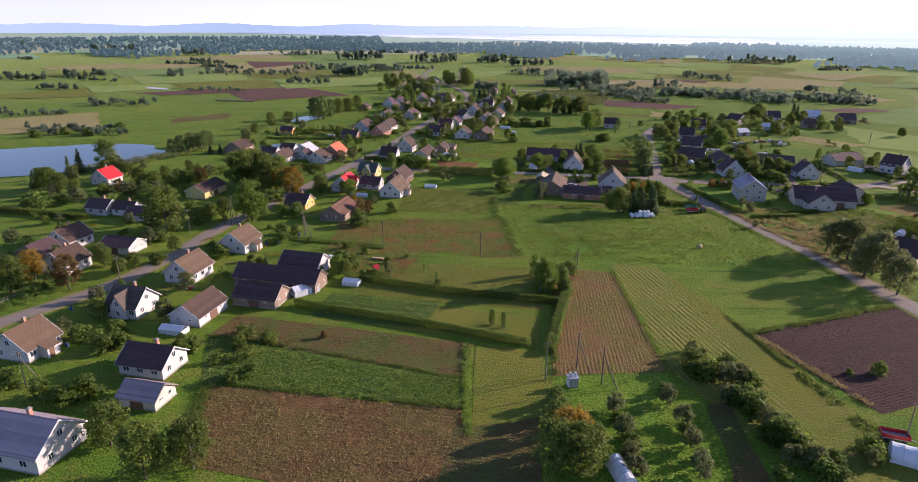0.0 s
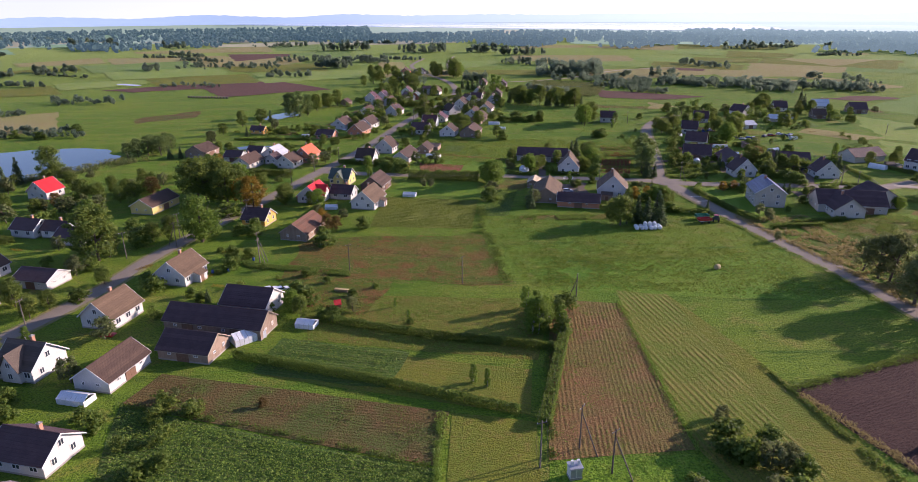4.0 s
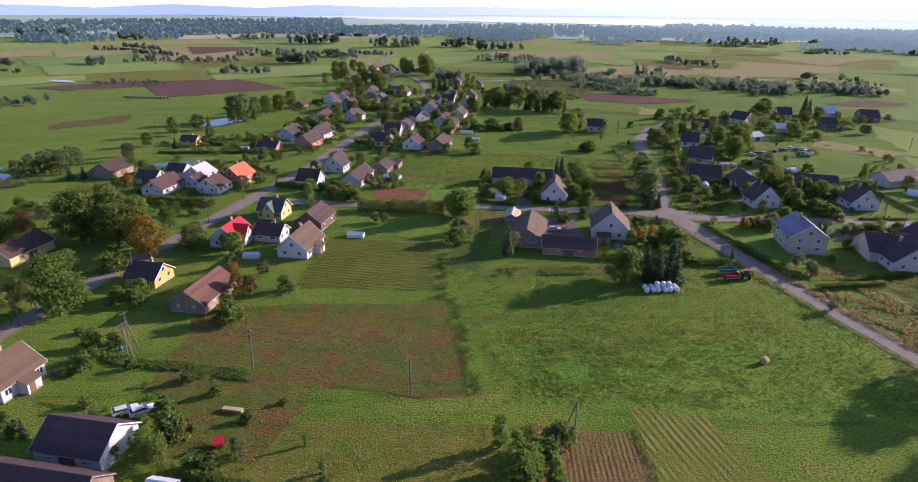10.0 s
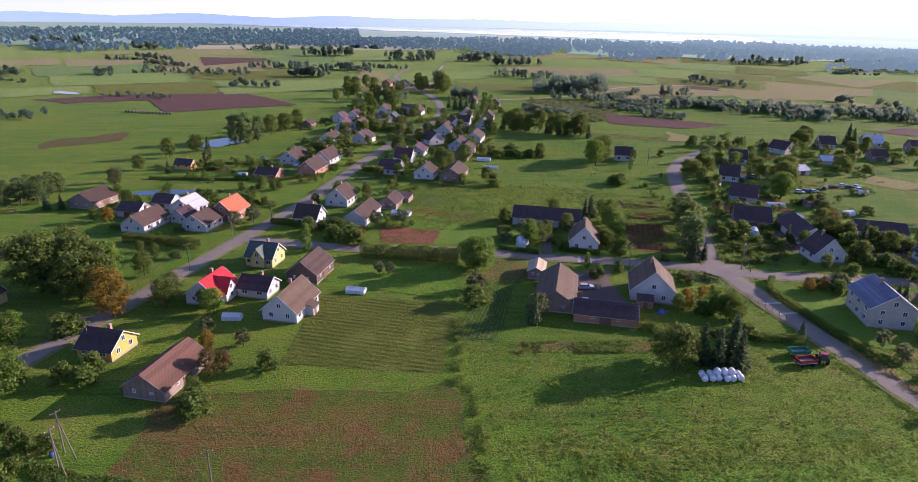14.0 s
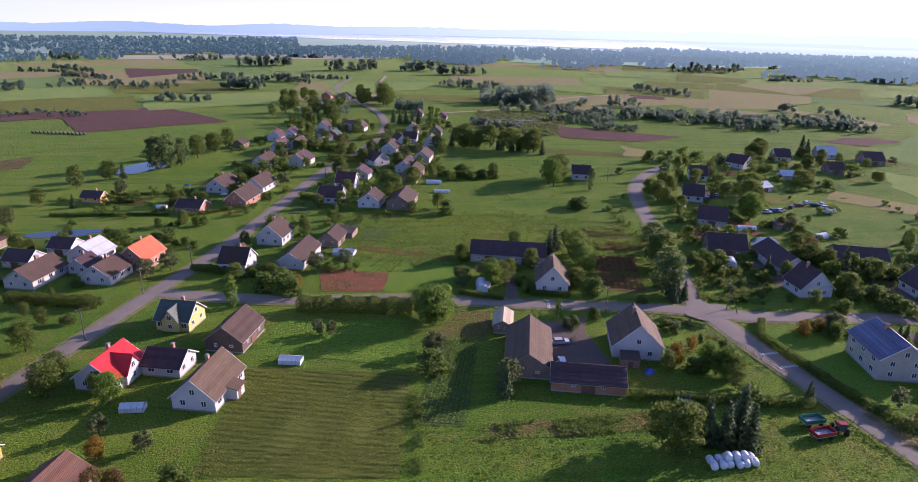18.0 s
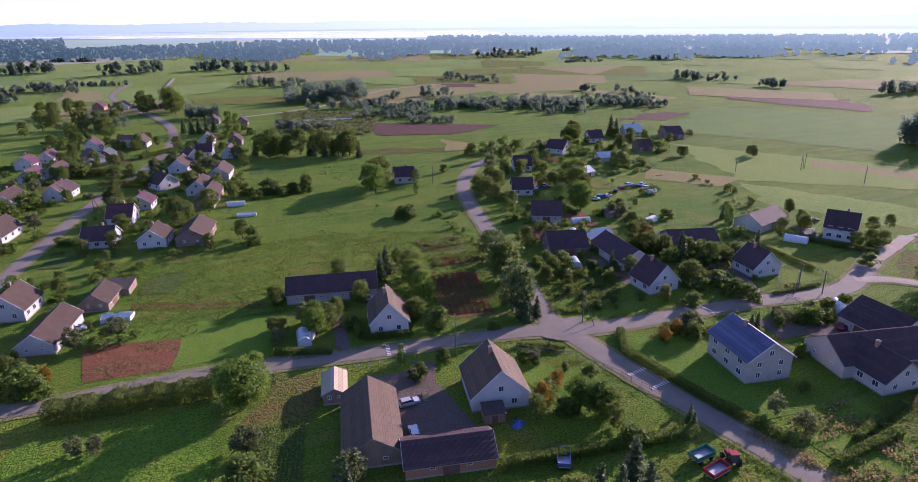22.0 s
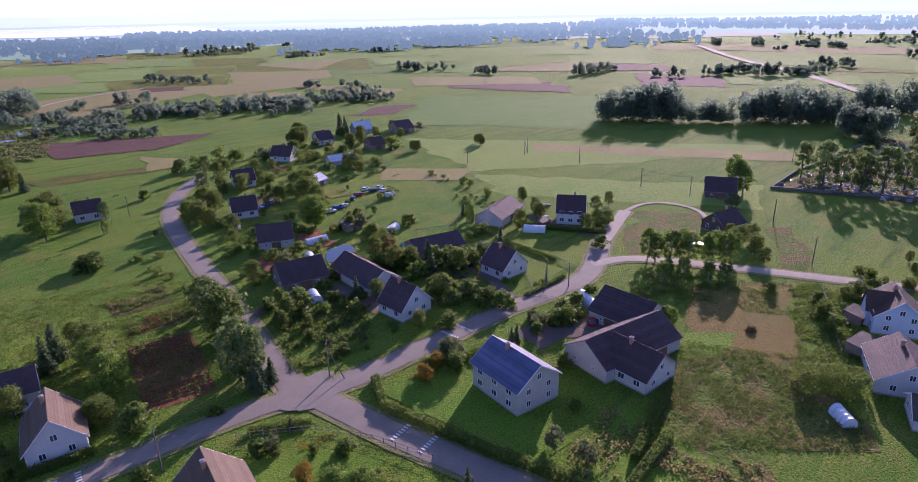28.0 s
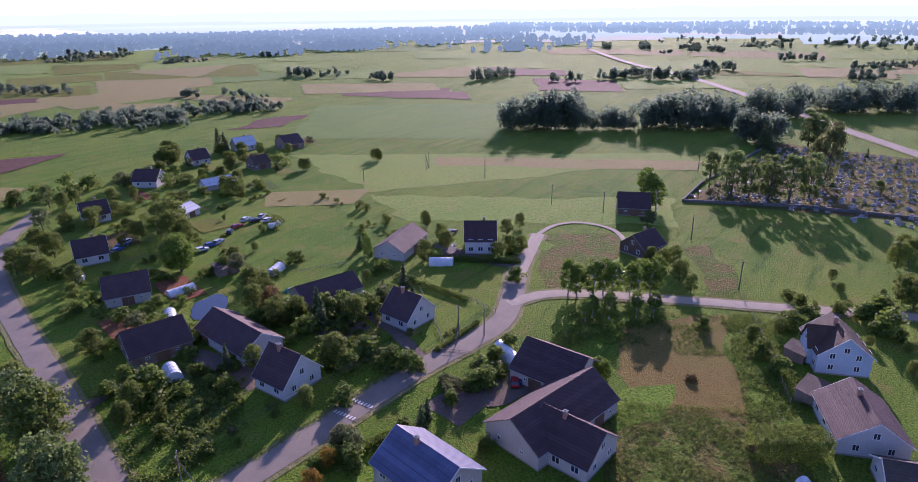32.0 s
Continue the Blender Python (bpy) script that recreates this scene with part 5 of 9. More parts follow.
def woodpile(x, y, turn, long=3.0):
    """Split firewood stacked in rows of logs."""
    ob = thing("woodpile", x, y, turn, "stacked pile of split firewood beside a shed", "woodpile")
    log = Geo().tube([(0, -0.5, 0), (0, 0.5, 0)], [0.13, 0.12], 7).mesh("log", STRAW)
    n = int(long / 0.28)
    for row in range(3):
        for k in range(n - row % 2):
            child("log", log, ob).matrix_basis = pose((k + 0.5 * (row % 2)) * 0.28 - long / 2, 0.05 * (-1) ** k, 0.13 + 0.24 * row)
    return ob


def barrel(x, y):
    ob = thing("water_barrel", x, y, 0, "blue plastic water barrel in the garden", "barrel")
    Geo().tube([(0, 0, 0), (0, 0, 0.1), (0, 0, 0.5), (0, 0, 0.9), (0, 0, 1.0)], [0.3, 0.34, 0.37, 0.34, 0.3], 14).put("drum", CARS["blue"], ob)
    Geo().tube([(0, 0, 1.0), (0, 0, 1.03)], [0.29, 0.27], 14).put("lid", CABLE, ob)
    return ob


def tarp(x, y, turn, colour, w=2.6, d=1.6, label="blue tarpaulin over a low heap"):
    """A sheet draped over a heap."""
    g, n = Geo(), 8
    for i in range(n + 1):
        for j in range(n + 1):
            u, v = 2 * i / n - 1, 2 * j / n - 1
            g.v.append((u * w / 2, v * d / 2, 0.02 + 0.8 * (1 - u * u) * (1 - v * v) + 0.12 * noise.noise((2.2 * u, 2.2 * v, x))))
    g.f = [(i * (n + 1) + j, (i + 1) * (n + 1) + j, (i + 1) * (n + 1) + j + 1, i * (n + 1) + j + 1) for i in range(n) for j in range(n)]
    ob = g.put("tarpaulin", CARS[colour], soft=True)
    ob.matrix_basis = pose(x, y, height(x, y) + 0.04, 0, 0, turn)
    return tagged(ob, label, "tarpaulin")


def flowerbed(x, y, turn, long, wide, kind, seed, label="bed of orange and yellow garden flowers"):
    r = np.random.default_rng(seed)
    n = int(long * wide * 40)
    pts = np.column_stack([(r.random(n) - 0.5) * long, (r.random(n) - 0.5) * wide, 0.05 + 0.5 * r.random(n)])
    out = np.tile(np.array([[0, 0, 1.0]]), (n, 1))
    ob = new("flowerbed", cloud("flowerbed", pts, out, 0.2 * (0.6 + 0.8 * r.random(n)), LEAVES[kind], seed, 0.5))
    ob.matrix_basis = pose(x, y, height(x, y), 0, 0, turn)
    return tagged(ob, label, "flowerbed", kind="stuff")

# ---- the land ----
def polar(az, d):
    return 30 + d * math.sin(radians(az)), 120 + d * math.cos(radians(az))


def land(name, r0, r1, grow, material, label, lift=0.0):
    g, n = Geo(), 180
    rings = [r0]
    while rings[-1] < r1:
        rings.append(min(r1, rings[-1] * grow + 4))
    for r in rings:
        for k in range(n):
            x, y = MID[0] + r * math.cos(2 * math.pi * k / n), MID[1] + r * math.sin(2 * math.pi * k / n)
            g.v.append((x, y, height(x, y) + lift))
    for i in range(len(rings) - 1):
        g.f += [(i * n + k, i * n + n + k, i * n + n + (k + 1) % n, i * n + (k + 1) % n) for k in range(n)]
    if r0 < 50:
        g.f.append(tuple(range(n)))
    return tagged(g.put(name, material, soft=True), label, "ground", kind="structure")


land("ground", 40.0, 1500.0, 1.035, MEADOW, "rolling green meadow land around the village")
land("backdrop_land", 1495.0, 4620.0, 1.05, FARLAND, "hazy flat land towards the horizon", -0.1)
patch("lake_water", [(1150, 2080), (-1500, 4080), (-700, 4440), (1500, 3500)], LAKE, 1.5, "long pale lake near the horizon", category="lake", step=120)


def ridge(name, az0, az1, d, base, top, material, label, seed):
    """A far wooded rise along the horizon."""
    g, n = Geo(), int(abs(az1 - az0) * 6)
    for k in range(n + 1):
        az = az0 + (az1 - az0) * k / n
        x, y = polar(az, d)
        fade = min(1.0, 6 * k / n, 6 * (n - k) / n)
        h = base + (top - base) * fade * (0.75 + 0.35 * noise.noise((az / 6, seed, 0)) + 0.12 * noise.noise((az / 0.6, seed, 2)))
        u, v = polar(az, d + 60)
        g.v += [(x, y, -2.0), (x, y, h), (u, v, h * 0.97), (u, v, -2.0)]
    g.f = [(4 * k + j, 4 * k + 4 + j, 4 * k + 5 + j, 4 * k + 1 + j) for k in range(n) for j in range(3)]
    return tagged(g.put(name, material), label, "backdrop", kind="structure")


# Glowing ring added in front of the world sky for a bright hazy horizon.
g = Geo()
for k in range(180):
    a = 2 * math.pi * k / 180
    for r, z in ((4590, -20), (4590, 90), (4600, 240), (4620, 480)):
        g.v.append((MID[0] + r * math.cos(a), MID[1] + r * math.sin(a), z))
g.f = [(4 * k + j, 4 * k + 1 + j, 4 * ((k + 1) % 180) + 1 + j, 4 * ((k + 1) % 180) + j) for k in range(180) for j in range(3)]
tagged(g.put("backdrop_haze", HAZE_SKY, soft=True), "bright pale morning haze above the horizon", "backdrop", kind="structure")
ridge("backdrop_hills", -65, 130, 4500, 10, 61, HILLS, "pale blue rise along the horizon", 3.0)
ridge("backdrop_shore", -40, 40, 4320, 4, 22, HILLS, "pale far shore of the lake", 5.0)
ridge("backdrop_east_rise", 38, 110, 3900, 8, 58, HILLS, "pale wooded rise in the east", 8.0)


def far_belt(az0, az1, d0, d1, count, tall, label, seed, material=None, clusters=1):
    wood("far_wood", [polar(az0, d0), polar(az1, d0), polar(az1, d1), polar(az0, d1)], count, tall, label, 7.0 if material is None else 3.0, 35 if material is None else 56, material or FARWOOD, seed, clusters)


far_belt(-25, 33, 1620, 2150, 1900, 15, "wide belt of hazy blue woods before the lake", 21)
far_belt(-45, -8, 1900, 2900, 1400, 15, "hazy blue woods far to the north", 22)
far_belt(20, 60, 1560, 2250, 1900, 14, "hazy blue woods to the northeast", 23)
far_belt(58, 112, 1900, 2700, 1900, 14, "hazy blue woods to the east", 24)
far_belt(-62, -34, 1500, 2500, 350, 15, "hazy blue woods to the northwest", 25)
far_belt(70, 100, 1250, 1500, 130, 12, "hazy trees beyond the highway", 26, HAZED_LEAF, 12)
far_belt(21, 40, 1180, 1520, 330, 14, "hazy wood before the far fields", 27, None, 16)
far_belt(42, 62, 1150, 1450, 300, 14, "hazy wood on a low rise", 28, None, 14)
far_belt(4, 19, 1260, 1560, 260, 15, "hazy wood north of the village", 29, None, 12)
far_belt(-34, -22, 1350, 1600, 130, 14, "hazy wood beyond the pond", 30, None, 8)

# patchwork of far fields; from 1350 m on, haze is emission in their materials
r_far = np.random.default_rng(31)
d_in = 640.0
while d_in < 2250:
    d_out = d_in * 1.17
    az = -62.0
    while az < 118:
        w = float(r_far.uniform(5, 12))
        if r_far.random() < 0.7:
            kind = r_far.choice(["pasture", "straw", "crop", "earth", "yellow"], p=[0.36, 0.3, 0.16, 0.08, 0.1])
            e = r_far.uniform(-0.05, 0.05, 4)
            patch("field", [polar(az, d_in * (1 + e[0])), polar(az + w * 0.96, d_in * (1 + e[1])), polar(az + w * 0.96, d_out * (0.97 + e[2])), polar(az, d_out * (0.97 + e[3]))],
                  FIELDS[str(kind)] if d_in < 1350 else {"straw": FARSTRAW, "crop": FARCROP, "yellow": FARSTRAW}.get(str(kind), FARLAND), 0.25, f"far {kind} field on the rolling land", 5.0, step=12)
        az += w
    d_in = d_out

# ---- fields and plots by the village ----
F = FIELDS
patch("field", [(-256, 672), (-183, 715), (-109, 630), (-193, 580)], F["earth"], 0.24, "bare purple brown ploughed field", 4)
patch("field", [(-330, 640), (-262, 690), (-215, 655), (-290, 620)], F["earth"], 0.24, "bare brown strip field", 4)
patch("field", [(135, 612), (215, 556), (172, 540), (128, 560)], F["earth"], 0.24, "bare brown oval field", 6)
patch("field", [(104, 520), (160, 500), (165, 488), (110, 500)], F["rust"], 0.11, "narrow rusty strip field", 3)
patch("field", [(28, 172), (46, 169), (44, 114), (20, 112)], F["stubble"], 0.05, "tan stubble strip with narrow rows", 0.6)
patch("field", [(46.5, 177), (59, 174), (66, 60), (44.6, 113)], F["mown"], 0.045, "yellow green mown strip with swaths", 0.8)
patch("field", [(59, 174), (70, 132), (82, 60), (66, 60)], F["yellow"], 0.04, "rough yellow green grass strip", 0.8)
patch("field", [(69, 131), (113.5, 146.7), (116, 112.2), (80, 99)], F["plough"], 0.06, "dark brown freshly ploughed field", 1.0)
patch("field", [(-50, 108), (1, 100), (2, 72), (-46, 84)], F["hay"], 0.05, "dug brown potato field with straw", 1.0)
patch("field", [(-58, 128), (1, 110), (1, 100.5), (-52, 109)], F["potato"], 0.055, "green leafy potato rows", 0.8)
patch("field", [(-55, 139), (3, 125.5), (1.2, 110.5), (-58, 128.5)], F["weedy"], 0.06, "brown green weedy plot", 0.8)
patch("field", [(3.4, 125), (19, 122), (17, 96), (2.4, 92)], F["yellow"], 0.065, "mown yellow green plot", 0.8)
patch("field", [(-25, 149), (20, 139), (18, 124), (-34, 138)], F["yellow"], 0.05, "short yellow lawn inside hedges", 0.5)
patch("field", [(20, 111.5), (44, 113), (60, 60), (12, 60)], F["lush"], 0.04, "bright green orchard grass", 0.6)
patch("field", [(-34, 176), (28, 172), (22, 143), (-28, 152)], F["olive"], 0.042, "olive green garden meadow with worn spots", 1.0)
patch("field", [(-44, 219), (13, 222), (19, 181), (-42, 187)], F["rust"], 0.05, "patchy rusty field with bare soil", 3.5, step=4.0)
patch("field", [(-22.1, 265.5), (14.3, 259.3), (10.8, 226.4), (-24.1, 230.0)], F["croprow"], 0.055, "yellow green field with plant rows", 0.8)
patch("field", [(24.0, 275.5), (31.2, 274.9), (24.1, 239.8), (13.1, 241.2)], F["potato"], 0.06, "dark green cabbage plot", 0.6)
patch("field", [(-11.4, 324.3), (9.6, 318.0), (7.3, 304.2), (-10.0, 306.3)], F["soilbed"], 0.07, "bare reddish vegetable plot", 0.5)
patch("field", [(77.9, 329.3), (91.5, 327.1), (83.5, 298.5), (70.8, 301.5)], F["soilbed"], 0.055, "brown garden plot with ridges", 0.4)
patch("field", [(190, 247), (209, 229), (168.5, 214.5), (160, 236)], F["drybrown"], 0.06, "brown stubble plot beside the lane", 3.0, step=2.5)
patch("field", [(160, 240), (172, 213), (148, 197), (124, 226)], F["weeds"], 0.05, "rough brown green plot of weeds", 3.0, step=4.0)
patch("field", [(310.2, 387.3), (369.1, 270.5), (348.8, 267.1), (295.2, 376.6)], F["straw"], 0.11, "long straw coloured strip field", 3.0)
patch("field", [(221.3, 409.3), (250.4, 374.6), (228.1, 367.2), (208.4, 394.0)], F["straw"], 0.11, "straw coloured plot behind the yard", 2.0)
patch("field", [(405.7, 563.4), (487.4, 450.5), (363.1, 378.9), (305.5, 487.8)], F["crop"], 0.11, "wide green crop field", 6.0)
patch("field", [(250, 246), (258, 242), (222, 227), (214, 233)], F["weeds"], 0.06, "brownish trodden strip by the meadow", 3.5, step=2.5)
patch("field", [(164.4, 240), (171, 230), (160, 227), (152, 236)], F["lush"], 0.075, "lush green corner by the barn", 2.5, step=2.0)
patch("field", [(26, 190), (105, 205), (96, 168), (30, 178)], F["lush"], 0.03, "damp green meadow", 2.0)
patch("field", [(-75, 395), (-52, 392), (-50, 384), (-78, 386)], F["yellow"], 0.05, "pale mown lawn", 0.5)
patch("yard", [(45, 283), (58, 281), (60, 258), (46, 258)], F["yard"], 0.075, "packed earth farmyard", 0.8, "yard")
patch("yard", [(140, 268), (160, 264), (158, 256), (138, 258)], F["yard"], 0.075, "packed earth farmyard", 0.8, "yard")
patch("yard", [(150, 310), (162, 306), (158, 296), (148, 298)], F["yard"], 0.075, "packed earth farmyard", 0.8, "yard")
patch("yard", [(118, 318), (130, 322), (134, 300), (122, 299)], F["yard"], 0.075, "packed earth farmyard", 0.8, "yard")

patch("field", [(-2.6, 344.9), (29.7, 331.6), (29.6, 327.7), (-2.9, 340.2)], F["rust"], 0.08, "narrow rusty strip in the meadow", 1.0, step=3.0)
patch("field", [(83.1, 356.6), (97.6, 354.1), (95.5, 344.6), (81.9, 347.6)], F["weedy"], 0.08, "small weedy brown plot", 1.0, step=3.0)
patch("field", [(82.6, 339.4), (98.0, 339.0), (95.4, 331.5), (79.7, 334.0)], F["weedy"], 0.08, "small weedy brown plot", 1.0, step=3.0)
patch("field", [(29.8, 239.9), (60.4, 241.4), (58.6, 235.4), (26.5, 234.7)], F["weeds"], 0.08, "weedy strip behind the farm", 1.0, step=3.0)
patch("field", [(-11.7, 188.3), (10.3, 182.9), (9.7, 180.4), (-11.2, 185.6)], F["rust"], 0.08, "narrow rusty path in grass", 0.8, step=3.0)
patch("field", [(236.8, 290.8), (249.3, 268.3), (206.6, 254.7), (197.6, 270.6)], F["weeds"], 0.08, "dry grass inside the track loop", 2.5, step=3.0)
patch("field", [(241.8, 367.3), (299.1, 265.0), (268.2, 256.5), (223.5, 335.4)], F["pasture"], 0.08, "rough pale pasture behind gardens", 4.0, step=3.0)
patch("field", [(276.5, 452.2), (378.5, 287.0), (371.4, 273.8), (245.0, 370.0)], F["pasture"], 0.08, "pale green pasture strip", 4.0, step=3.0)
patch("field", [(-17.8, 287.4), (14.9, 285.4), (13.7, 263.2), (-22.3, 270.4)], F["lush"], 0.08, "shaded green garden lawn", 1.5, step=3.0)
patch("field", [(110.5, 221.9), (147.7, 232.6), (118.8, 192.8), (111.2, 207.9)], F["weeds"], 0.08, "rough weedy ground beside the road", 4.0, step=3.0)
patch("field", [(106.1, 275.1), (124.5, 269.1), (114.3, 255.5), (104.1, 262.9)], F["lush"], 0.08, "green front lawn", 1.0, step=3.0)
patch("lawn", [(104.2, 274.0), (119.0, 270.5), (117.0, 237.0), (108.0, 238.0)], LAWN, 0.1, "short green lawn behind the hedge", 0.4, "lawn", step=3.0)
patch("lawn", [(110.5, 232.0), (132.0, 235.5), (127.0, 216.0), (112.0, 214.0)], LAWN, 0.1, "short green lawn beside the road", 1.0, "lawn", step=3.0)
patch("lawn", [(-22, 334), (34, 321), (29, 303), (9, 304.5)], LAWN, 0.05, "bright mown garden lawn", 1.5, "lawn", step=3.0)
patch("lawn", [(74, 276), (86, 270), (93, 258), (78, 252)], LAWN, 0.06, "short garden lawn behind the fence", 0.6, "lawn", step=3.0)

patch("garden_plot", [(113.4, 317.6), (125.8, 320.9), (124.9, 299.2), (106.0, 292.8)], F["potato"], 0.09, "leafy vegetable garden beside the house", 1.5, "garden plot", step=3.0)
patch("garden_plot", [(-37, 139), (-33.5, 153), (-5, 146.5), (-9, 133)], F["potato"], 0.07, "vegetable garden between hedges", 0.8, "garden plot", step=3.0)

patch("field", [(-43.7, 186.6), (-11.1, 184.5), (-18.0, 162.7), (-32.8, 168.5)], F["rust"], 0.085, "trodden orchard ground with bare soil", 3.0, step=2.5)
patch("field", [(-206.1, 443.1), (-213.0, 471.2), (-181.2, 498.6), (-173.1, 469.5)], F["weedy"], 0.1, "rough brown patch in the pasture", 4.0, step=5.0)

patch("field", [(482, 617), (535, 512), (494, 481), (456, 586)], F["earth"], 0.22, "purple brown ploughed field far off", 5.0, step=8.0)
patch("field", [(321, 722), (361, 674), (322, 638), (293, 675)], F["straw"], 0.22, "tan strip field far off", 5.0, step=8.0)
patch("field", [(303, 539), (346, 556), (373, 539), (331, 521)], F["earth"], 0.22, "brown bare strip far off", 5.0, step=8.0)
patch("field", [(162, 528), (174, 500), (160, 490), (149, 495)], F["straw"], 0.22, "tan patch in the meadow", 5.0, step=8.0)
patch("field", [(285, 841), (318, 818), (305, 780), (267, 796)], F["earth"], 0.22, "brown bare strip far off", 5.0, step=8.0)
patch("field", [(419, 908), (558, 856), (572, 730), (426, 798)], F["crop"], 0.22, "deep green crop field far off", 5.0, step=8.0)
patch("field", [(869, 287), (987, 172), (864, 174), (798, 257)], F["straw"], 0.22, "tan field beyond the highway", 5.0, step=8.0)
patch("field", [(381, 766), (426, 612), (381, 596), (375, 694)], F["straw"], 0.22, "tan field far off", 5.0, step=8.0)
patch("field", [(479, 615), (550, 541), (510, 511), (475, 560)], F["earth"], 0.22, "brown ploughed strip far off", 5.0, step=8.0)
patch("field", [(-101, 977), (-55, 1002), (-38, 834), (-95, 868)], F["straw"], 0.22, "straw field on a far slope", 5.0, step=8.0)
patch("field", [(112, 1025), (283, 1049), (265, 936), (129, 934)], F["straw"], 0.22, "straw field on a far slope", 5.0, step=8.0)
patch("field", [(494, 985), (679, 1116), (708, 1015), (498, 846)], F["straw"], 0.22, "straw field on a far slope", 5.0, step=8.0)
patch("field", [(308, 811), (436, 778), (409, 715), (297, 714)], F["straw"], 0.22, "straw field on a far slope", 5.0, step=8.0)
patch("field", [(-345, 452), (-288, 498), (-242, 421), (-300, 388)], F["straw"], 0.22, "straw coloured field beyond the pond", 5.0, step=8.0)
patch("field", [(-481, 1069), (-291, 1155), (-225, 962), (-390, 901)], F["straw"], 0.22, "straw field on a far slope", 5.0, step=8.0)
patch("field", [(158, 792), (306, 849), (320, 752), (162, 689)], F["straw"], 0.22, "straw field on a far slope", 5.0, step=8.0)

# Brown weeds, laid here also to darken ground that lay in tree shade.
patch("field", [(28.0, 292.4), (38.4, 288.6), (31.9, 271.2), (19.5, 274.9)], F["weeds"], 0.09, "shaded weedy ground behind the farm", 2.5, step=2.0)

patch("field", [(47.8, 102.0), (52.5, 102.0), (49.5, 76.0), (43.5, 76.0)], F["weedy"], 0.09, "dark weedy strip between orchard and bushes", 0.6, step=2.0)
patch("field", [(-1.0, 95.0), (15.5, 97.0), (12.0, 70.0), (-4.0, 70.0)], F["weedy"], 0.075, "brown dug ground beside the orchard trees", 1.5, step=2.0)

# ---- roads ----
MAIN = [(-150, 20), (-128, 90), (-114, 127), (-103, 145), (-96, 157), (-89, 179), (-86, 200), (-81, 220), (-74, 245), (-69, 261), (-63, 283), (-57, 305), (-46, 344), (-37, 387), (-27, 440), (-17, 480), (-5, 520), (4, 565), (8, 620), (0, 690), (-25, 780), (-50, 900), (-40, 1050)]
SOUTH = [(126, -120), (124, 40), (121, 110), (118, 144), (115, 164), (112, 188), (107, 211), (102.5, 235), (100.4, 247), (98, 260), (96, 275), (94.5, 284)]
EAST = [(94, 283), (104, 281), (116, 279.5), (133, 278), (150, 276), (165, 273), (178, 272), (192, 277), (206, 283)]
NORTH = [(93, 283), (96, 297), (102, 321), (110, 355), (117, 385), (126, 415), (140, 440), (160, 462)]
LANE = [(-56, 308), (-40, 304), (-17, 300), (11, 299), (25, 297), (54, 292), (75, 289), (88, 286), (95, 283)]
for k, (line, width, material, label) in enumerate((
        (MAIN, 4.8, ASPHALT, "worn grey asphalt village street"), (SOUTH, 5.6, ASPHALT, "worn grey asphalt road by the field"),
        (EAST, 5.6, ASPHALT, "worn grey asphalt road past gardens"), (NORTH, 5.2, ASPHALT, "narrow grey road between gardens"),
        (LANE, 5.0, ASPHALT, "grey village lane"),
        ([(204, 282), (221, 287), (236, 291.5)], 4.2, GRAVEL, "sandy end of the village road"),
        ([(186, 275), (198, 267), (210, 241), (218, 221), (226, 202), (234, 182), (250, 140)], 4.0, GRAVEL, "pale gravel lane past birches"),
        ([(1086, 628), (845, 452), (701, 348), (550, 254), (486, 216), (434, 184), (330, 122), (200, 60)], 8.0, ASPHALT, "straight highway in the distance"),
        ([(59.0, 681.5), (94.4, 695.3), (132.0, 720.3), (168.5, 764.3), (212.4, 805.7), (282.1, 827.4)], 3.6, GRAVEL, "sandy field track beside the marsh"),
        ([(7.7, 756.4), (3.7, 816.3), (0.0, 888.4), (0.2, 974.2), (7.9, 1086.4)], 3.6, GRAVEL, "sandy field track over a slope"))):
    ribbon("verge", line, width + 2.2, VERGE, 0.09 + 0.006 * k, "trodden grassy verge along the road", "verge")
    ribbon("road", line, width, material, 0.16 + 0.008 * k, label)
ribbon("track", [(236, 291.5), (247, 290.5), (254, 284), (252.5, 272), (240, 262)], 1.7, GRAVEL, 0.2, "thin trodden track looping past a barn", "track")
ribbon("driveway", [(43.8, 296.0), (45.7, 309.0), (46.8, 319.3)], 3.2, F["yard"], 0.10, "packed earth drive to a farmyard", "driveway")
ribbon("driveway", [(58.9, 284.2), (56.0, 276.8), (51.9, 265.0)], 5, F["yard"], 0.11, "packed earth drive to a farmyard", "driveway")
ribbon("driveway", [(151.2, 266.0), (147.6, 257.5), (152.8, 255.0), (156.5, 253.7)], 3.2, F["yard"], 0.12, "packed earth drive to a farmyard", "driveway")
ribbon("driveway", [(152.2, 276.3), (160.3, 292.5), (163.5, 305.4)], 3.2, F["yard"], 0.13, "packed earth drive to a farmyard", "driveway")
ribbon("driveway", [(208.5, 284.3), (207.3, 294.5), (210.1, 308.9), (209.5, 314.8)], 3.2, F["yard"], 0.14, "packed earth drive to a farmyard", "driveway")
ribbon("driveway", [(105.0, 321.8), (115.5, 322.9), (122.0, 315.7)], 3.2, F["yard"], 0.15, "packed earth drive to a farmyard", "driveway")
pond(95.5, 284, 7.0, 5.2, 10, 0.26, "wide asphalt apron at the crossroads", 2, "road_junction", ASPHALT)
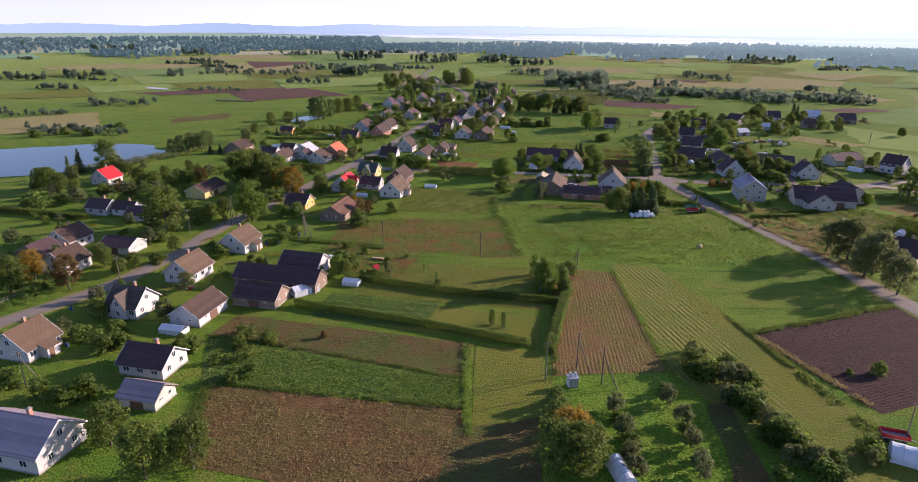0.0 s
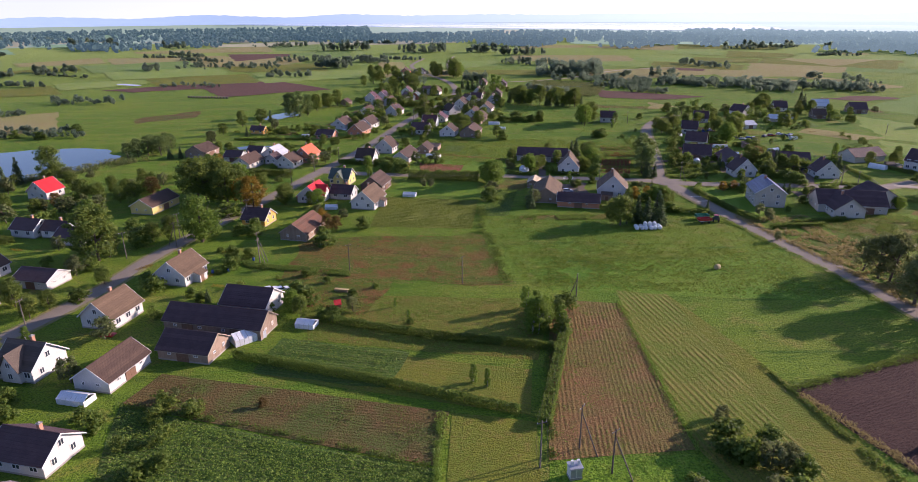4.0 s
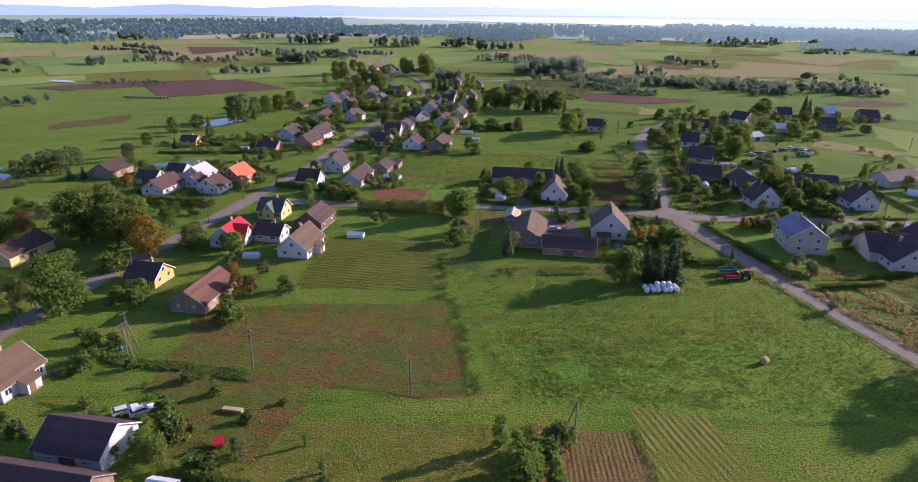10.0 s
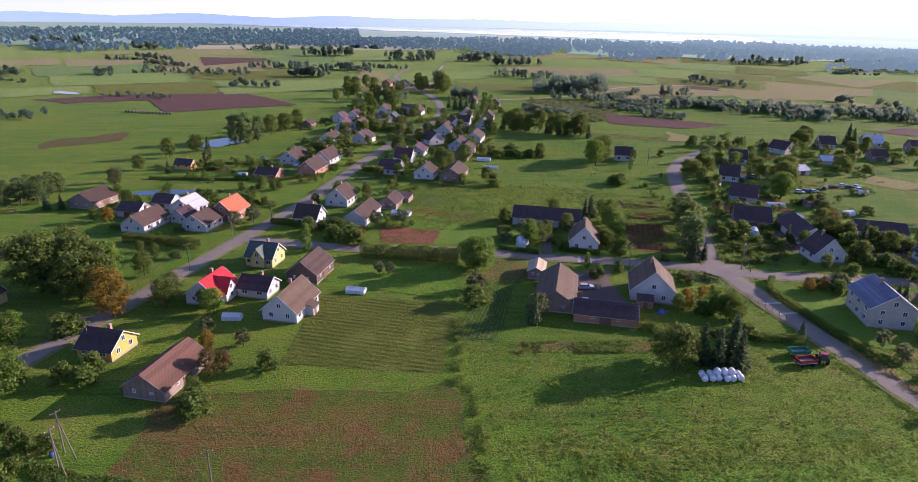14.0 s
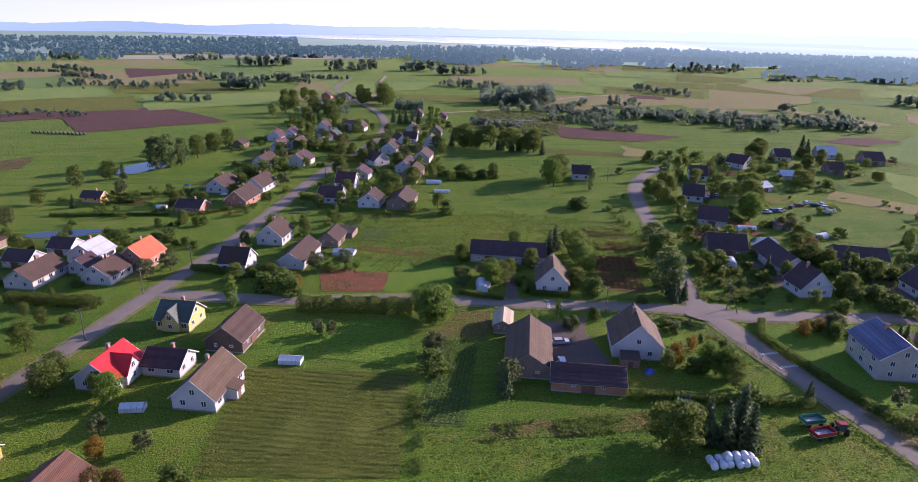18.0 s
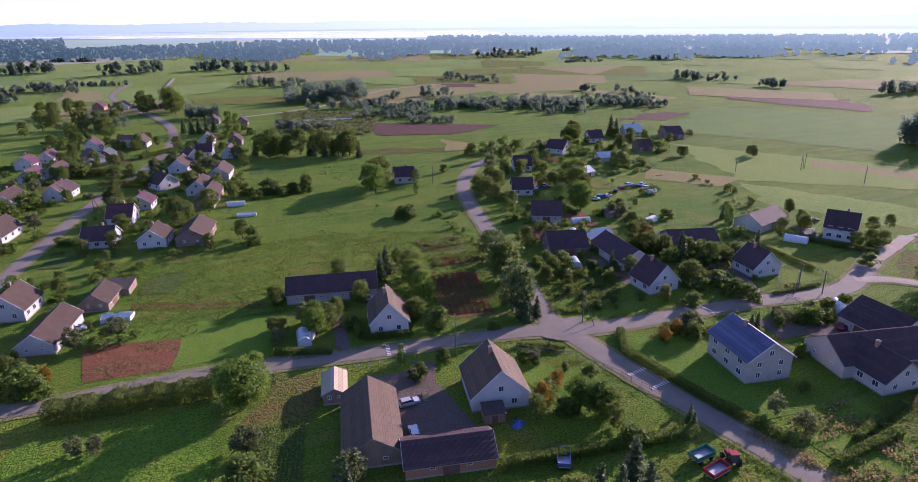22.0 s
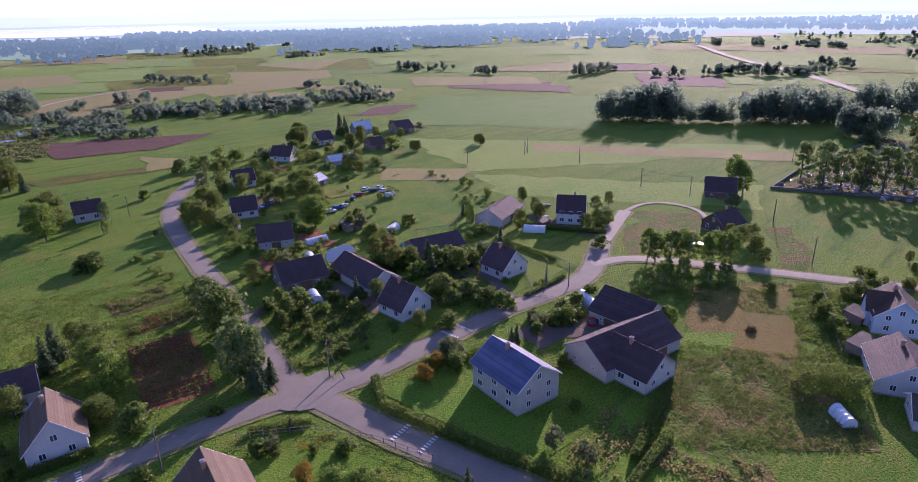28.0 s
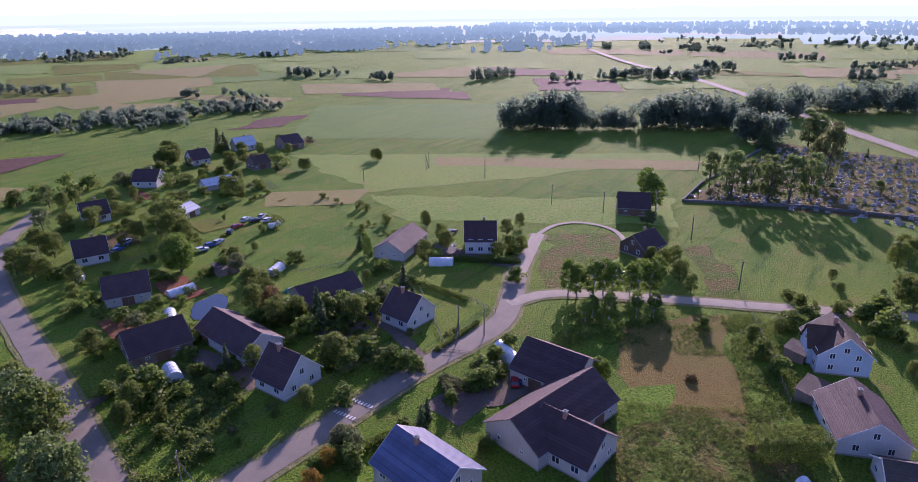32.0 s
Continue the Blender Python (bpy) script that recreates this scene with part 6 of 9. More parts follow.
for cx, cy, turn in ((53, 291.8, 79), (56.3, 291.2, 79), (98.6, 261, 8), (99.6, 255, 8), (129.5, 278.2, 92), (134, 277.8, 92)):
    ob = thing("rumble_marking", cx, cy, turn, "worn white painted bars across the road", "road marking", "", 0.3, "structure")
    bar = Geo().box(-0.19, -0.45, 0, 0.19, 0.45, 0.02).mesh("bar", PAINT)
    for k in range(7):
        child("bar", bar, ob).matrix_basis = pose(-2.25 + 0.75 * k, 0, 0)

# ---- water ----
pond(-225, 318, 68, 40, 20, 0.12, "broad calm pond with reedy banks", 1)
pond(-116, 470, 9, 17, -20, 0.3, "small bright pond behind trees", 2)
pond(-105, 363, 13, 4.2, 10, 0.12, "long narrow fish pond", 3)
pond(144, 338, 7, 4.6, 40, 0.12, "small garden pond reflecting sky", 4)
pond(110.9, 635.7, 5, 22, 75, 0.9, "bright marsh pool among sedge", 5)
pond(137.4, 656.5, 5, 14, -30, 0.9, "bright marsh pool among sedge", 6)
pond(-330, 690, 5, 20, 60, 0.5, "small pond in the meadow", 7)

# ---- bush rows between far fields ----
r_row = np.random.default_rng(53)
for k in range(46):
    az, dist = float(r_row.uniform(-55, 100)), float(r_row.uniform(560, 1480))
    long, turn = float(r_row.uniform(25, 120)), radians(float(r_row.normal(-12, 25)))
    x, y = polar(az, dist)
    c, s = math.cos(turn), math.sin(turn)
    w = float(r_row.uniform(4, 22))
    tall = float(r_row.uniform(4, 11))
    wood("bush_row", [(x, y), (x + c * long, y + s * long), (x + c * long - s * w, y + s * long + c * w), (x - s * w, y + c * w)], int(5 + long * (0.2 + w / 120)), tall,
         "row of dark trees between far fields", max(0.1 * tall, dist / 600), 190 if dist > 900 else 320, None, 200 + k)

# ---- houses and farm buildings ----
house(-73.3, 87.7, -13, 15.0, 10, 3.4, 7, "metal", "white", courses=True)
house(-94.9, 120.8, 77, 8.6, 9.5, 3, 6.6, "tile", "white", porch=-1, courses=True)
house(-81.7, 141.2, -13, 8.5, 8.5, 3.2, 6.8, "slate", "white", cross=-1, courses=True)
house(-76.8, 163.4, 77, 10.0, 8.5, 3.2, 6.8, "tile", "white", courses=True)
house(-70.2, 187.5, 77, 9.9, 9, 3.2, 6.8, "tile", "white", porch=-1, courses=True)
barn(-45.1, 168.4, -13, 11.9, 9, 3, 6, "dark", "white", courses=True)
barn(-49.5, 158.6, -13, 24.2, 7.5, 2.8, 5.5, "dark", "wood", planks=True, courses=True)
barn(-51.4, 147.6, -13, 11.8, 8, 2.5, 5.2, "dark", "wood", courses=True)
barn(-64.2, 138.8, 77, 11.6, 8, 2.6, 5.4, "brown", "white", courses=True)
house(-64.0, 114.2, -13, 10.3, 8, 2.8, 5.6, "dark", "white", courses=True)
barn(-59.7, 102.3, -13, 8.0, 6, 2.2, 4.2, "metal", "pale", courses=True)
house(-158.1, 271.0, 77, 8.6, 9, 3.2, 7, "red", "white")
house(-135.2, 225.4, -13, 9.0, 7, 3, 5.5, "dark", "white")
house(-125.2, 224.2, -13, 8.5, 6, 2.8, 5, "dark", "white")
house(-116.3, 217.6, -13, 9.0, 7, 2.8, 5, "dark", "white")
house(-126.2, 189.4, 77, 9.6, 9, 3.2, 6.5, "brown", "white")
house(-115.2, 169.2, 77, 8.9, 9, 3.2, 6.5, "brown", "white")
barn(-128.3, 177.4, 77, 8.2, 10, 2.8, 5.5, "dark", "wood")
barn(-106.8, 185.1, -13, 10.8, 8, 2.6, 4.5, "dark", "white")
barn(-106.7, 253.3, 77, 15.3, 9, 3, 5.6, "brown", "yellow")
house(-62.8, 235.1, -13, 8.5, 8, 2.6, 5.4, "dark", "ochre", courses=True)
barn(-45.0, 223.8, 77, 14.7, 9, 2.6, 5.6, "rusty", "wood", planks=True, courses=True)
house(-49.5, 262.9, 77, 10.1, 9, 3, 6.6, "red", "white", cross=-1, courses=True)
house(-27.4, 255.4, 77, 12.6, 9, 3, 7, "tile", "white", porch=-1, courses=True)
house(-38.5, 266.0, -13, 8.5, 7, 2.6, 5, "dark", "white", courses=True)
house(-42.6, 287.8, -13, 8.5, 8, 3.2, 6.4, "green", "yellow", cross=-1)
barn(-27.2, 278.2, 77, 11.9, 9, 3, 6.5, "brown", "dark_wood", courses=True)
house(-36.9, 325.2, -13, 8.5, 8, 3.4, 7, "brown", "white", cross=1)
house(-29.8, 350.8, 77, 10.4, 9, 3.4, 7.4, "brown", "white")
barn(-18.9, 331.3, 77, 17.1, 8, 2.8, 5.6, "brown", "white")
barn(-9.9, 348.2, 77, 9.9, 7, 2.4, 5, "brown", "wood")
house(-67.1, 331.0, 77, 10.9, 9, 3.6, 7.5, "orange", "brick")
house(-84.1, 336.1, 77, 9.1, 10, 3.2, 6.5, "zinc", "white")
house(-73.0, 319.9, 77, 10.5, 9, 3, 6, "brown", "white")
house(-82.1, 326.5, 77, 6.5, 6, 2.6, 5, "dark", "white")
house(-92.4, 319.6, 77, 13.5, 9, 3, 6, "brown", "pale")
barn(-124.0, 345.8, 77, 12.6, 11, 2.8, 6, "brown", "wood")
barn(-95.3, 343.8, -13, 8.0, 7, 2.6, 5, "dark", "white")
barn(-102.6, 332.8, -13, 8.9, 7, 2.6, 5, "dark", "white")
house(-112.3, 405.6, -13, 8.5, 5, 2.6, 4.6, "dark", "ochre", far=True)
house(-68.2, 388.8, -13, 10.1, 8, 2.8, 5, "dark", "brick")
house(-51.0, 400.4, 77, 14.8, 9, 3.2, 7, "brown", "brick")
house(-48.3, 423.0, 77, 15.0, 9, 3.2, 7, "brown", "white")
house(-64.8, 423.5, 77, 13.8, 9, 3, 6.5, "brown", "white")
house(-9.4, 426.3, -13, 8.7, 9, 3.2, 7, "maroon", "white")
house(-14.4, 401.4, -13, 9.8, 9, 3.2, 6.5, "dark", "white")
barn(15.5, 394.8, 77, 17.0, 10, 3, 6, "brown", "wood")
house(2.5, 394.5, 77, 10.0, 9, 3.2, 6.5, "brown", "white")
house(3.9, 475.5, -59, 10.0, 9.5, 3.2, 7, "brown", "white", far=True)
house(19.2, 460.3, 77, 15.0, 9, 3.2, 6.5, "brown", "white")
barn(21.7, 442.8, 77, 24.8, 8, 3, 6, "brown", "wood")
house(11.7, 508.8, 77, 15.0, 9, 3.2, 7, "brown", "white", far=True)
house(16.8, 529.6, -65, 8.5, 9, 3.4, 7, "brown", "white", far=True)
house(24.2, 540.1, -13, 8.5, 8, 3.4, 7, "dark", "white", far=True)
house(27.0, 576.5, 77, 8.5, 8, 3.4, 7, "slate", "white", far=True)
house(42.8, 568.7, 77, 8.5, 8, 3.2, 6.5, "brown", "wood", far=True)
house(37.0, 530.7, 77, 8.5, 8, 3, 7, "slate", "white", far=True)
house(29.4, 484.9, 77, 15.0, 9, 3.2, 6.5, "brown", "white", far=True)
house(-9.5, 587.8, 77, 10.4, 8, 3.2, 7, "brown", "white", far=True)
house(-15.9, 589.7, -13, 8.5, 8, 5.5, 7, "dark", "pale", far=True)
house(-34.9, 587.8, 77, 8.5, 8, 3.2, 7, "maroon", "white", far=True)
house(-25.2, 555.1, 77, 8.5, 8, 3, 6, "green", "brick", far=True)
house(-31.8, 551.0, -61, 10.5, 8, 3.2, 6.5, "maroon", "white", far=True)
house(-43.9, 522.9, 77, 12.3, 8, 3.2, 6.5, "brown", "white", far=True)
house(-53.5, 561.6, 77, 10.1, 8, 3.2, 6.5, "maroon", "white", far=True)
house(-35.6, 478.5, 77, 9.0, 9, 3.2, 6.5, "dark", "white", far=True)
house(-49.5, 782.2, 77, 9.8, 9, 3.4, 7, "brown", "brick", far=True)
house(-30.8, 775.5, 77, 8.5, 9, 3.4, 7, "slate", "white", far=True)
house(-3.6, 444.1, 77, 8.5, 9, 3, 6, "maroon", "white")
house(35.1, 660.9, 77, 8.5, 8, 3, 6, "dark", "wood", far=True)
house(53.6, 644.5, 77, 8.5, 8, 3, 6, "dark", "wood", far=True)
house(-55.5, 475.5, 77, 13.6, 8, 3, 6, "brown", "white", far=True)
house(-37.5, 474.1, 77, 8.5, 8, 3.4, 7, "brown", "white", far=True)
house(-61.2, 548.7, 77, 8.5, 9, 3.4, 7, "maroon", "white", far=True)
house(-53.3, 514.7, 77, 12.0, 8, 3.4, 7, "maroon", "white", far=True)
barn(-79.0, 526.4, 77, 8.0, 7, 2.6, 5, "brown", "wood")
house(106.1, 437.4, -13, 9.0, 8, 3.6, 7, "dark", "white")
house(166.2, 434.1, -19, 8.5, 9, 3.2, 7, "dark", "white")
house(145.2, 396.2, -23, 8.5, 9, 3.2, 7, "dark", "white")
barn(136.1, 360.9, -29, 10.5, 9, 3, 7, "dark", "pale")
barn(124.8, 330.5, -17, 12.4, 12, 2.8, 6.5, "dark", "wood")
house(203.8, 461.2, -59, 10.5, 9, 3.2, 7, "dark", "white", far=True)
house(239.4, 478.2, -13, 8.5, 9, 3.2, 7, "dark", "white", far=True)
house(272.0, 484.9, -13, 10.5, 9, 3, 7, "zinc", "white", far=True)
barn(288.8, 467.9, -13, 10.7, 12, 3, 7, "dark", "wood")
barn(217.6, 432.9, -13, 13.9, 7, 2.4, 4.5, "zinc", "pale")
barn(249.3, 445.8, -13, 8.0, 9, 3, 6, "brown", "wood")
barn(185.6, 410.3, 15, 8.0, 8, 2.6, 4.5, "zinc", "pale")
barn(136.5, 316.8, 83, 19.2, 10, 2.8, 6, "dark", "white")
house(131.4, 295.1, 89, 8.5, 9.5, 3.2, 8, "dark", "white", courses=True)
house(165.7, 291.2, 84, 8.5, 9.5, 3.2, 7.6, "dark", "white")
barn(164.1, 317.1, -19, 15.7, 10, 2.8, 5.4, "dark", "pale")
barn(201.2, 321.6, 13, 17.3, 10, 3, 6, "dark", "pale")
house(215.1, 301.2, -58, 9.2, 10, 4.5, 9, "dark", "white")
barn(276.4, 273.5, -67, 10.8, 12, 3, 7, "dark", "dark_wood")
house(238.7, 257.9, -19, 9.7, 9, 3, 6.5, "dark", "dark_wood")
house(122.2, 253.8, 79, 13.2, 10.5, 5.4, 9, "blue", "stone", courses=True)
barn(162.1, 250.8, 85, 13.4, 13, 3, 7, "dark", "pale", courses=True)
barn(147.9, 244.7, -14, 22.2, 12, 3.2, 7, "dark", "pale", courses=True)
house(142.8, 238.8, 82, 11.2, 10, 3.2, 7, "dark", "pale", courses=True)
house(198.7, 204.3, 21, 11.0, 10, 4.5, 8.5, "brown", "skyblue", cross=1)
house(174.2, 198.8, 20, 13.1, 11, 3.2, 7, "dark", "white", courses=True)
house(162.6, 191.4, -73, 8.5, 8, 2.6, 5, "slate", "white", courses=True)
house(67.6, 267.0, 77, 11.7, 11.2, 3.5, 8.8, "tile", "white", courses=True)
barn(41.4, 264.7, 77, 18.9, 10, 2.8, 6, "tile", "wood", courses=True)
barn(38.2, 280.2, 77, 8.0, 4.5, 2.4, 3.6, "pale", "wood", courses=True)
barn(51.5, 252.5, -13, 15.3, 8, 2.4, 4.6, "dark", "brick", courses=True)
house(57.1, 304.7, 77, 10.9, 9, 3.4, 8.2, "tile", "white", courses=True)
barn(48.4, 328.1, -13, 23.8, 9.5, 3, 6, "dark", "pale")
house(138.6, 180.8, -47, 8.9, 10, 3.2, 7, "dark", "white", courses=True)

# ---- trees and shrubs ----
tree("d", -49.7, 80.6, 10)
tree("d", -43.2, 83.1, 9)
tree("d", -59.7, 88.9, 8)
tree("a", 40.4, 102.2, 4)
tree("a", 41.0, 95.7, 4)
tree("a", 40.3, 89.1, 4)
tree("a", 39.1, 81.8, 4.5)
tree("a", 29.5, 99.2, 4)
tree("a", 29.4, 92.2, 4)
tree("a", 28.7, 85.2, 4)
tree("a", 28.7, 81.7, 4)
tree("y", 19.3, 87.4, 8.5)
tree("d", 22.5, 84.2, 7.5)
tree("d", 16.2, 83.7, 8.5)
tree("d", 19.6, 82.0, 9)
tree("d", 17.6, 93.0, 6)
tree("b", 18.4, 97.5, 4.5)
tree("b", 18.8, 101.8, 3.6)
tree("b", 50.5, 116.3, 4.5)
tree("b", 50.8, 110.6, 4)
tree("a", 54.6, 109.5, 4.5)
tree("a", 57.8, 108.5, 4)
tree("b", 54.5, 102.3, 4)
tree("b", 56.5, 100.4, 4)
tree("a", 52.1, 103.3, 3.5)
tree("a", 56.5, 93.3, 4)
tree("b", 56.9, 90.1, 4.5)
tree("a", 55.3, 84.7, 4)
tree("a", 58.8, 84.1, 4)
tree("b", 62.6, 85.5, 3)
tree("b", 70.3, 88.6, 3)
tree("b", 70.0, 85.6, 3)
tree("a", 52.1, 122.6, 2.5)
tree("t", 22.0, 156.0, 8)
tree("t", 23.6, 154.1, 9)
tree("t", 26.3, 158.1, 7)
tree("t", 21.9, 166.5, 6)
tree("b", 28.5, 162.2, 5)
tree("b", 28.9, 154.2, 4)
tree("b", 31.7, 166.6, 5)
tree("w", -20.1, 165.8, 4)
tree("t", 8.1, 134.8, 4)
tree("t", 10.8, 133.3, 4)
tree("t", -6.4, 161.7, 2.5)
tree("t", -10.1, 168.2, 2.5)
tree("d", -119.9, 151.8, 10)
tree("y", -118.8, 159.8, 9)
tree("r", -105.5, 154.0, 10)
tree("b", -80.8, 123.6, 3.5)
tree("t", -90.3, 152.3, 4)
tree("b", -89.1, 106.8, 4)
tree("b", -80.7, 102.8, 4)
tree("b", -75.1, 100.9, 4.5)
tree("b", -71.7, 102.9, 4.5)
tree("a", -92.0, 129.0, 4)
tree("b", -86.3, 126.2, 4.5)
tree("b", -78.1, 121.0, 4.5)
tree("b", -75.6, 123.6, 4)
tree("b", -79.8, 129.1, 3.5)
tree("b", -62.4, 123.8, 3)
tree("b", -58.7, 121.2, 3.5)
tree("b", -45.6, 109.4, 3)
tree("b", -42.8, 111.7, 3)
tree("d", -100.3, 201.0, 16)
tree("d", -98.7, 204.2, 10)
tree("d", -107.2, 206.0, 8)
tree("g", -75.5, 216.2, 15)
tree("d", -95.5, 265.3, 15.6)
tree("d", -92.3, 276.1, 14.4)
tree("d", -82.5, 260.6, 13.2)
tree("d", -73.6, 255.9, 10)
tree("d", -73.7, 276.6, 7)
tree("d", -171.7, 297.8, 14.4)
tree("c", -184.3, 261.0, 8.4)
tree("d", -178.7, 258.2, 9.6)
tree("d", -176.2, 258.2, 9.6)
tree("c", -180.0, 279.4, 10.8)
tree("c", -182.0, 291.2, 12)
tree("d", -168.4, 253.6, 8.4)
tree("d", -159.6, 249.1, 7.2)
tree("d", -140.1, 264.2, 8.4)
tree("d", -133.7, 264.4, 7.2)
tree("d", -133.4, 275.0, 7.2)
tree("r", -143.9, 254.2, 6)
tree("r", -146.3, 249.4, 5)
tree("r", -116.7, 273.3, 7)
tree("d", -119.7, 264.7, 7.2)
tree("b", -94.5, 214.4, 6)
tree("d", -91.7, 218.0, 6)
tree("d", -87.6, 221.7, 7)
tree("b", -101.1, 225.2, 5)
tree("d", -89.8, 183.9, 5)
tree("d", -97.4, 164.5, 5)
tree("d", -105.2, 171.1, 6)
tree("d", -95.4, 169.0, 5)
tree("b", -90.7, 173.8, 4)
tree("b", -74.1, 179.0, 5)
tree("b", -77.9, 184.1, 4)
tree("c", -57.5, 172.0, 4)
tree("b", -58.9, 192.8, 4)
tree("b", -40.4, 165.4, 3)
tree("g", -34.5, 165.5, 6)
tree("b", -32.7, 170.1, 5)
tree("b", -61.3, 201.8, 4)
tree("b", -56.3, 201.9, 3)
tree("p", -155.2, 342.1, 9)
tree("p", -151.7, 345.5, 10)
tree("p", -145.2, 345.8, 9)
tree("p", -158.6, 338.7, 8)
tree("b", -227.5, 415.4, 6)
tree("b", -253.0, 396.0, 5)
tree("b", -264.5, 384.8, 5)
tree("b", -235.9, 392.3, 5)
tree("g", -75.6, 217.5, 9)
tree("g", -85.0, 237.4, 8)
tree("d", -92.0, 264.1, 13.2)
tree("d", -87.1, 268.1, 14.4)
tree("d", -79.5, 264.1, 13.2)
tree("y", -69.6, 251.3, 12)
tree("g", -79.9, 268.1, 13.2)
tree("d", -59.2, 256.6, 8)
tree("d", -59.9, 262.2, 7)
tree("g", -45.9, 253.1, 7)
tree("d", -49.4, 256.6, 5)
tree("b", -75.3, 241.7, 6)
tree("b", -65.9, 223.1, 4)
tree("b", -61.0, 221.9, 5)
tree("b", -61.6, 226.7, 4)
tree("g", -73.1, 222.0, 5)
tree("b", -35.1, 212.0, 5)
tree("r", -37.3, 225.3, 6)
tree("r", -34.6, 226.5, 5)
tree("a", -33.9, 237.2, 4)
tree("a", -44.0, 243.2, 4)
tree("b", -26.0, 227.7, 4)
tree("p", -159.7, 349.9, 8)
tree("p", -151.9, 350.1, 9)
tree("p", -146.1, 351.9, 9)
tree("d", -131.3, 379.0, 6)
tree("d", -132.5, 401.6, 7)
tree("d", -129.4, 428.2, 10)
tree("d", -121.6, 443.5, 9)
tree("c", -116.5, 446.9, 8)
tree("p", -109.2, 469.2, 16)
tree("p", -102.5, 469.5, 17)
tree("p", -98.4, 478.9, 14)
tree("d", -95.5, 494.8, 12)
tree("d", -90.1, 509.9, 11)
tree("d", -85.1, 521.5, 12)
tree("t", -32.3, 297.0, 9)
tree("b", -25.7, 308.7, 6)
tree("b", -20.2, 305.7, 6)
tree("b", -16.9, 302.8, 5)
tree("b", -31.4, 318.2, 4)
tree("g", 20.4, 281.9, 11)
tree("g", 23.4, 286.9, 9)
tree("b", 18.6, 260.4, 6)
tree("a", 19.8, 268.4, 5)
tree("d", 33.3, 326.1, 6)
tree("g", 39.6, 306.4, 7)
tree("d", 43.1, 309.5, 6)
tree("d", 31.8, 309.4, 5)
tree("c", 66.3, 336.3, 9)
tree("d", 71.8, 330.3, 8)
tree("g", 69.7, 313.0, 9)
tree("d", 64.3, 303.7, 6)
tree("b", 67.8, 297.9, 5)
tree("c", 33.2, 249.6, 9)
tree("a", 34.5, 253.0, 6)
tree("p", 88.6, 298.1, 14)
tree("p", 89.5, 295.3, 13)
tree("c", 89.5, 292.6, 9)
tree("p", 96.2, 316.6, 12)
tree("c", 92.4, 292.6, 6)
tree("d", 61.1, 228.5, 10)
tree("d", 63.6, 229.8, 8.75)
tree("c", 67.5, 231.2, 10)
tree("c", 70.4, 229.8, 10)
tree("c", 74.9, 232.5, 11.25)
tree("c", 74.6, 228.5, 10)
tree("d", 59.1, 232.6, 7.5)
tree("c", 95.6, 241.3, 4)
tree("g", 81.1, 256.7, 6)
tree("d", 82.8, 253.0, 6)
tree("d", 82.9, 247.8, 5)
tree("b", 76.0, 260.5, 4)
tree("b", 77.2, 254.8, 4)
tree("b", 83.0, 242.9, 4)
tree("b", 89.2, 264.5, 3)
tree("d", 93.7, 433.7, 13)
tree("d", 91.8, 439.7, 11)
tree("p", 109.2, 429.9, 7)
tree("b", 90.0, 382.9, 5)
tree("b", 86.4, 385.0, 4)
tree("b", 32.7, 378.1, 4)
tree("d", 56.5, 518.0, 9)
tree("d", 64.3, 518.5, 9)
tree("c", 79.1, 512.6, 9)
tree("c", 84.2, 508.5, 10)
tree("d", 91.9, 508.9, 9)
tree("d", 99.7, 509.3, 9)
tree("d", 59.2, 525.1, 10)
tree("b", 45.4, 442.5, 4)
tree("b", 40.2, 437.7, 4)
tree("b", 51.4, 438.1, 4)
tree("b", 61.7, 443.1, 5)
tree("b", 57.8, 438.3, 3)
tree("d", 6.2, 734.6, 20)
tree("d", 9.1, 724.9, 17)
tree("d", -14.0, 732.5, 16)
tree("c", 19.0, 618.8, 11)
tree("c", 23.8, 619.2, 12)
tree("c", 28.3, 612.7, 12)
tree("c", 33.4, 619.9, 12)
tree("c", 14.3, 625.4, 11)
tree("t", 42.6, 613.8, 14)
tree("t", 46.9, 607.5, 13)
tree("d", -67.5, 680.7, 12)
tree("d", -75.3, 680.0, 14)
tree("d", -50.5, 623.8, 12)
tree("d", -49.6, 661.5, 14)
tree("d", -31.5, 625.3, 13)
tree("p", -39.5, 662.4, 14)
tree("d", -82.3, 658.6, 10)
tree("g", 19.7, 285.0, 8)
tree("g", 21.1, 282.4, 9)
tree("g", 17.9, 288.8, 7)
tree("a", 30.3, 312.0, 4)
tree("a", 30.8, 306.0, 4)
tree("d", 33.0, 328.5, 5)
tree("g", 40.0, 310.2, 7)
tree("a", 37.9, 314.3, 5)
tree("t", 48.0, 300.5, 4)
tree("c", 63.1, 331.4, 9)
tree("g", 69.9, 323.8, 8)
tree("d", 70.1, 319.7, 8)
tree("d", 63.5, 305.1, 5)
tree("d", 66.5, 297.3, 4)
tree("d", 71.2, 341.1, 5)
tree("p", 94.6, 320.1, 14)
tree("d", 96.8, 328.3, 11)
tree("d", 95.1, 315.5, 12)
tree("c", 90.6, 302.0, 9)
tree("c", 88.9, 294.3, 7)
tree("c", 88.7, 291.1, 6)
tree("b", 79.4, 291.1, 2.5)
tree("t", 53.9, 284.7, 5)
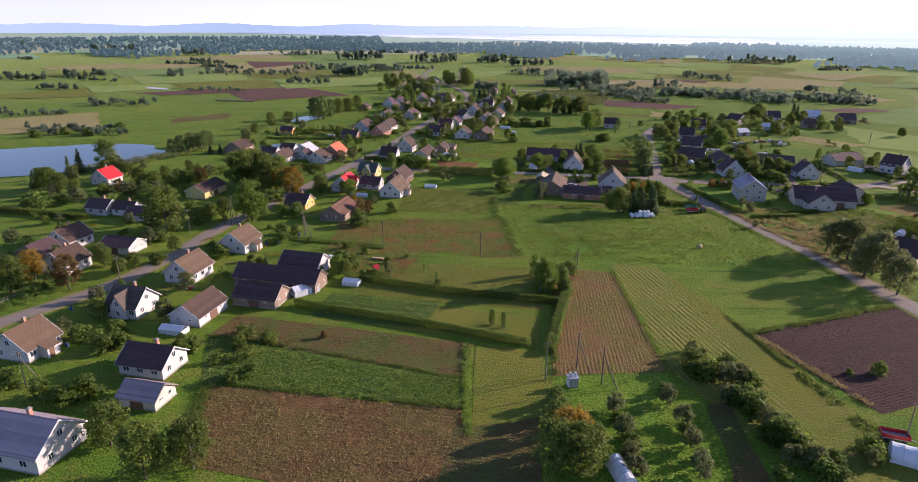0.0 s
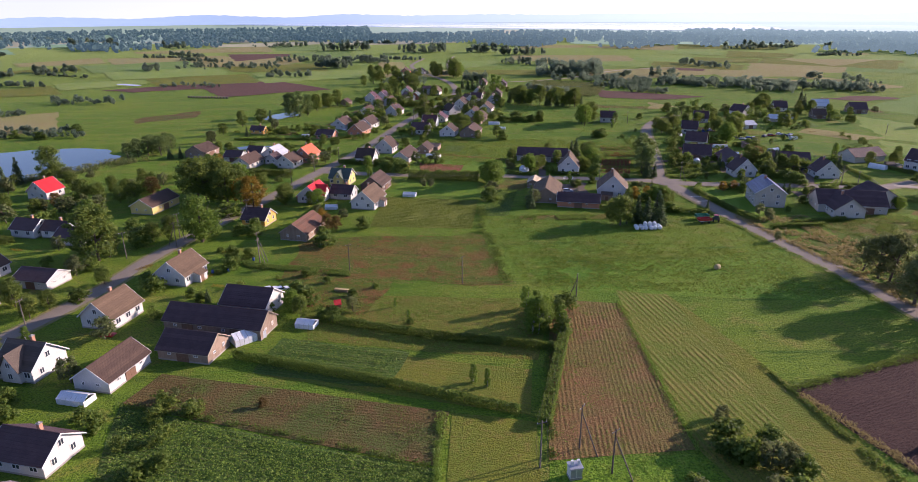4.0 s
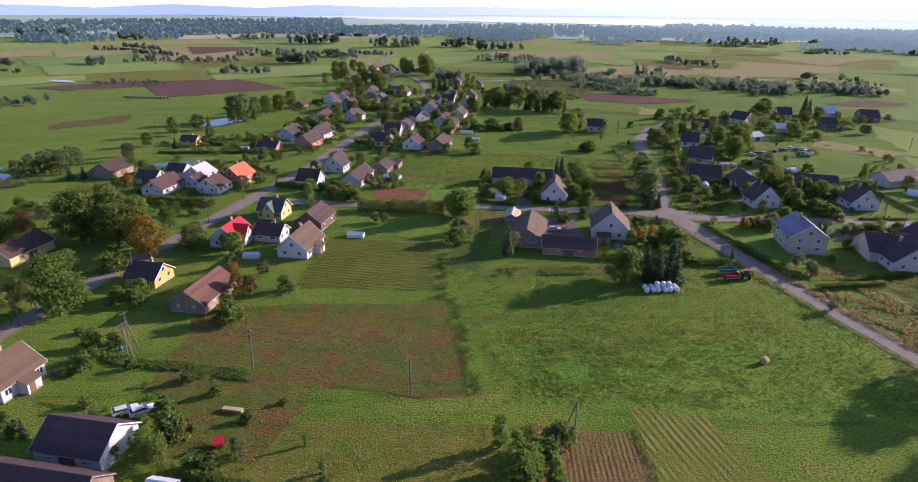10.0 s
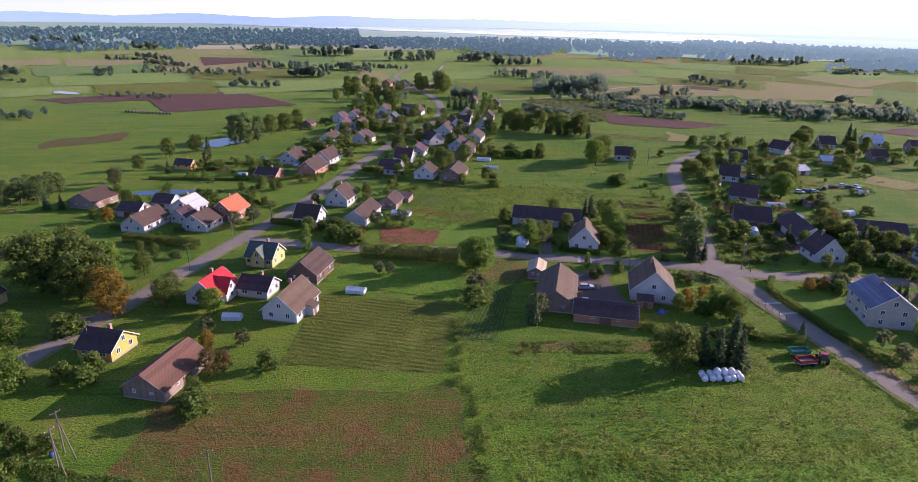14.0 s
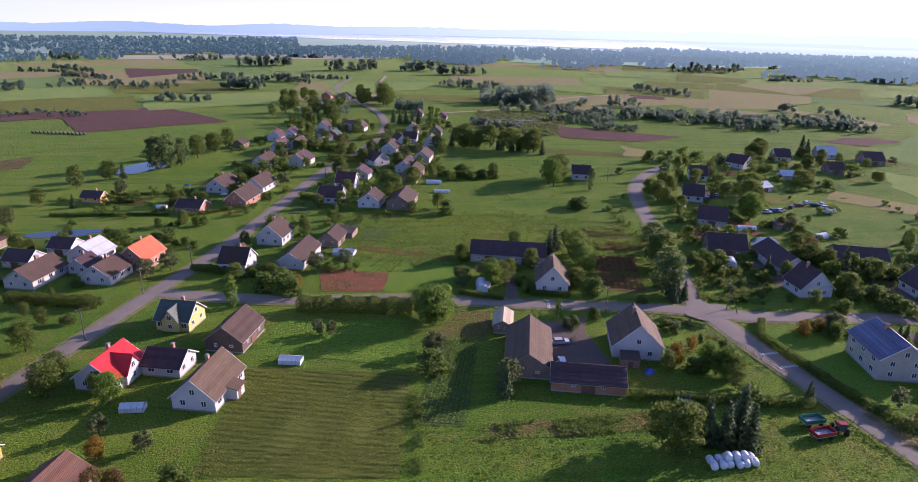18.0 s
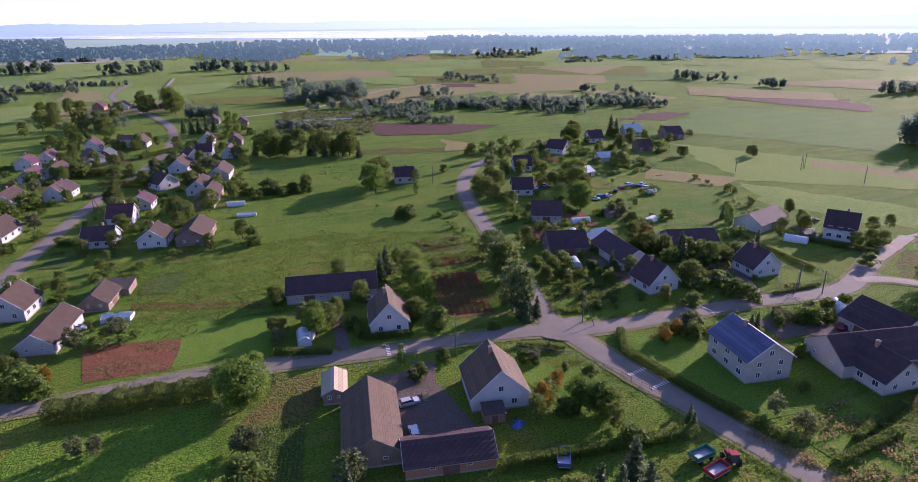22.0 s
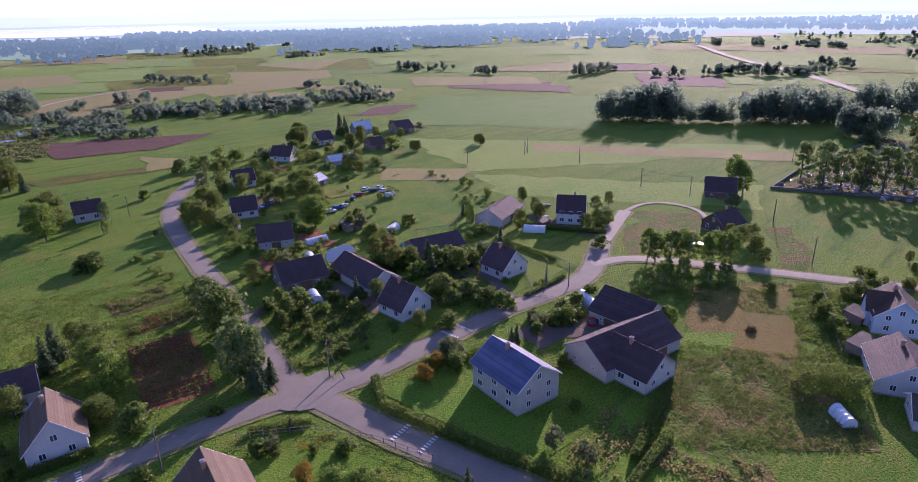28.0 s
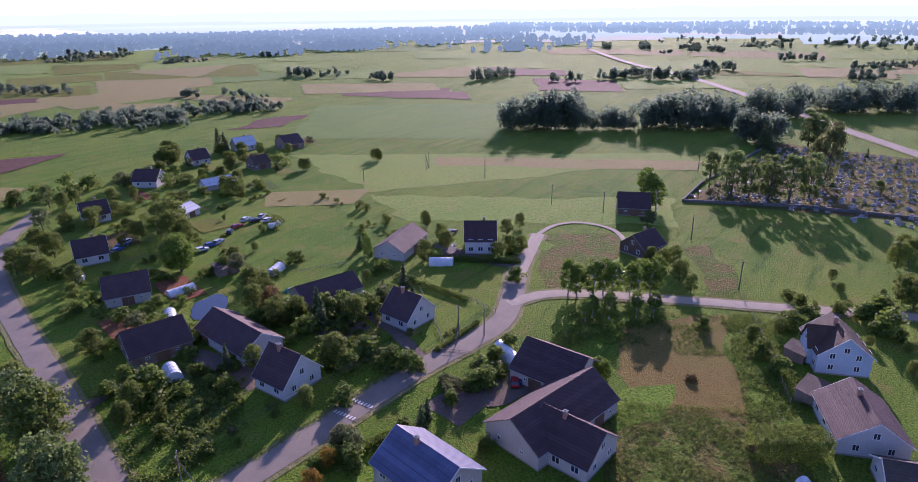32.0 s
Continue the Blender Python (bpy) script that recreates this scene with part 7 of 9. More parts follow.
tree("a", 54.1, 277.7, 3)
tree("b", 55.8, 279.1, 3)
tree("b", 62.9, 282.7, 3)
tree("g", 81.5, 253.6, 6)
tree("g", 83.0, 252.0, 7)
tree("g", 81.1, 255.7, 5)
tree("d", 85.9, 252.5, 5)
tree("y", 74.3, 258.9, 5)
tree("d", 71.2, 255.8, 5)
tree("y", 80.1, 263.1, 4)
tree("a", 81.1, 273.9, 3)
tree("c", 86.3, 276.5, 3)
tree("b", 78.9, 275.0, 3)
tree("b", 80.6, 273.0, 2)
tree("b", 85.4, 268.3, 2)
tree("c", 96.3, 243.0, 4.5)
tree("y", 112.6, 269.1, 4)
tree("a", 122.7, 270.0, 5)
tree("a", 122.9, 272.9, 4)
tree("c", 136.9, 264.6, 5)
tree("a", 113.2, 238.5, 4)
tree("a", 113.4, 232.3, 4)
tree("b", 124.8, 241.7, 2.5)
tree("a", 114.4, 290.4, 2.4)
tree("b", 109.5, 291.0, 2.4)
tree("b", 109.0, 296.7, 2.4)
tree("b", 115.1, 301.5, 2.4)
tree("b", 107.5, 301.2, 2.4)
tree("d", 109.3, 312.8, 6)
tree("d", 105.8, 310.2, 5)
tree("b", 113.7, 315.2, 6)
tree("b", 132.7, 281.4, 4)
tree("b", 140.6, 293.0, 5)
tree("b", 141.4, 288.4, 5)
tree("b", 148.3, 289.1, 5)
tree("b", 146.9, 281.8, 5)
tree("b", 148.3, 277.4, 5)
tree("c", 151.5, 305.9, 9)
tree("r", 151.0, 322.4, 7)
tree("b", 176.8, 342.3, 4)
tree("d", 148.6, 326.5, 7)
tree("g", 154.7, 365.6, 11)
tree("d", 166.3, 387.0, 11)
tree("d", 167.0, 381.6, 9)
tree("d", 132.8, 381.2, 6)
tree("d", 130.2, 391.4, 7)
tree("d", 130.8, 400.6, 8)
tree("p", 149.3, 435.7, 9)
tree("d", 155.4, 432.4, 6)
tree("d", 169.6, 438.1, 5)
tree("t", 189.8, 324.8, 7)
tree("c", 172.8, 295.3, 6)
tree("d", 223.3, 327.7, 4)
tree("d", 230.6, 300.6, 5)
tree("d", 238.6, 299.9, 5)
tree("d", 290.7, 409.8, 5)
tree("d", 290.0, 405.4, 5)
tree("d", 230.4, 489.9, 9)
tree("c", 260.1, 483.8, 10)
tree("d", 225.9, 454.0, 6)
tree("d", 225.0, 429.9, 6)
tree("g", 88.3, 422.9, 13)
tree("g", 87.3, 428.4, 12)
tree("t", 103.7, 414.8, 5)
tree("b", 129.5, 446.3, 4)
tree("b", 88.4, 387.8, 5)
tree("b", 90.9, 385.0, 5)
tree("b", 33.0, 382.0, 5)
tree("d", 12.8, 411.7, 9)
tree("d", 21.1, 426.4, 9)
tree("d", 8.8, 424.8, 8)
tree("g", 7.6, 764.0, 16)
tree("g", 12.1, 742.5, 15)
tree("d", -17.0, 780.4, 14)
tree("d", -9.5, 756.7, 13)
tree("d", -32.3, 754.0, 9)
tree("d", -68.9, 761.1, 13)
tree("d", -76.4, 734.9, 13)
tree("d", -84.5, 740.1, 13)
tree("d", -36.2, 669.2, 11)
tree("d", -30.0, 678.0, 12)
tree("d", -60.4, 755.6, 11)
tree("d", 89.3, 568.4, 6)
tree("b", 54.8, 600.8, 5)
tree("b", 45.3, 448.3, 5)
tree("b", 49.1, 441.3, 5)
tree("b", 56.3, 442.1, 5)
tree("d", 62.6, 443.6, 7)
tree("b", 36.0, 448.7, 5)
tree("d", 41.6, 502.9, 7)
tree("d", -32.4, 464.3, 6)
tree("d", -16.9, 493.9, 8)
tree("d", -10.6, 501.5, 7)
tree("d", -35.5, 515.7, 8)
tree("d", -43.5, 509.0, 7)
tree("d", 97.7, 335.3, 4)
tree("b", 100.2, 331.4, 4)
tree("d", 127.5, 403.4, 8)
tree("d", 137.7, 412.1, 9)
tree("d", 128.2, 394.5, 8)
tree("d", 140.1, 408.2, 8)
tree("d", 172.4, 431.4, 6)
tree("d", 165.3, 430.3, 6)
tree("d", 172.4, 395.5, 12)
tree("d", 172.1, 401.7, 10)
tree("g", 154.0, 364.7, 10)
tree("d", 153.9, 368.9, 9)
tree("d", 155.7, 336.2, 7)
tree("r", 149.5, 321.0, 6)
tree("b", 151.4, 317.9, 4)
tree("c", 155.6, 311.2, 8)
tree("d", 151.9, 314.3, 6)
tree("b", 156.8, 309.4, 6)
tree("b", 130.5, 311.0, 2.4)
tree("b", 126.2, 309.3, 2.4)
tree("b", 122.2, 307.7, 2.4)
tree("b", 123.9, 312.9, 2.4)
tree("b", 152.6, 299.6, 2.4)
tree("b", 150.8, 292.6, 2.4)
tree("b", 143.9, 289.8, 2.4)
tree("b", 145.8, 300.4, 2.4)
tree("b", 148.4, 287.1, 2.4)
tree("c", 180.1, 304.0, 7)
tree("d", 254.6, 463.9, 9)
tree("c", 261.4, 491.4, 13)
tree("c", 263.0, 488.7, 11)
tree("d", 235.6, 496.0, 10)
tree("d", 237.1, 493.5, 9)
tree("d", 228.8, 495.4, 5)
tree("d", 212.2, 416.2, 8)
tree("d", 213.1, 422.9, 7)
tree("p", 164.5, 464.6, 9)
tree("d", 165.7, 455.8, 7)
tree("d", 171.9, 459.7, 6)
tree("d", 205.3, 471.2, 5)
tree("d", 197.1, 466.4, 5)
tree("t", 192.4, 328.3, 7)
tree("d", 223.8, 328.8, 5)
tree("d", 289.0, 405.8, 6)
tree("b1", 198.5, 264.3, 10)
tree("b1", 198.8, 262.0, 9)
tree("b1", 200.9, 258.5, 10)
tree("b1", 203.4, 256.6, 10)
tree("b1", 203.6, 254.3, 10)
tree("b1", 207.0, 250.8, 9)
tree("b1", 208.2, 248.9, 10)
tree("b1", 208.7, 246.0, 10)
tree("b1", 212.3, 245.6, 10)
tree("b1", 195.2, 245.3, 7)
tree("b1", 191.8, 250.7, 7)
tree("b1", 189.6, 254.2, 6)
tree("b1", 187.5, 254.9, 6)
tree("b1", 197.4, 241.8, 7)
tree("b1", 285.8, 272.3, 14)
tree("b1", 283.4, 269.3, 13)
tree("b1", 281.1, 266.4, 11)
tree("d", 228.5, 248.8, 6)
tree("d", 232.4, 246.6, 6)
tree("d", 223.0, 242.4, 6)
tree("d", 217.1, 237.9, 5)
tree("d", 231.0, 253.0, 5)
tree("a", 263.5, 264.1, 5)
tree("c", 410.6, 251.2, 13)
tree("c", 412.1, 248.6, 12)
tree("p", 430.3, 231.7, 17)
tree("p", 435.0, 229.4, 16)
tree("p", 441.4, 227.2, 14)
tree("c", 399.2, 244.1, 7)
tree("c", 390.8, 234.0, 6)
tree("c", 348.5, 215.1, 5)
tree("c", 414.9, 205.0, 5)
tree("d", 348.4, 199.0, 5)
tree("c", 373.8, 209.2, 4)
tree("c", 395.3, 193.3, 4)
tree("d", 263.1, 193.2, 8)
tree("d", 267.3, 190.4, 8)
tree("d", 274.2, 191.8, 7)
tree("d", 237.9, 192.0, 8)
tree("d", 235.6, 189.6, 9)
tree("b", 227.5, 196.7, 5)
tree("b", 224.3, 199.0, 5)
tree("b", 217.0, 194.8, 6)
tree("b", 220.9, 212.9, 4)
tree("b", 210.0, 213.6, 5)
tree("b", 216.6, 211.2, 4)
tree("d", 205.6, 215.5, 4)
tree("b", 201.0, 220.3, 3)
tree("b", 192.6, 217.1, 4)
tree("b", 187.2, 213.0, 4)
tree("b", 199.3, 230.7, 3)
tree("b", 199.4, 280.3, 4)
tree("b", 166.1, 263.7, 4)
tree("b", 160.2, 264.0, 4)
tree("b", 154.8, 264.3, 4)
tree("b", 151.8, 261.1, 4)
tree("b", 149.7, 262.5, 4)
tree("b", 156.7, 261.2, 3)
tree("g", 164.9, 244.2, 5)
tree("g", 165.2, 241.9, 5)
tree("g", 167.6, 244.0, 4)
tree("c", 134.6, 264.3, 5)
tree("b", 143.2, 263.7, 3)
tree("b", 131.6, 265.9, 3)
tree("y", 117.8, 270.9, 4)
tree("b", 115.8, 271.6, 3)
tree("b", 119.9, 267.7, 4)
tree("b", 123.4, 273.0, 3)
tree("b", 135.4, 251.3, 3)
tree("d", 211.5, 292.9, 5)
tree("d", 217.5, 292.2, 5)
tree("d", 219.4, 289.2, 5)
tree("w", 119.2, 182.5, 12.15)
tree("w", 120.5, 180.0, 13.5)
tree("w", 117.3, 165.9, 12.15)
tree("w", 121.2, 168.1, 13.5)
tree("w", 118.5, 153.6, 10.8)
tree("w", 120.8, 159.6, 10.8)
tree("w", 118.4, 187.8, 9.45)
tree("a", 106.5, 211.7, 3)
tree("b", 88.0, 113.3, 3)
tree("b", 81.9, 113.2, 1.5)
tree("b", -36.9, 178.1, 3)
tree("b", -39.1, 174.6, 2.5)
tree("b", -36.1, 187.8, 2.5)
tree("b", -29.7, 183.1, 2)
tree("b", -21.7, 175.0, 2)
tree("b", -30.2, 172.9, 1.5)
tree("b", -24.1, 162.8, 3)
tree("b", -27.0, 163.0, 2.5)
tree("b", -5.7, 159.2, 1.5)
tree("b", -16.3, 179.8, 1.5)
tree("b", -49.4, 192.8, 2)
tree("b", -58.4, 196.4, 3.2)
tree("b", -66.6, 207.3, 2)
tree("y", -41.4, 235.8, 4.5)
tree("d", -37.4, 217.4, 4.5)
tree("b", -38.2, 212.2, 2.5)
tree("d", -32.2, 163.2, 5.5)
tree("b", -59.6, 173.1, 3)
tree("b", -63.1, 175.6, 2.5)
tree("p", -154.4, 355.9, 9)
tree("p", -151.4, 357.5, 8)
tree("p", -148.6, 359.9, 9)
tree("p", -146.6, 362.3, 8)
tree("w", -128.3, 371.2, 8)
tree("p", -106.6, 464.9, 11)
tree("p", -97.8, 473.4, 11)
tree("d", -99.5, 509.7, 10)
tree("d", -93.0, 516.2, 10)
tree("b", -62.4, 347.1, 2.5)
tree("b", -59.0, 347.3, 3)
tree("b", -55.6, 344.8, 2.5)
tree("g", -84.3, 277.9, 9.6)
tree("y", -77.6, 260.6, 9)
tree("d", -94.8, 273.4, 10.8)
tree("a", -8.1, 280.0, 3.5)
tree("a", -4.5, 279.0, 3.5)
tree("d", -76.7, 290.1, 4.5)
tree("d", -83.3, 295.0, 4)
tree("b", -70.5, 290.2, 3)
tree("y", -108.2, 325.0, 5)
tree("d", -113.0, 324.8, 5)
tree("d", -21.6, 311.8, 5)
tree("y", -16.5, 308.6, 4)
tree("d", -24.5, 314.6, 5)
tree("b", 40.6, 105.6, 2.6)
tree("b", 40.8, 92.8, 2.6)
tree("b", 40.8, 85.5, 2.6)
tree("b", 29.8, 96.5, 2.6)
tree("b", 30.1, 90.3, 2.6)
tree("b", 30.1, 87.5, 2.6)

# ---- hedges and fences ----
hedge(-27.1, 161.3, -0.5, 152.5, 1.0, 1.7, "b", "dense green hedge between gardens", 1, 0.15)
hedge(-0.5, 152.5, 26.2, 146.7, 1.0, 1.7, "b", "dense green hedge between gardens", 2, 0.15)
hedge(-42.0, 145.0, -11.8, 135.2, 1.0, 1.7, "b", "dense green hedge between gardens", 3, 0.15)
hedge(-11.8, 135.2, 16.2, 124.3, 1.0, 1.7, "b", "dense green hedge between gardens", 4, 0.15)
hedge(29.4, 154.2, 20.1, 120.7, 2.0, 1.6, "b", "dense green hedge between gardens", 5, 0.15)
hedge(-175.0, 225.9, -136.1, 216.3, 2.5, 2.0, "d", "dark overgrown hedge between plots", 6, 0.15)
hedge(-92.6, 304.6, -66.9, 299.3, 2.5, 2.6, "d", "dark overgrown hedge between plots", 7, 0.3)
hedge(-50.7, 324.6, -34.1, 321.5, 2.0, 1.8, "b", "dense green hedge between gardens", 8, 0.15)
hedge(-14.8, 293.9, 0.3, 291.9, 3.5, 3.4, "d", "dark overgrown hedge between plots", 9, 0.3)
hedge(0.3, 291.9, 15.6, 289.9, 3.5, 3.6, "d", "dark overgrown hedge between plots", 10, 0.3)
hedge(106.5, 277.3, 101.4, 268.7, 1.4, 1.5, "b", "dense green hedge between gardens", 11, 0.15)
hedge(101.4, 268.7, 105.1, 243.7, 1.4, 1.6, "b", "dense green hedge between gardens", 12, 0.15)
hedge(105.1, 243.7, 108.9, 230.3, 1.5, 1.7, "b", "dense green hedge between gardens", 13, 0.15)
hedge(58.1, 246.5, 95.2, 239.9, 1.5, 1.7, "b", "dense green hedge between gardens", 14, 0.15)
hedge(29.0, 301.1, 41.1, 295.8, 1.2, 1.4, "b", "dense green hedge between gardens", 15, 0.15)
hedge(49.5, 308.7, 49.3, 300.4, 1.2, 1.8, "d", "dark overgrown hedge between plots", 16, 0.15)
hedge(49.5, 299.2, 60.6, 296.7, 1.0, 1.3, "b", "dense green hedge between gardens", 17, 0.15)
hedge(80.9, 281.8, 89.9, 275.3, 0.8, 1.0, "b", "dense green hedge between gardens", 18, 0.15)
hedge(143.5, 263.9, 148.7, 269.1, 1.5, 1.8, "a", "pale clipped hedge beside the drive", 19, 0.15)
hedge(148.3, 269.7, 148.7, 261.6, 1.4, 1.6, "a", "pale clipped hedge beside the drive", 20, 0.15)
hedge(118.2, 271.3, 133.1, 265.1, 1.6, 1.4, "b", "dense green hedge between gardens", 21, 0.15)
hedge(158.5, 213.6, 165.2, 203.1, 4.5, 4.2, "d", "dark overgrown hedge between plots", 22, 0.3)
hedge(-120.6, 385.1, -76.2, 384.1, 1.0, 1.1, "b", "dense green hedge between gardens", 23, 0.15)
hedge(-110.9, 414.6, -80.0, 416.3, 1.0, 1.1, "b", "dense green hedge between gardens", 24, 0.15)
hedge(-67.7, 381.4, -44.5, 395.4, 1.0, 1.3, "b", "dense green hedge between gardens", 25, 0.15)
hedge(156.7, 276.9, 173.2, 276.1, 0.9, 0.9, "b", "dense green hedge between gardens", 26, 0.15)
hedge(184.2, 309.9, 182.1, 284.6, 1.0, 1.0, "b", "dense green hedge between gardens", 27, 0.15)
hedge(118.6, 226.6, 139.2, 230.8, 1.2, 1.6, "b", "dense green hedge between gardens", 28, 0.15)
hedge(110.1, 223.9, 128.8, 225.1, 1.4, 1.4, "b", "dense green hedge between gardens", 29, 0.15)
hedge(199.0, 308.8, 210.4, 284.4, 1.2, 1.6, "d", "dark overgrown hedge between plots", 30, 0.15)
hedge(-42.2, 320.8, -24.3, 324.0, 1.2, 1.5, "d", "dark overgrown hedge between plots", 31, 0.15)
hedge(-67.9, 623.8, -49.2, 616.3, 1.5, 1.5, "d", "dark overgrown hedge between plots", 32, 0.15)
hedge(-8.3, 546.4, 9.5, 563.1, 2, 2.5, "d", "dark overgrown hedge between plots", 33, 0.3)
hedge(-22.9, 486.8, 9.2, 479.1, 3, 3, "d", "dark overgrown hedge between plots", 34, 0.3)
hedge(-45.1, 533.4, -10.7, 504.0, 3, 3, "d", "dark overgrown hedge between plots", 35, 0.3)
fence(78.6, 281.8, 89.2, 273.0, 1.4)
fence(89.2, 273.0, 94.1, 263.4, 1.4)
fence(94.1, 263.4, 97.4, 251.8, 1.4)
fence(183.4, 287.9, 180.0, 275.3, 1.1)
fence(42.4, 287.8, 52.0, 286.8, 1.1)
fence(171.9, 335.8, 184.8, 327.4, 1.0)
fence(181.6, 299.9, 159.3, 275.6, 1.0)
fence(211.6, 222.0, 177.6, 209.7, 1.2)
fence(157.1, 277.8, 160.2, 270.6, 0.9)
fence(-117.9, 144.5, -116.8, 151.9, 1.2)

# ---- power poles and lines ----
pole(17.9, 110.2, 9, None, 1, 20)
pole(29.0, 108.6, 8.5, -30, 1, 37)
pole(25.1, 114.8, 8.5, -40, 1, 54)
pole(34.5, 168.0, 8.5, 200, 1, 71)
pole(-24.9, 191.8, 8, None, 1, 28)
pole(6.7, 181.8, 8, None, 1, 45)
pole(-53.0, 201.1, 8.5, -30, 1, 62)
pole(-93.2, 157.0, 8.5, None, 1, 79)
pole(-92.8, 202.4, 8.5, None, 1, 36)
pole(-84.3, 220.3, 8.5, -40, 1, 53)
pole(-51.7, 197.1, 8, -40, 1, 70)
pole(-66.6, 234.9, 8.5, 150, 1, 27)
pole(-62.4, 280.5, 8.5, None, 1, 44)
pole(-58.6, 307.1, 8, None, 1, 61)
pole(-50.3, 324.5, 8, None, 1, 78)
pole(66.3, 283.6, 8.5, None, 1, 35)
pole(101.1, 285.1, 8.5, -60, 1, 52)
pole(164.5, 275.9, 8.5, -159, 1, 69)
pole(256.9, 247.8, 8, None, 1, 26)
pole(225.6, 227.7, 8, None, 1, 43)
pole(267.9, 281.5, 8, None, 1, 60)
pole(267.8, 301.9, 8, None, 1, 77)
pole(287.7, 343.4, 8, None, 1, 34)
pole(290.5, 375.6, 8, None, 1, 51)
pole(345.2, 267.0, 8, None, 1, 68)
pole(168.6, 271.7, 7, None, 1, 25)
pole(-85.9, 106.4, 8, 20, 1, 42)
pole(78.5, 90.9, 8, None, 1, 59)
pole(-15.0, 477.4, 8, None, 1, 76)
pole(-21.2, 446.0, 8, -30, 1, 33)
pole(116.9, 428.7, 8, None, 1, 50)
pole(-81.5, 211.2, 8.5, 160, 1, 67)
pole(255.3, 384.8, 6, None, 1, 24)
pole(285.6, 373.7, 8, 10, 1, 41)
wire((17.9, 110.2, 8.7), (34.5, 168.0, 8.2))
wire((-93.2, 157.0, 8.2), (-92.8, 202.4, 8.2))
wire((-92.8, 202.4, 8.2), (-84.3, 220.3, 8.2))
wire((-81.5, 211.2, 8.2), (-66.6, 234.9, 8.2))
wire((-66.6, 234.9, 8.2), (-62.4, 280.5, 8.2))
wire((-62.4, 280.5, 8.2), (-58.6, 307.1, 7.7))
wire((-58.6, 307.1, 7.7), (-50.3, 324.5, 7.7))
wire((66.3, 283.6, 8.2), (101.1, 285.1, 8.2))
wire((101.1, 285.1, 8.2), (164.5, 275.9, 8.2))
wire((225.6, 227.7, 7.7), (256.9, 247.8, 7.7))
wire((6.7, 181.8, 7.7), (-24.9, 191.8, 7.7))
wire((-24.9, 191.8, 7.7), (-53.0, 201.1, 8.2))
wire((267.9, 281.5, 7.7), (267.8, 301.9, 7.7))
wire((-15.0, 477.4, 7.7), (-21.2, 446.0, 7.7))
wire((17.9, 110.2, 8.7), (8.0, 40.0, 8.5))

# ---- glasshouses, tunnels, sheds ----
glasshouse(-41.7, 153.0, 40, 7, 4, 2.6)
glasshouse(-29.8, 158.8, -13, 4.5, 3, 1.9)
glasshouse(-66.7, 129.9, -13, 6, 3, 2.0)
glasshouse(-12.7, 266.6, -10, 5, 2.6, 1.7)
glasshouse(-40.7, 250.6, 0, 4.5, 2.2, 1.7)
glasshouse(-5.2, 335.7, -13, 7, 3, 1.9)
glasshouse(35.0, 413.7, -13, 5, 2.2, 1.4)
glasshouse(32.9, 413.9, -10, 5, 2.4, 1.5)
glasshouse(-4.5, 336.6, -13, 6, 2.6, 1.7)
greenhouse(26.5, 81.7, 100, 6, 3, 2.2)
greenhouse(76.4, 85.7, -30, 7, 4, 2.6)
greenhouse(36.3, 304.8, 85, 6, 3.2, 2.2)
greenhouse(31.4, 430.5, -10, 7, 2.6, 1.8)
greenhouse(134.9, 384.0, 60, 4, 3, 1.9)
greenhouse(145.4, 352.0, -10, 7, 3, 1.9)
greenhouse(168.4, 341.5, 20, 6, 3, 2)
greenhouse(120.3, 317.5, 70, 5, 3.2, 2.2)
greenhouse(198.1, 304.2, -60, 7, 3, 2.2)
greenhouse(153.1, 204.0, 42, 4.6, 2.6, 2.0)
greenhouse(163.4, 262.5, 60, 8, 3.5, 2.4)
greenhouse(-81.7, 393.5, 0, 4, 2.5, 1.6)
greenhouse(135.1, 341.0, 60, 5, 3, 2)
greenhouse(37.0, 305.2, 60, 4, 3, 2)

# ---- vehicles and farm gear ----
car(50.6, 270.2, 0, "silver")
car(48.3, 260.8, 80, "white")
car(-43.7, 178.2, 30, "white")
car(-40.7, 178.1, 35, "white")
car(55.9, 320.2, -10, "silver")
car(194.2, 386.6, 20, "white")
car(195.2, 382.8, -10, "dark")
car(199.8, 384.5, 30, "silver")
car(197.9, 379.2, 10, "white")
car(187.7, 382.9, 0, "red")
car(182.8, 380.5, 40, "dark")
car(155.8, 398.9, 10, "blue")
car(159.2, 401.2, 10, "silver")
car(152.9, 396.5, 20, "blue")
car(171.6, 375.2, -10, "blue")
car(174.6, 375.4, 15, "silver")
car(167.3, 373.9, -20, "white")
car(210.5, 308.7, 20, "white")
car(221.7, 316.5, -10, "dark")
# This red car takes the place of red farm machinery in the yard.
car(155.8, 256.7, 30, "red")
car(157.7, 255.7, -10, "blue")
car(169.2, 311.0, -20, "dark")
car(-13.8, 333.9, -10, "white")
car(218.4, 257.3, 80, "dark")
car(163.4, 301.9, 40, "dark")
car(163.4, 381.7, 20, "silver")
car(163.6, 377.8, 0, "dark")
van(194.7, 371.8, 20)
tractor(94.9, 231.6, 70)
trailer(91.0, 234.4, 5)
trailer(90.4, 230.4, 8, "red")
# The blue trailer is a substitute for a small blue tractor.
trailer(69.0, 243.2, 60, "blue")
trailer(76.8, 91.5, -20, "red")
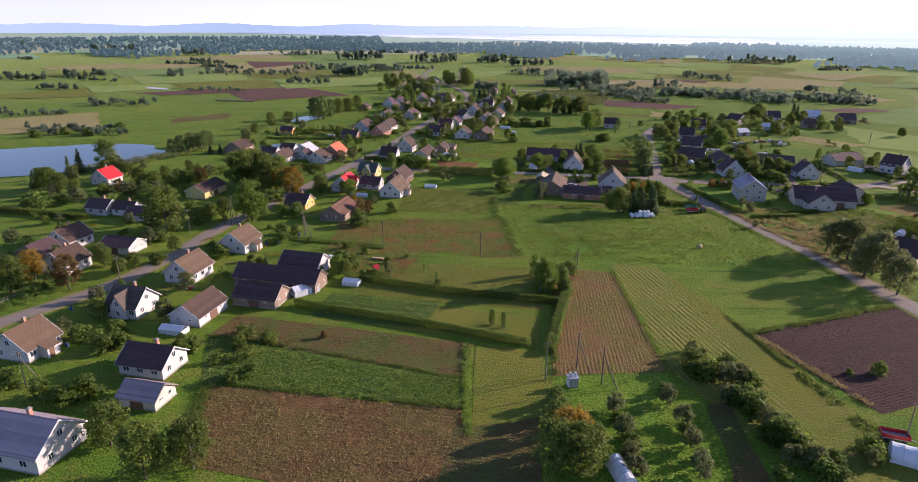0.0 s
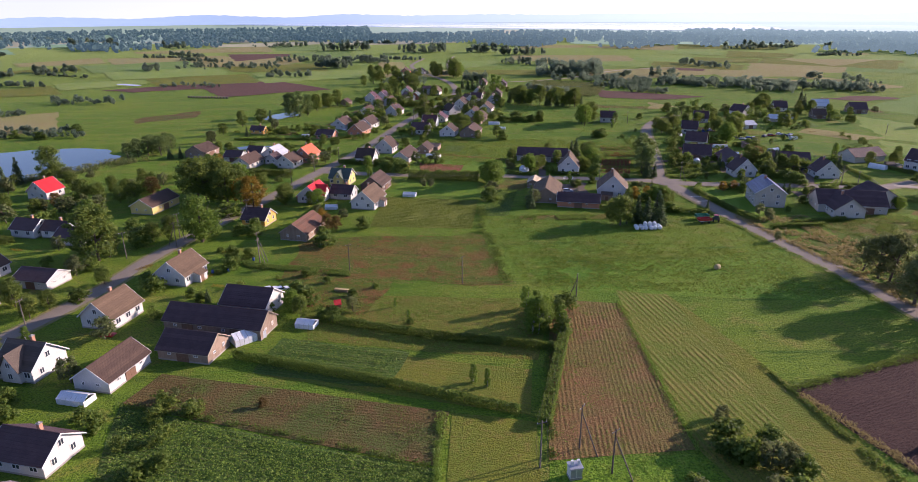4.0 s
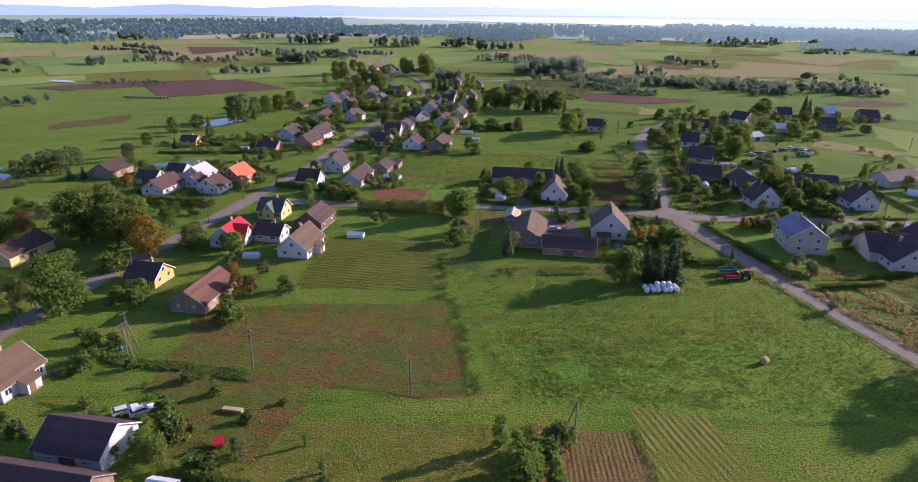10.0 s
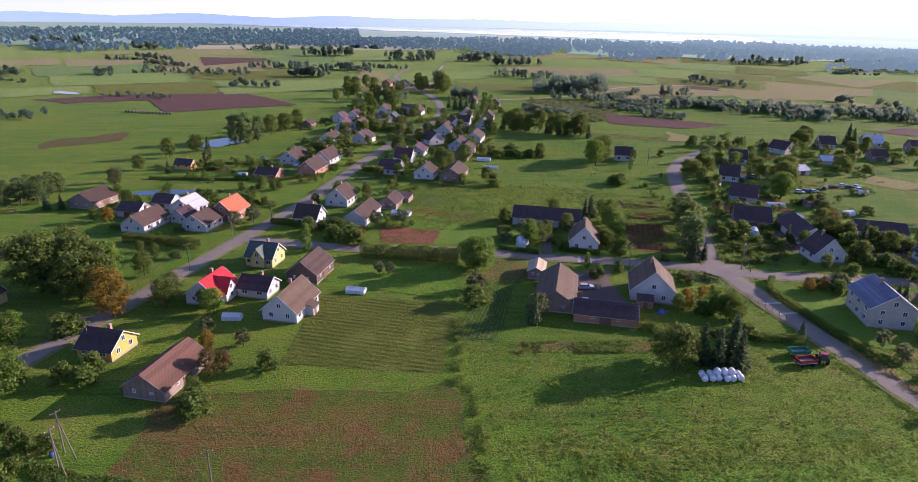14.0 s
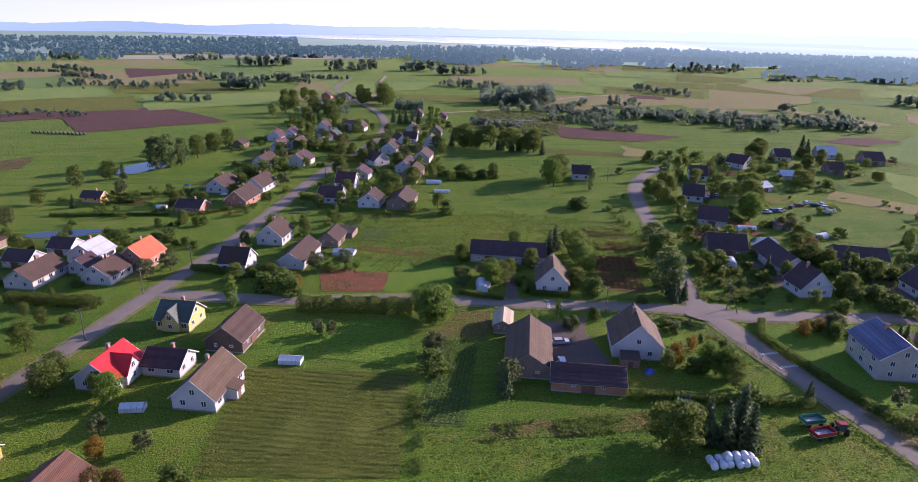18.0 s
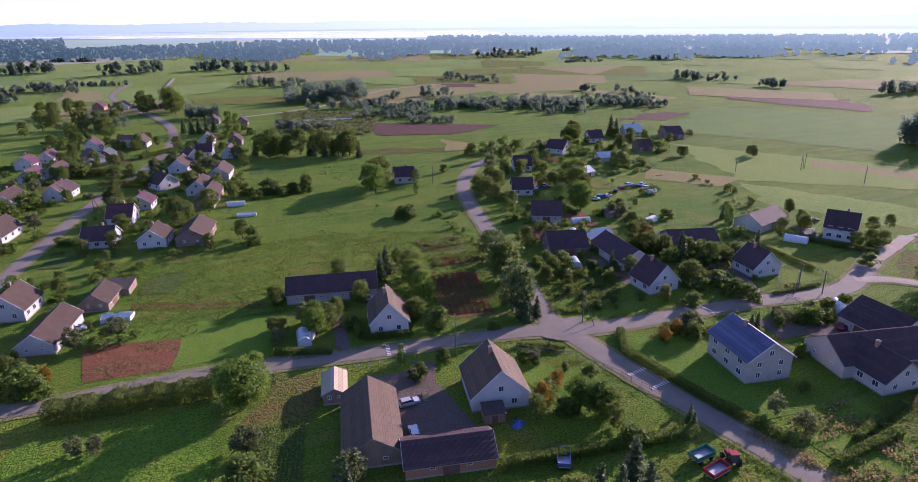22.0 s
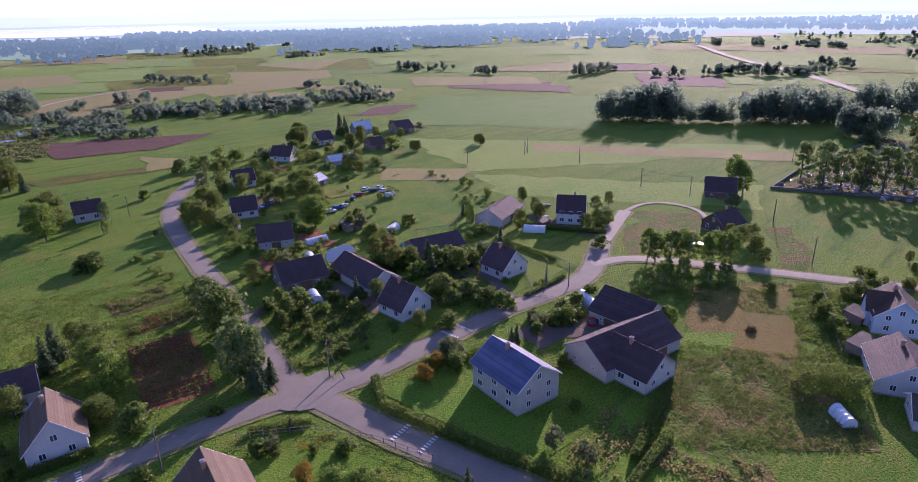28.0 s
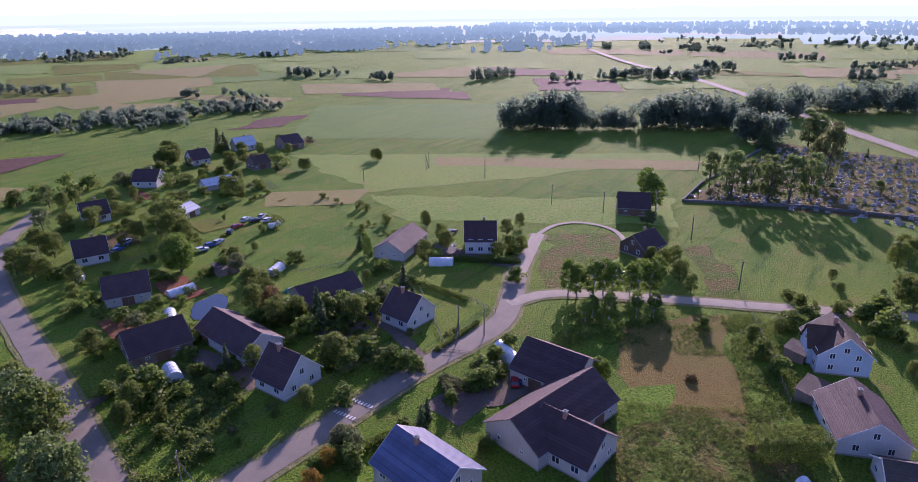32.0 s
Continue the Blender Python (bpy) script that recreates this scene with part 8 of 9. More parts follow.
for k in range(12):
    bale(69.3 + (k % 6 - 2.5) * 1.5 + 0.2 * (k % 2), 224.6 + (k // 6) * 1.5 - 0.6 + 0.12 * (k % 3), 75 + 5 * (k % 4))
for k in range(3):
    bale(69.3 + (k - 0.6) * 1.5, 224.6 + 0.2, 80, 1.12)
bale(78.5, 189.9, 30, 0, STRAW, "straw_bale", "round straw bale lying on the meadow", 0.75)
transformer(23.0, 108.1, 10)
well_hut(-24.3, 168.5, 20)
tree("w", 50.3, 120.0, 3.2)
tree("b", 49.2, 112.2, 4)
tree("b", 51.4, 110.8, 4.2)
tree("b", 56.5, 114.6, 4)
tree("w", 57.3, 109.9, 4.4)
tree("b", 58.4, 107.1, 4)
tree("b", 54.8, 102.1, 4.2)
tree("b", 55.0, 98.4, 4.6)
tree("w", 55.8, 95.5, 4.2)
tree("b", 55.2, 92.2, 3.6)
tree("b", 56.6, 90.2, 4.6)
tree("b", 57.6, 87.6, 4)
tree("w", 58.4, 84.3, 4.4)
tree("b", 59.4, 82.0, 4)
tree("b", 59.7, 95.0, 3)
tree("b", 61.3, 81.2, 3)
tree("w", 68.2, 84.4, 3.4)
tree("b", 51.8, 81.1, 3)
tree("t", 22.1, 154.2, 8.5)
tree("t", 23.7, 160.5, 7.5)
tree("t", 24.8, 157.0, 8)
tree("t", 28.9, 156.2, 6)
tree("s", -31.2, 127.8, 1.7)
# Bush mesh used here for a brown heap on the stubble plot.
tree("s", 175.6, 227.4, 1.3, 1.4)
shed(-54.3, 261.4, -13, 2.6, 2.2, 2.2, "red")
shed(-45.3, 269.0, -13, 2.6, 2.2, 2.2, "red")
shed(-6.9, 355.7, -13, 9, 7, 2.6)
shed(160.8, 353.7, -13, 6, 5, 2.6)
shed(162.1, 316.0, -13, 5, 4, 2.6)
shed(204.1, 304.9, -13, 4, 3, 2.6)
shed(-73.3, 91.2, -13, 5, 4, 2.6)
shed(196.6, 210.8, -13, 5, 4, 2.6)
shed(182.0, 206.2, -13, 7, 5, 2.6)
shed(63.7, 259.4, -13, 4, 3, 2.6)

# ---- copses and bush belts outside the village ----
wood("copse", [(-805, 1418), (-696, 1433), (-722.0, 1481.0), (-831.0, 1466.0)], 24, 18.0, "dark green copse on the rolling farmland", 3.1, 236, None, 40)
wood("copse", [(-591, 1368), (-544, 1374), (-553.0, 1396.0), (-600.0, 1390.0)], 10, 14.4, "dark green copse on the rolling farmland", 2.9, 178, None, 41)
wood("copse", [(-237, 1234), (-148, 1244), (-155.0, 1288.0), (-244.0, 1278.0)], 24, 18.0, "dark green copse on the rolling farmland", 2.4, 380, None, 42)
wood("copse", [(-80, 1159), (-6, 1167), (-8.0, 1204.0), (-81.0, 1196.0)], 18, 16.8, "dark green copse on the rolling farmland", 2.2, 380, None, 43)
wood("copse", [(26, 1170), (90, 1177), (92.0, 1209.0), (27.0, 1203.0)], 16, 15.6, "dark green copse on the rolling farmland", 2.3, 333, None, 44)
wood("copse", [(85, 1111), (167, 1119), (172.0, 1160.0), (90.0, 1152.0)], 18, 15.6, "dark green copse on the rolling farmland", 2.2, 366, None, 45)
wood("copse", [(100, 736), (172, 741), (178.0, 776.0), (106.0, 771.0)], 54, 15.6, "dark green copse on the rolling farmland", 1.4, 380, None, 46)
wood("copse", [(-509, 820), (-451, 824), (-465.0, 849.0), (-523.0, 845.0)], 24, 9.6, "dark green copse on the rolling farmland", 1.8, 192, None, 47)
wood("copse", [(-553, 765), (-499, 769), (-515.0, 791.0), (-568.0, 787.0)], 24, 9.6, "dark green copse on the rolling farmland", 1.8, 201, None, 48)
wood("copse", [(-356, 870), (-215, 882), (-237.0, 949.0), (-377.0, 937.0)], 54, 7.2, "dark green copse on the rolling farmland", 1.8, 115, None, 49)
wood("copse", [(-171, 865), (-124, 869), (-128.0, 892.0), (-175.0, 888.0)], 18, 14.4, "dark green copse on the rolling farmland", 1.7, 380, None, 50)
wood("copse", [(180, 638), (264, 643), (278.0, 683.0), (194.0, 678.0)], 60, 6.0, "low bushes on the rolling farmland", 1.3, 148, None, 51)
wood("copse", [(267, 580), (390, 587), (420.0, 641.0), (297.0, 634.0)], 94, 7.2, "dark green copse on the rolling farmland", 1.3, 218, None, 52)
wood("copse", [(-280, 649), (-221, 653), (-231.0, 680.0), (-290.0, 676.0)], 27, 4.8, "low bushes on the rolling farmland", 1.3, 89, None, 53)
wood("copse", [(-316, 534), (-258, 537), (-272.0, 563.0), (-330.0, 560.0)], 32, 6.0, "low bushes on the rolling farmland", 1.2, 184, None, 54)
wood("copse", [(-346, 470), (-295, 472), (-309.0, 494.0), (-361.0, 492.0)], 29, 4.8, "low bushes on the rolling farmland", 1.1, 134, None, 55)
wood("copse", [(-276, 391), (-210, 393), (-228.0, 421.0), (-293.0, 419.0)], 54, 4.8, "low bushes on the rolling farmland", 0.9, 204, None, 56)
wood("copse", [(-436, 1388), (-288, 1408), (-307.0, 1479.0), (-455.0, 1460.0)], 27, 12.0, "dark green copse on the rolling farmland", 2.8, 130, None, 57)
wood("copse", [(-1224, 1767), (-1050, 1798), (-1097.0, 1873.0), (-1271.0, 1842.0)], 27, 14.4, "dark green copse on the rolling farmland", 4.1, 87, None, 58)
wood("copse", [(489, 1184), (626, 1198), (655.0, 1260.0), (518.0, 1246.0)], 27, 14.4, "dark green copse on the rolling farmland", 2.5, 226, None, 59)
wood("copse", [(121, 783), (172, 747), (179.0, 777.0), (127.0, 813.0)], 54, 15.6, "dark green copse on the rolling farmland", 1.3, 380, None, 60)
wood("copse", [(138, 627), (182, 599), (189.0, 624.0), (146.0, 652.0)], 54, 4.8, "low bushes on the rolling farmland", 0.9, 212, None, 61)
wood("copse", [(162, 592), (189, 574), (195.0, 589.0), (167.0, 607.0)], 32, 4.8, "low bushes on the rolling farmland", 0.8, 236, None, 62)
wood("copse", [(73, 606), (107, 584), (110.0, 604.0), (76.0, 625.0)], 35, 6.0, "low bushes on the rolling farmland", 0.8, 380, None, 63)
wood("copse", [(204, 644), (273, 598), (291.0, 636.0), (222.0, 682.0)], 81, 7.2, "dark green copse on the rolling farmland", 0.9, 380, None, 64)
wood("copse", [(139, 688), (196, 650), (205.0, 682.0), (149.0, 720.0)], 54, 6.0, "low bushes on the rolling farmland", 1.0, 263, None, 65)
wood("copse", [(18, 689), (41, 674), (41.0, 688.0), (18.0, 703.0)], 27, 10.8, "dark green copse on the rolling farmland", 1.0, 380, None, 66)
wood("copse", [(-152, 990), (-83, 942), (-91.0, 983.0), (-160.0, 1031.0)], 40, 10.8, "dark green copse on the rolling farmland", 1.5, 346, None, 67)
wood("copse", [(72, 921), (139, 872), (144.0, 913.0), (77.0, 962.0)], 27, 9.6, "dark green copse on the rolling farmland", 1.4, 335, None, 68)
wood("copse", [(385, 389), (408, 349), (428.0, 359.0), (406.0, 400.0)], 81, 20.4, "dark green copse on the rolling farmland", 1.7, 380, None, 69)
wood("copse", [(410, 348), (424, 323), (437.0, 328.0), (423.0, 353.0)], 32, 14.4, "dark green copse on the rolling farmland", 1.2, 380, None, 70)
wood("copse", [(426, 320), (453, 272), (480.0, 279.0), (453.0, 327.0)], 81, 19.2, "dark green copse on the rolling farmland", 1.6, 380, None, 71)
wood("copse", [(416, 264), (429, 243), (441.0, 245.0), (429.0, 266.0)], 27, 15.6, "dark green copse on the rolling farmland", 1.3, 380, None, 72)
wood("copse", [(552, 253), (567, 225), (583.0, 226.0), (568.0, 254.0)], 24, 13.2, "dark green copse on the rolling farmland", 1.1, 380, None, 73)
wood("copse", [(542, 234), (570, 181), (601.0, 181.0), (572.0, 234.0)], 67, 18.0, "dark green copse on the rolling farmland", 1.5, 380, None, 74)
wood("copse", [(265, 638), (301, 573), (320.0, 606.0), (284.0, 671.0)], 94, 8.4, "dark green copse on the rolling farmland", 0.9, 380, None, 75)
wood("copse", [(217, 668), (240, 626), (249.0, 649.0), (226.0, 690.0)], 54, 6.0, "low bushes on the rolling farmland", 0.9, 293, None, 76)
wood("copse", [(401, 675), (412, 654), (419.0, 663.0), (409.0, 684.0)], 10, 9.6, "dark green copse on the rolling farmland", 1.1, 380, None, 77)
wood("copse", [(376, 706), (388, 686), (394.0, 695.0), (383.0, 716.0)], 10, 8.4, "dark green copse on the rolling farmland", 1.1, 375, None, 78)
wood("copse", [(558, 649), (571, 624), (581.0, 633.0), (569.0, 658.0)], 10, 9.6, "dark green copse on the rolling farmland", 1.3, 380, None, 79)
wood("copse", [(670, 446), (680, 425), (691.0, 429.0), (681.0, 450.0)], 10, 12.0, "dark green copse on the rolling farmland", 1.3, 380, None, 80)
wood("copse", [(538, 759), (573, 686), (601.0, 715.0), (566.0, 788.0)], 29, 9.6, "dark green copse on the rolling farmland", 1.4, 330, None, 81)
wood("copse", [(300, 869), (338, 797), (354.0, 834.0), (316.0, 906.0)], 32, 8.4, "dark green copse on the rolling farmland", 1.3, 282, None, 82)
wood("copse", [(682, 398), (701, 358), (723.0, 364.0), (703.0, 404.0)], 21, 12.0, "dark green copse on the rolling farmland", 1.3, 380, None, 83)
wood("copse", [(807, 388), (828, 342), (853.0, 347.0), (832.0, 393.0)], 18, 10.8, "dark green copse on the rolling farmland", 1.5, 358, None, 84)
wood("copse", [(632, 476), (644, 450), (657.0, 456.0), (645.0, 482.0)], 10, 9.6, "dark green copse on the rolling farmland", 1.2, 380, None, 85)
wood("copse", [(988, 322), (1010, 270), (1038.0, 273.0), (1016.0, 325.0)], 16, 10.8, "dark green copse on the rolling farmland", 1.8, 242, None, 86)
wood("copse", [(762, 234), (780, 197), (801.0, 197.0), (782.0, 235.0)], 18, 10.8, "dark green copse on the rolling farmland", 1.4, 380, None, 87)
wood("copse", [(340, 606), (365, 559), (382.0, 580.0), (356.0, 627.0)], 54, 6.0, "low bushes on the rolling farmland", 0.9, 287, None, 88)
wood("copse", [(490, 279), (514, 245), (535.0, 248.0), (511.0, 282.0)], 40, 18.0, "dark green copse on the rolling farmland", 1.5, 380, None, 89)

# ---- small garden things ----
woodpile(-24.7, 177.8, -13, 4)
woodpile(54.3, 271.4, 77, 3)
woodpile(163.9, 289.7, 60, 3)
woodpile(-65.8, 138.5, -13, 3)
woodpile(110.9, 455.9, 10, 3)
barrel(-58.7, 193.2)
barrel(-97.7, 141.4)
barrel(-87.7, 122.9)
barrel(-59.1, 191.7)
barrel(-63.2, 191.0)
barrel(66.7, 256.2)
barrel(-54.5, 200.1)
tarp(-48.2, 153.5, 20, "blue", 3.6, 2.0, "blue tarpaulin over a low heap")
tarp(-82.8, 431.3, 0, "blue", 3.0, 1.8, "blue tarpaulin over a low heap")
tarp(-74.7, 155.9, -10, "red", 4.2, 2.4, "red tarpaulin over a low heap")
tarp(67.1, 255.7, 30, "blue", 3.0, 1.8, "blue tarpaulin over a low heap")
tarp(161.6, 328.7, 10, "green", 3.0, 1.8, "green netting over garden beds")
tarp(-78.2, 420.3, 0, "green", 3.0, 1.8, "green tarpaulin over a heap")
tarp(-62.4, 414.7, 0, "white", 3.0, 1.8, "white sheet over a heap")
flowerbed(-63.4, 187.1, 77, 5, 1.2, "y", 30)
flowerbed(-58.2, 181.6, -13, 4, 1.2, "y", 31)
flowerbed(-63.4, 206.0, -13, 5, 1.5, "r", 32)
flowerbed(86.0, 270.4, -20, 4, 1.5, "y", 33)
flowerbed(89.4, 270.0, -20, 3, 1.5, "r", 34)
flowerbed(-84.2, 195.0, 60, 5, 1.5, "y", 35)
flowerbed(-130.5, 210.2, -13, 4, 1.2, "y", 36)
flowerbed(217.6, 394.1, 10, 4, 1.5, "r", 37)
flowerbed(55.1, 277.2, 80, 4, 2, "b", 38)
flowerbed(-25.7, 168.5, -13, 5, 1.5, "r", 39)
flowerbed(112.6, 272.0, -10, 3, 1.5, "y", 40)

# ---- cemetery ----
stone_wall(297, 261, 312, 222)
stone_wall(312, 222, 318, 184)
stone_wall(318, 184, 330, 140)
stone_wall(297, 261, 326, 261)
stone_wall(326, 261, 431, 248)
patch("cemetery_ground", [(298, 260), (430, 246), (420, 150), (322, 150)], FIELDS["weedy"], 0.07, "sandy cemetery ground between graves", 0.5, "cemetery", step=20)
r_grave = np.random.default_rng(77)
for k in range(165):
    u, v = r_grave.random(2)
    gx = 303 + 118 * u
    gy = 166 + 84 * v - 10 * u + (12 * (1 - u) if v > 0.5 else 0)
    gx, gy = round(gx / 3.0) * 3.0 + 0.4 * r_grave.normal(), round(gy / 3.6) * 3.6 + 0.3 * r_grave.normal()
    gravestone(gx, gy, float(75 + 4 * r_grave.normal()), int(r_grave.integers(0, 4)))
tufts("cemetery_flowers", [(300, 258), (425, 244), (418, 152), (322, 155)], 1500, 0.8, 0.9, LEAVES["a"], "low evergreens and flowers among graves", 15)

# ---- rows, weeds and rough grass ----
furrows("plough_ridges", [(70, 130.5), (80.5, 99.5), (115.5, 112.6), (113, 146)], 0.9, 0.05, 0.8, FIELDS["plough"], "turned dark soil ridges")
furrows("potato_plants", [(-51, 109.5), (-57, 127), (0.4, 109.6), (0.4, 101)], 0.85, 0.45, 0.5, LEAVES["k"], "leafy green potato plants in rows", 0.1, 0.3, 4)
furrows("weed_rows", [(-57, 129), (-54.5, 138), (2.6, 125), (1, 111)], 1.1, 0.3, 0.9, LEAVES["b"], "green weeds in old rows", 0.75, 0.25, 5)
tufts("stubble_plants", [(20.3, 112.3), (43.6, 114), (45.6, 168.6), (28.3, 171.5)], 2200, 0.16, 0.17, LEAVES["h"], "short dry stalks on the stubble strip", 12)
tufts("stubble_greens", [(20.3, 112.3), (43.6, 114), (45.6, 168.6), (28.3, 171.5)], 1800, 0.14, 0.17, LEAVES["k"], "green shoots on the stubble strip", 13)
furrows("garden_rows", [(-36, 140), (-33, 152.5), (-6, 146), (-9, 134)], 1.9, 0.7, 1.0, LEAVES["k"], "green vegetable rows in the garden", 0.0, 0.3, 6)
tufts("east_garden_plants", [(113.6, 317.3), (125.2, 320.0), (124.7, 299.6), (106.5, 293.5)], 1500, 0.7, 0.4, LEAVES["b"], "leafy vegetables beside the house", 28, -0.2)
furrows("garden_greens", [(-36, 140), (-33, 152.5), (-6, 146), (-9, 134)], 3.1, 0.6, 0.8, LEAVES["b"], "dark green vegetable rows in the garden", 0.3, 0.35, 16)
furrows("cabbage_rows", [(13.4, 241.7), (23.9, 240.2), (31.0, 274.4), (24.2, 274.9)], 1.0, 0.4, 0.5, LEAVES["k"], "dark green cabbage rows", 0.1, 0.32, 7)
furrows("crop_rows", [(-24.1, 230.0), (-22.1, 265.5), (14.3, 259.3), (10.8, 226.4)], 1.1, 0.3, 0.5, LEAVES["m"], "low yellow green crop rows", 0.3, 0.26, 8)
tufts("bed_litter", [(-10.0, 306.7), (-11.1, 323.6), (9.3, 317.5), (7.2, 304.5)], 500, 0.25, 0.25, LEAVES["h"], "withered plants on the bare plot", 29, 0.1)
furrows("bed_rows", [(71.6, 302.5), (72.5, 309), (85.5, 306), (83.9, 299.5)], 1.3, 0.4, 0.8, FIELDS["soilbed"], "ridged rows of brown soil")
furrows("bed_rows", [(74, 315), (78, 328.4), (90.5, 326), (87, 313)], 1.3, 0.4, 0.8, FIELDS["soilbed"], "ridged rows of brown soil")
furrows("bed_plants", [(71.2, 301.9), (83.4, 298.9), (91.0, 326.4), (77.9, 328.4)], 1.6, 0.5, 0.6, LEAVES["b"], "green plants left on the garden plot", 0.5, 0.3, 9)
furrows("straw_litter", [(-46, 85), (-49, 107), (1, 99.5), (1.6, 73)], 0.9, 0.14, 0.8, LEAVES["h"], "dry straw and haulm left in rows", 0.35, 0.3, 10)
tufts("field_edge_weeds", [(66, 148), (69, 130), (82, 66), (77, 66)], 1400, 0.4, 0.3, LEAVES["b"], "rough green weeds along the field edge", 16)
tufts("meadow_tufts", [(24, 205), (104, 212), (96, 170), (30, 180)], 4500, 0.2, 0.26, LEAVES["m"], "coarse tufts in the damp meadow", 17)
tufts("rusty_field_weeds", [(-44, 214), (14, 205), (22, 178), (-40, 186)], 5000, 0.15, 0.18, LEAVES["h"], "dry weeds over the rusty field", 18)
tufts("garden_tufts", [(-34, 176), (28, 172), (22, 143), (-28, 152)], 3500, 0.15, 0.2, LEAVES["k"], "coarse tufts in the garden meadow", 19)
tufts("orchard_tufts", [(20, 111), (44, 112), (60, 62), (12, 62)], 3500, 0.15, 0.2, LEAVES["k"], "coarse grass under the apple trees", 20)
tufts("roadside_weeds", [(104, 236), (128, 236), (136, 170), (116, 170)], 4200, 0.6, 0.45, LEAVES["h"], "tall dry weeds beside the road", 21)
tufts("rough_plot_weeds", [(160, 240), (172, 213), (148, 197), (124, 226)], 3000, 0.3, 0.16, LEAVES["h"], "tall brown weeds on the rough plot", 22, -0.1)
tufts("rough_plot_stems", [(160, 240), (172, 213), (148, 197), (124, 226)], 6500, 0.5, 0.24, LEAVES["b"], "green stems among the brown weeds", 27, -0.15)
tufts("rough_plot_greens", [(172, 262), (192, 262), (214, 216), (196, 204)], 4500, 0.3, 0.26, LEAVES["b"], "green weeds on the rough plot", 23)
for k, corners in enumerate(([(83.5, 358), (98.3, 356.8), (98.2, 349.4), (83.3, 348.5)], [(82.6, 341.7), (100.6, 341.3), (97.6, 333.2), (81.5, 334.4)])):
    tufts("bed_weeds", corners, 700, 0.7, 0.35, LEAVES["b"], "rank green weeds over an old bed", 110 + k)
    tufts("bed_dry_weeds", corners, 900, 0.6, 0.3, LEAVES["h" if k == 0 else "r"], "dry brown weeds over an old bed", 120 + k)
tufts("strip_greens", [(208, 228), (213, 221), (178, 204), (168.5, 215.5)], 3200, 0.5, 0.3, LEAVES["b"], "green weeds beside the brown plot", 130, -0.2)
tufts("garden_greens_east", [(106, 316), (130, 308), (114, 287), (97, 292)], 2500, 0.7, 0.4, LEAVES["b"], "dense garden plants before the house", 131, 0.0)
tufts("village_weeds", [(-20, 420), (20, 410), (14, 374), (-35, 398)], 3000, 0.5, 0.4, LEAVES["b"], "rough weeds behind the village gardens", 132, 0.1)
for k, corners in enumerate(([(0, 440), (100, 420), (92, 350), (0, 370)], [(10, 370), (96, 352), (92, 305), (12, 322)], [(40, 500), (130, 470), (115, 420), (30, 440)])):
    tufts("meadow_weeds", corners, 2200, 0.35, 0.4, LEAVES["b"], "darker weeds in streaks over the meadow", 140 + k, 0.28)
tufts("kitchen_garden", [(-57.6, 198.9), (-25.7, 191.1), (-23.9, 187.2), (-54.9, 194.7)], 2600, 0.5, 0.3, LEAVES["b"], "strip of leafy garden rows", 150, -0.1)
for k in range(14):
    u = k / 13
    bale(-222.9 * (1 - u) + -187.5 * u, 577.9 * (1 - u) + 570.1 * u, 40 + 7 * (k % 3), 0, TIMBER, "old_bale", "dark weathered bale in a row", 0.9)
tufts("farm_strip_weeds", [(29.8, 239.9), (60.4, 241.4), (58.6, 235.4), (26.5, 234.7)], 1800, 0.5, 0.3, LEAVES["b"], "green weeds in a strip behind the farm", 133, 0.0)
tufts("pond_reeds", [(-160, 345), (-145, 335), (-180, 290), (-190, 296)], 1800, 1.4, 0.5, LEAVES["w"], "pale reeds at the pond edge", 24)
tufts("marsh_sedge", [(90, 690), (160, 660), (125, 560), (70, 600)], 4000, 1.2, 1.2, LEAVES["w"], "tall pale sedge round the marsh pools", 26)

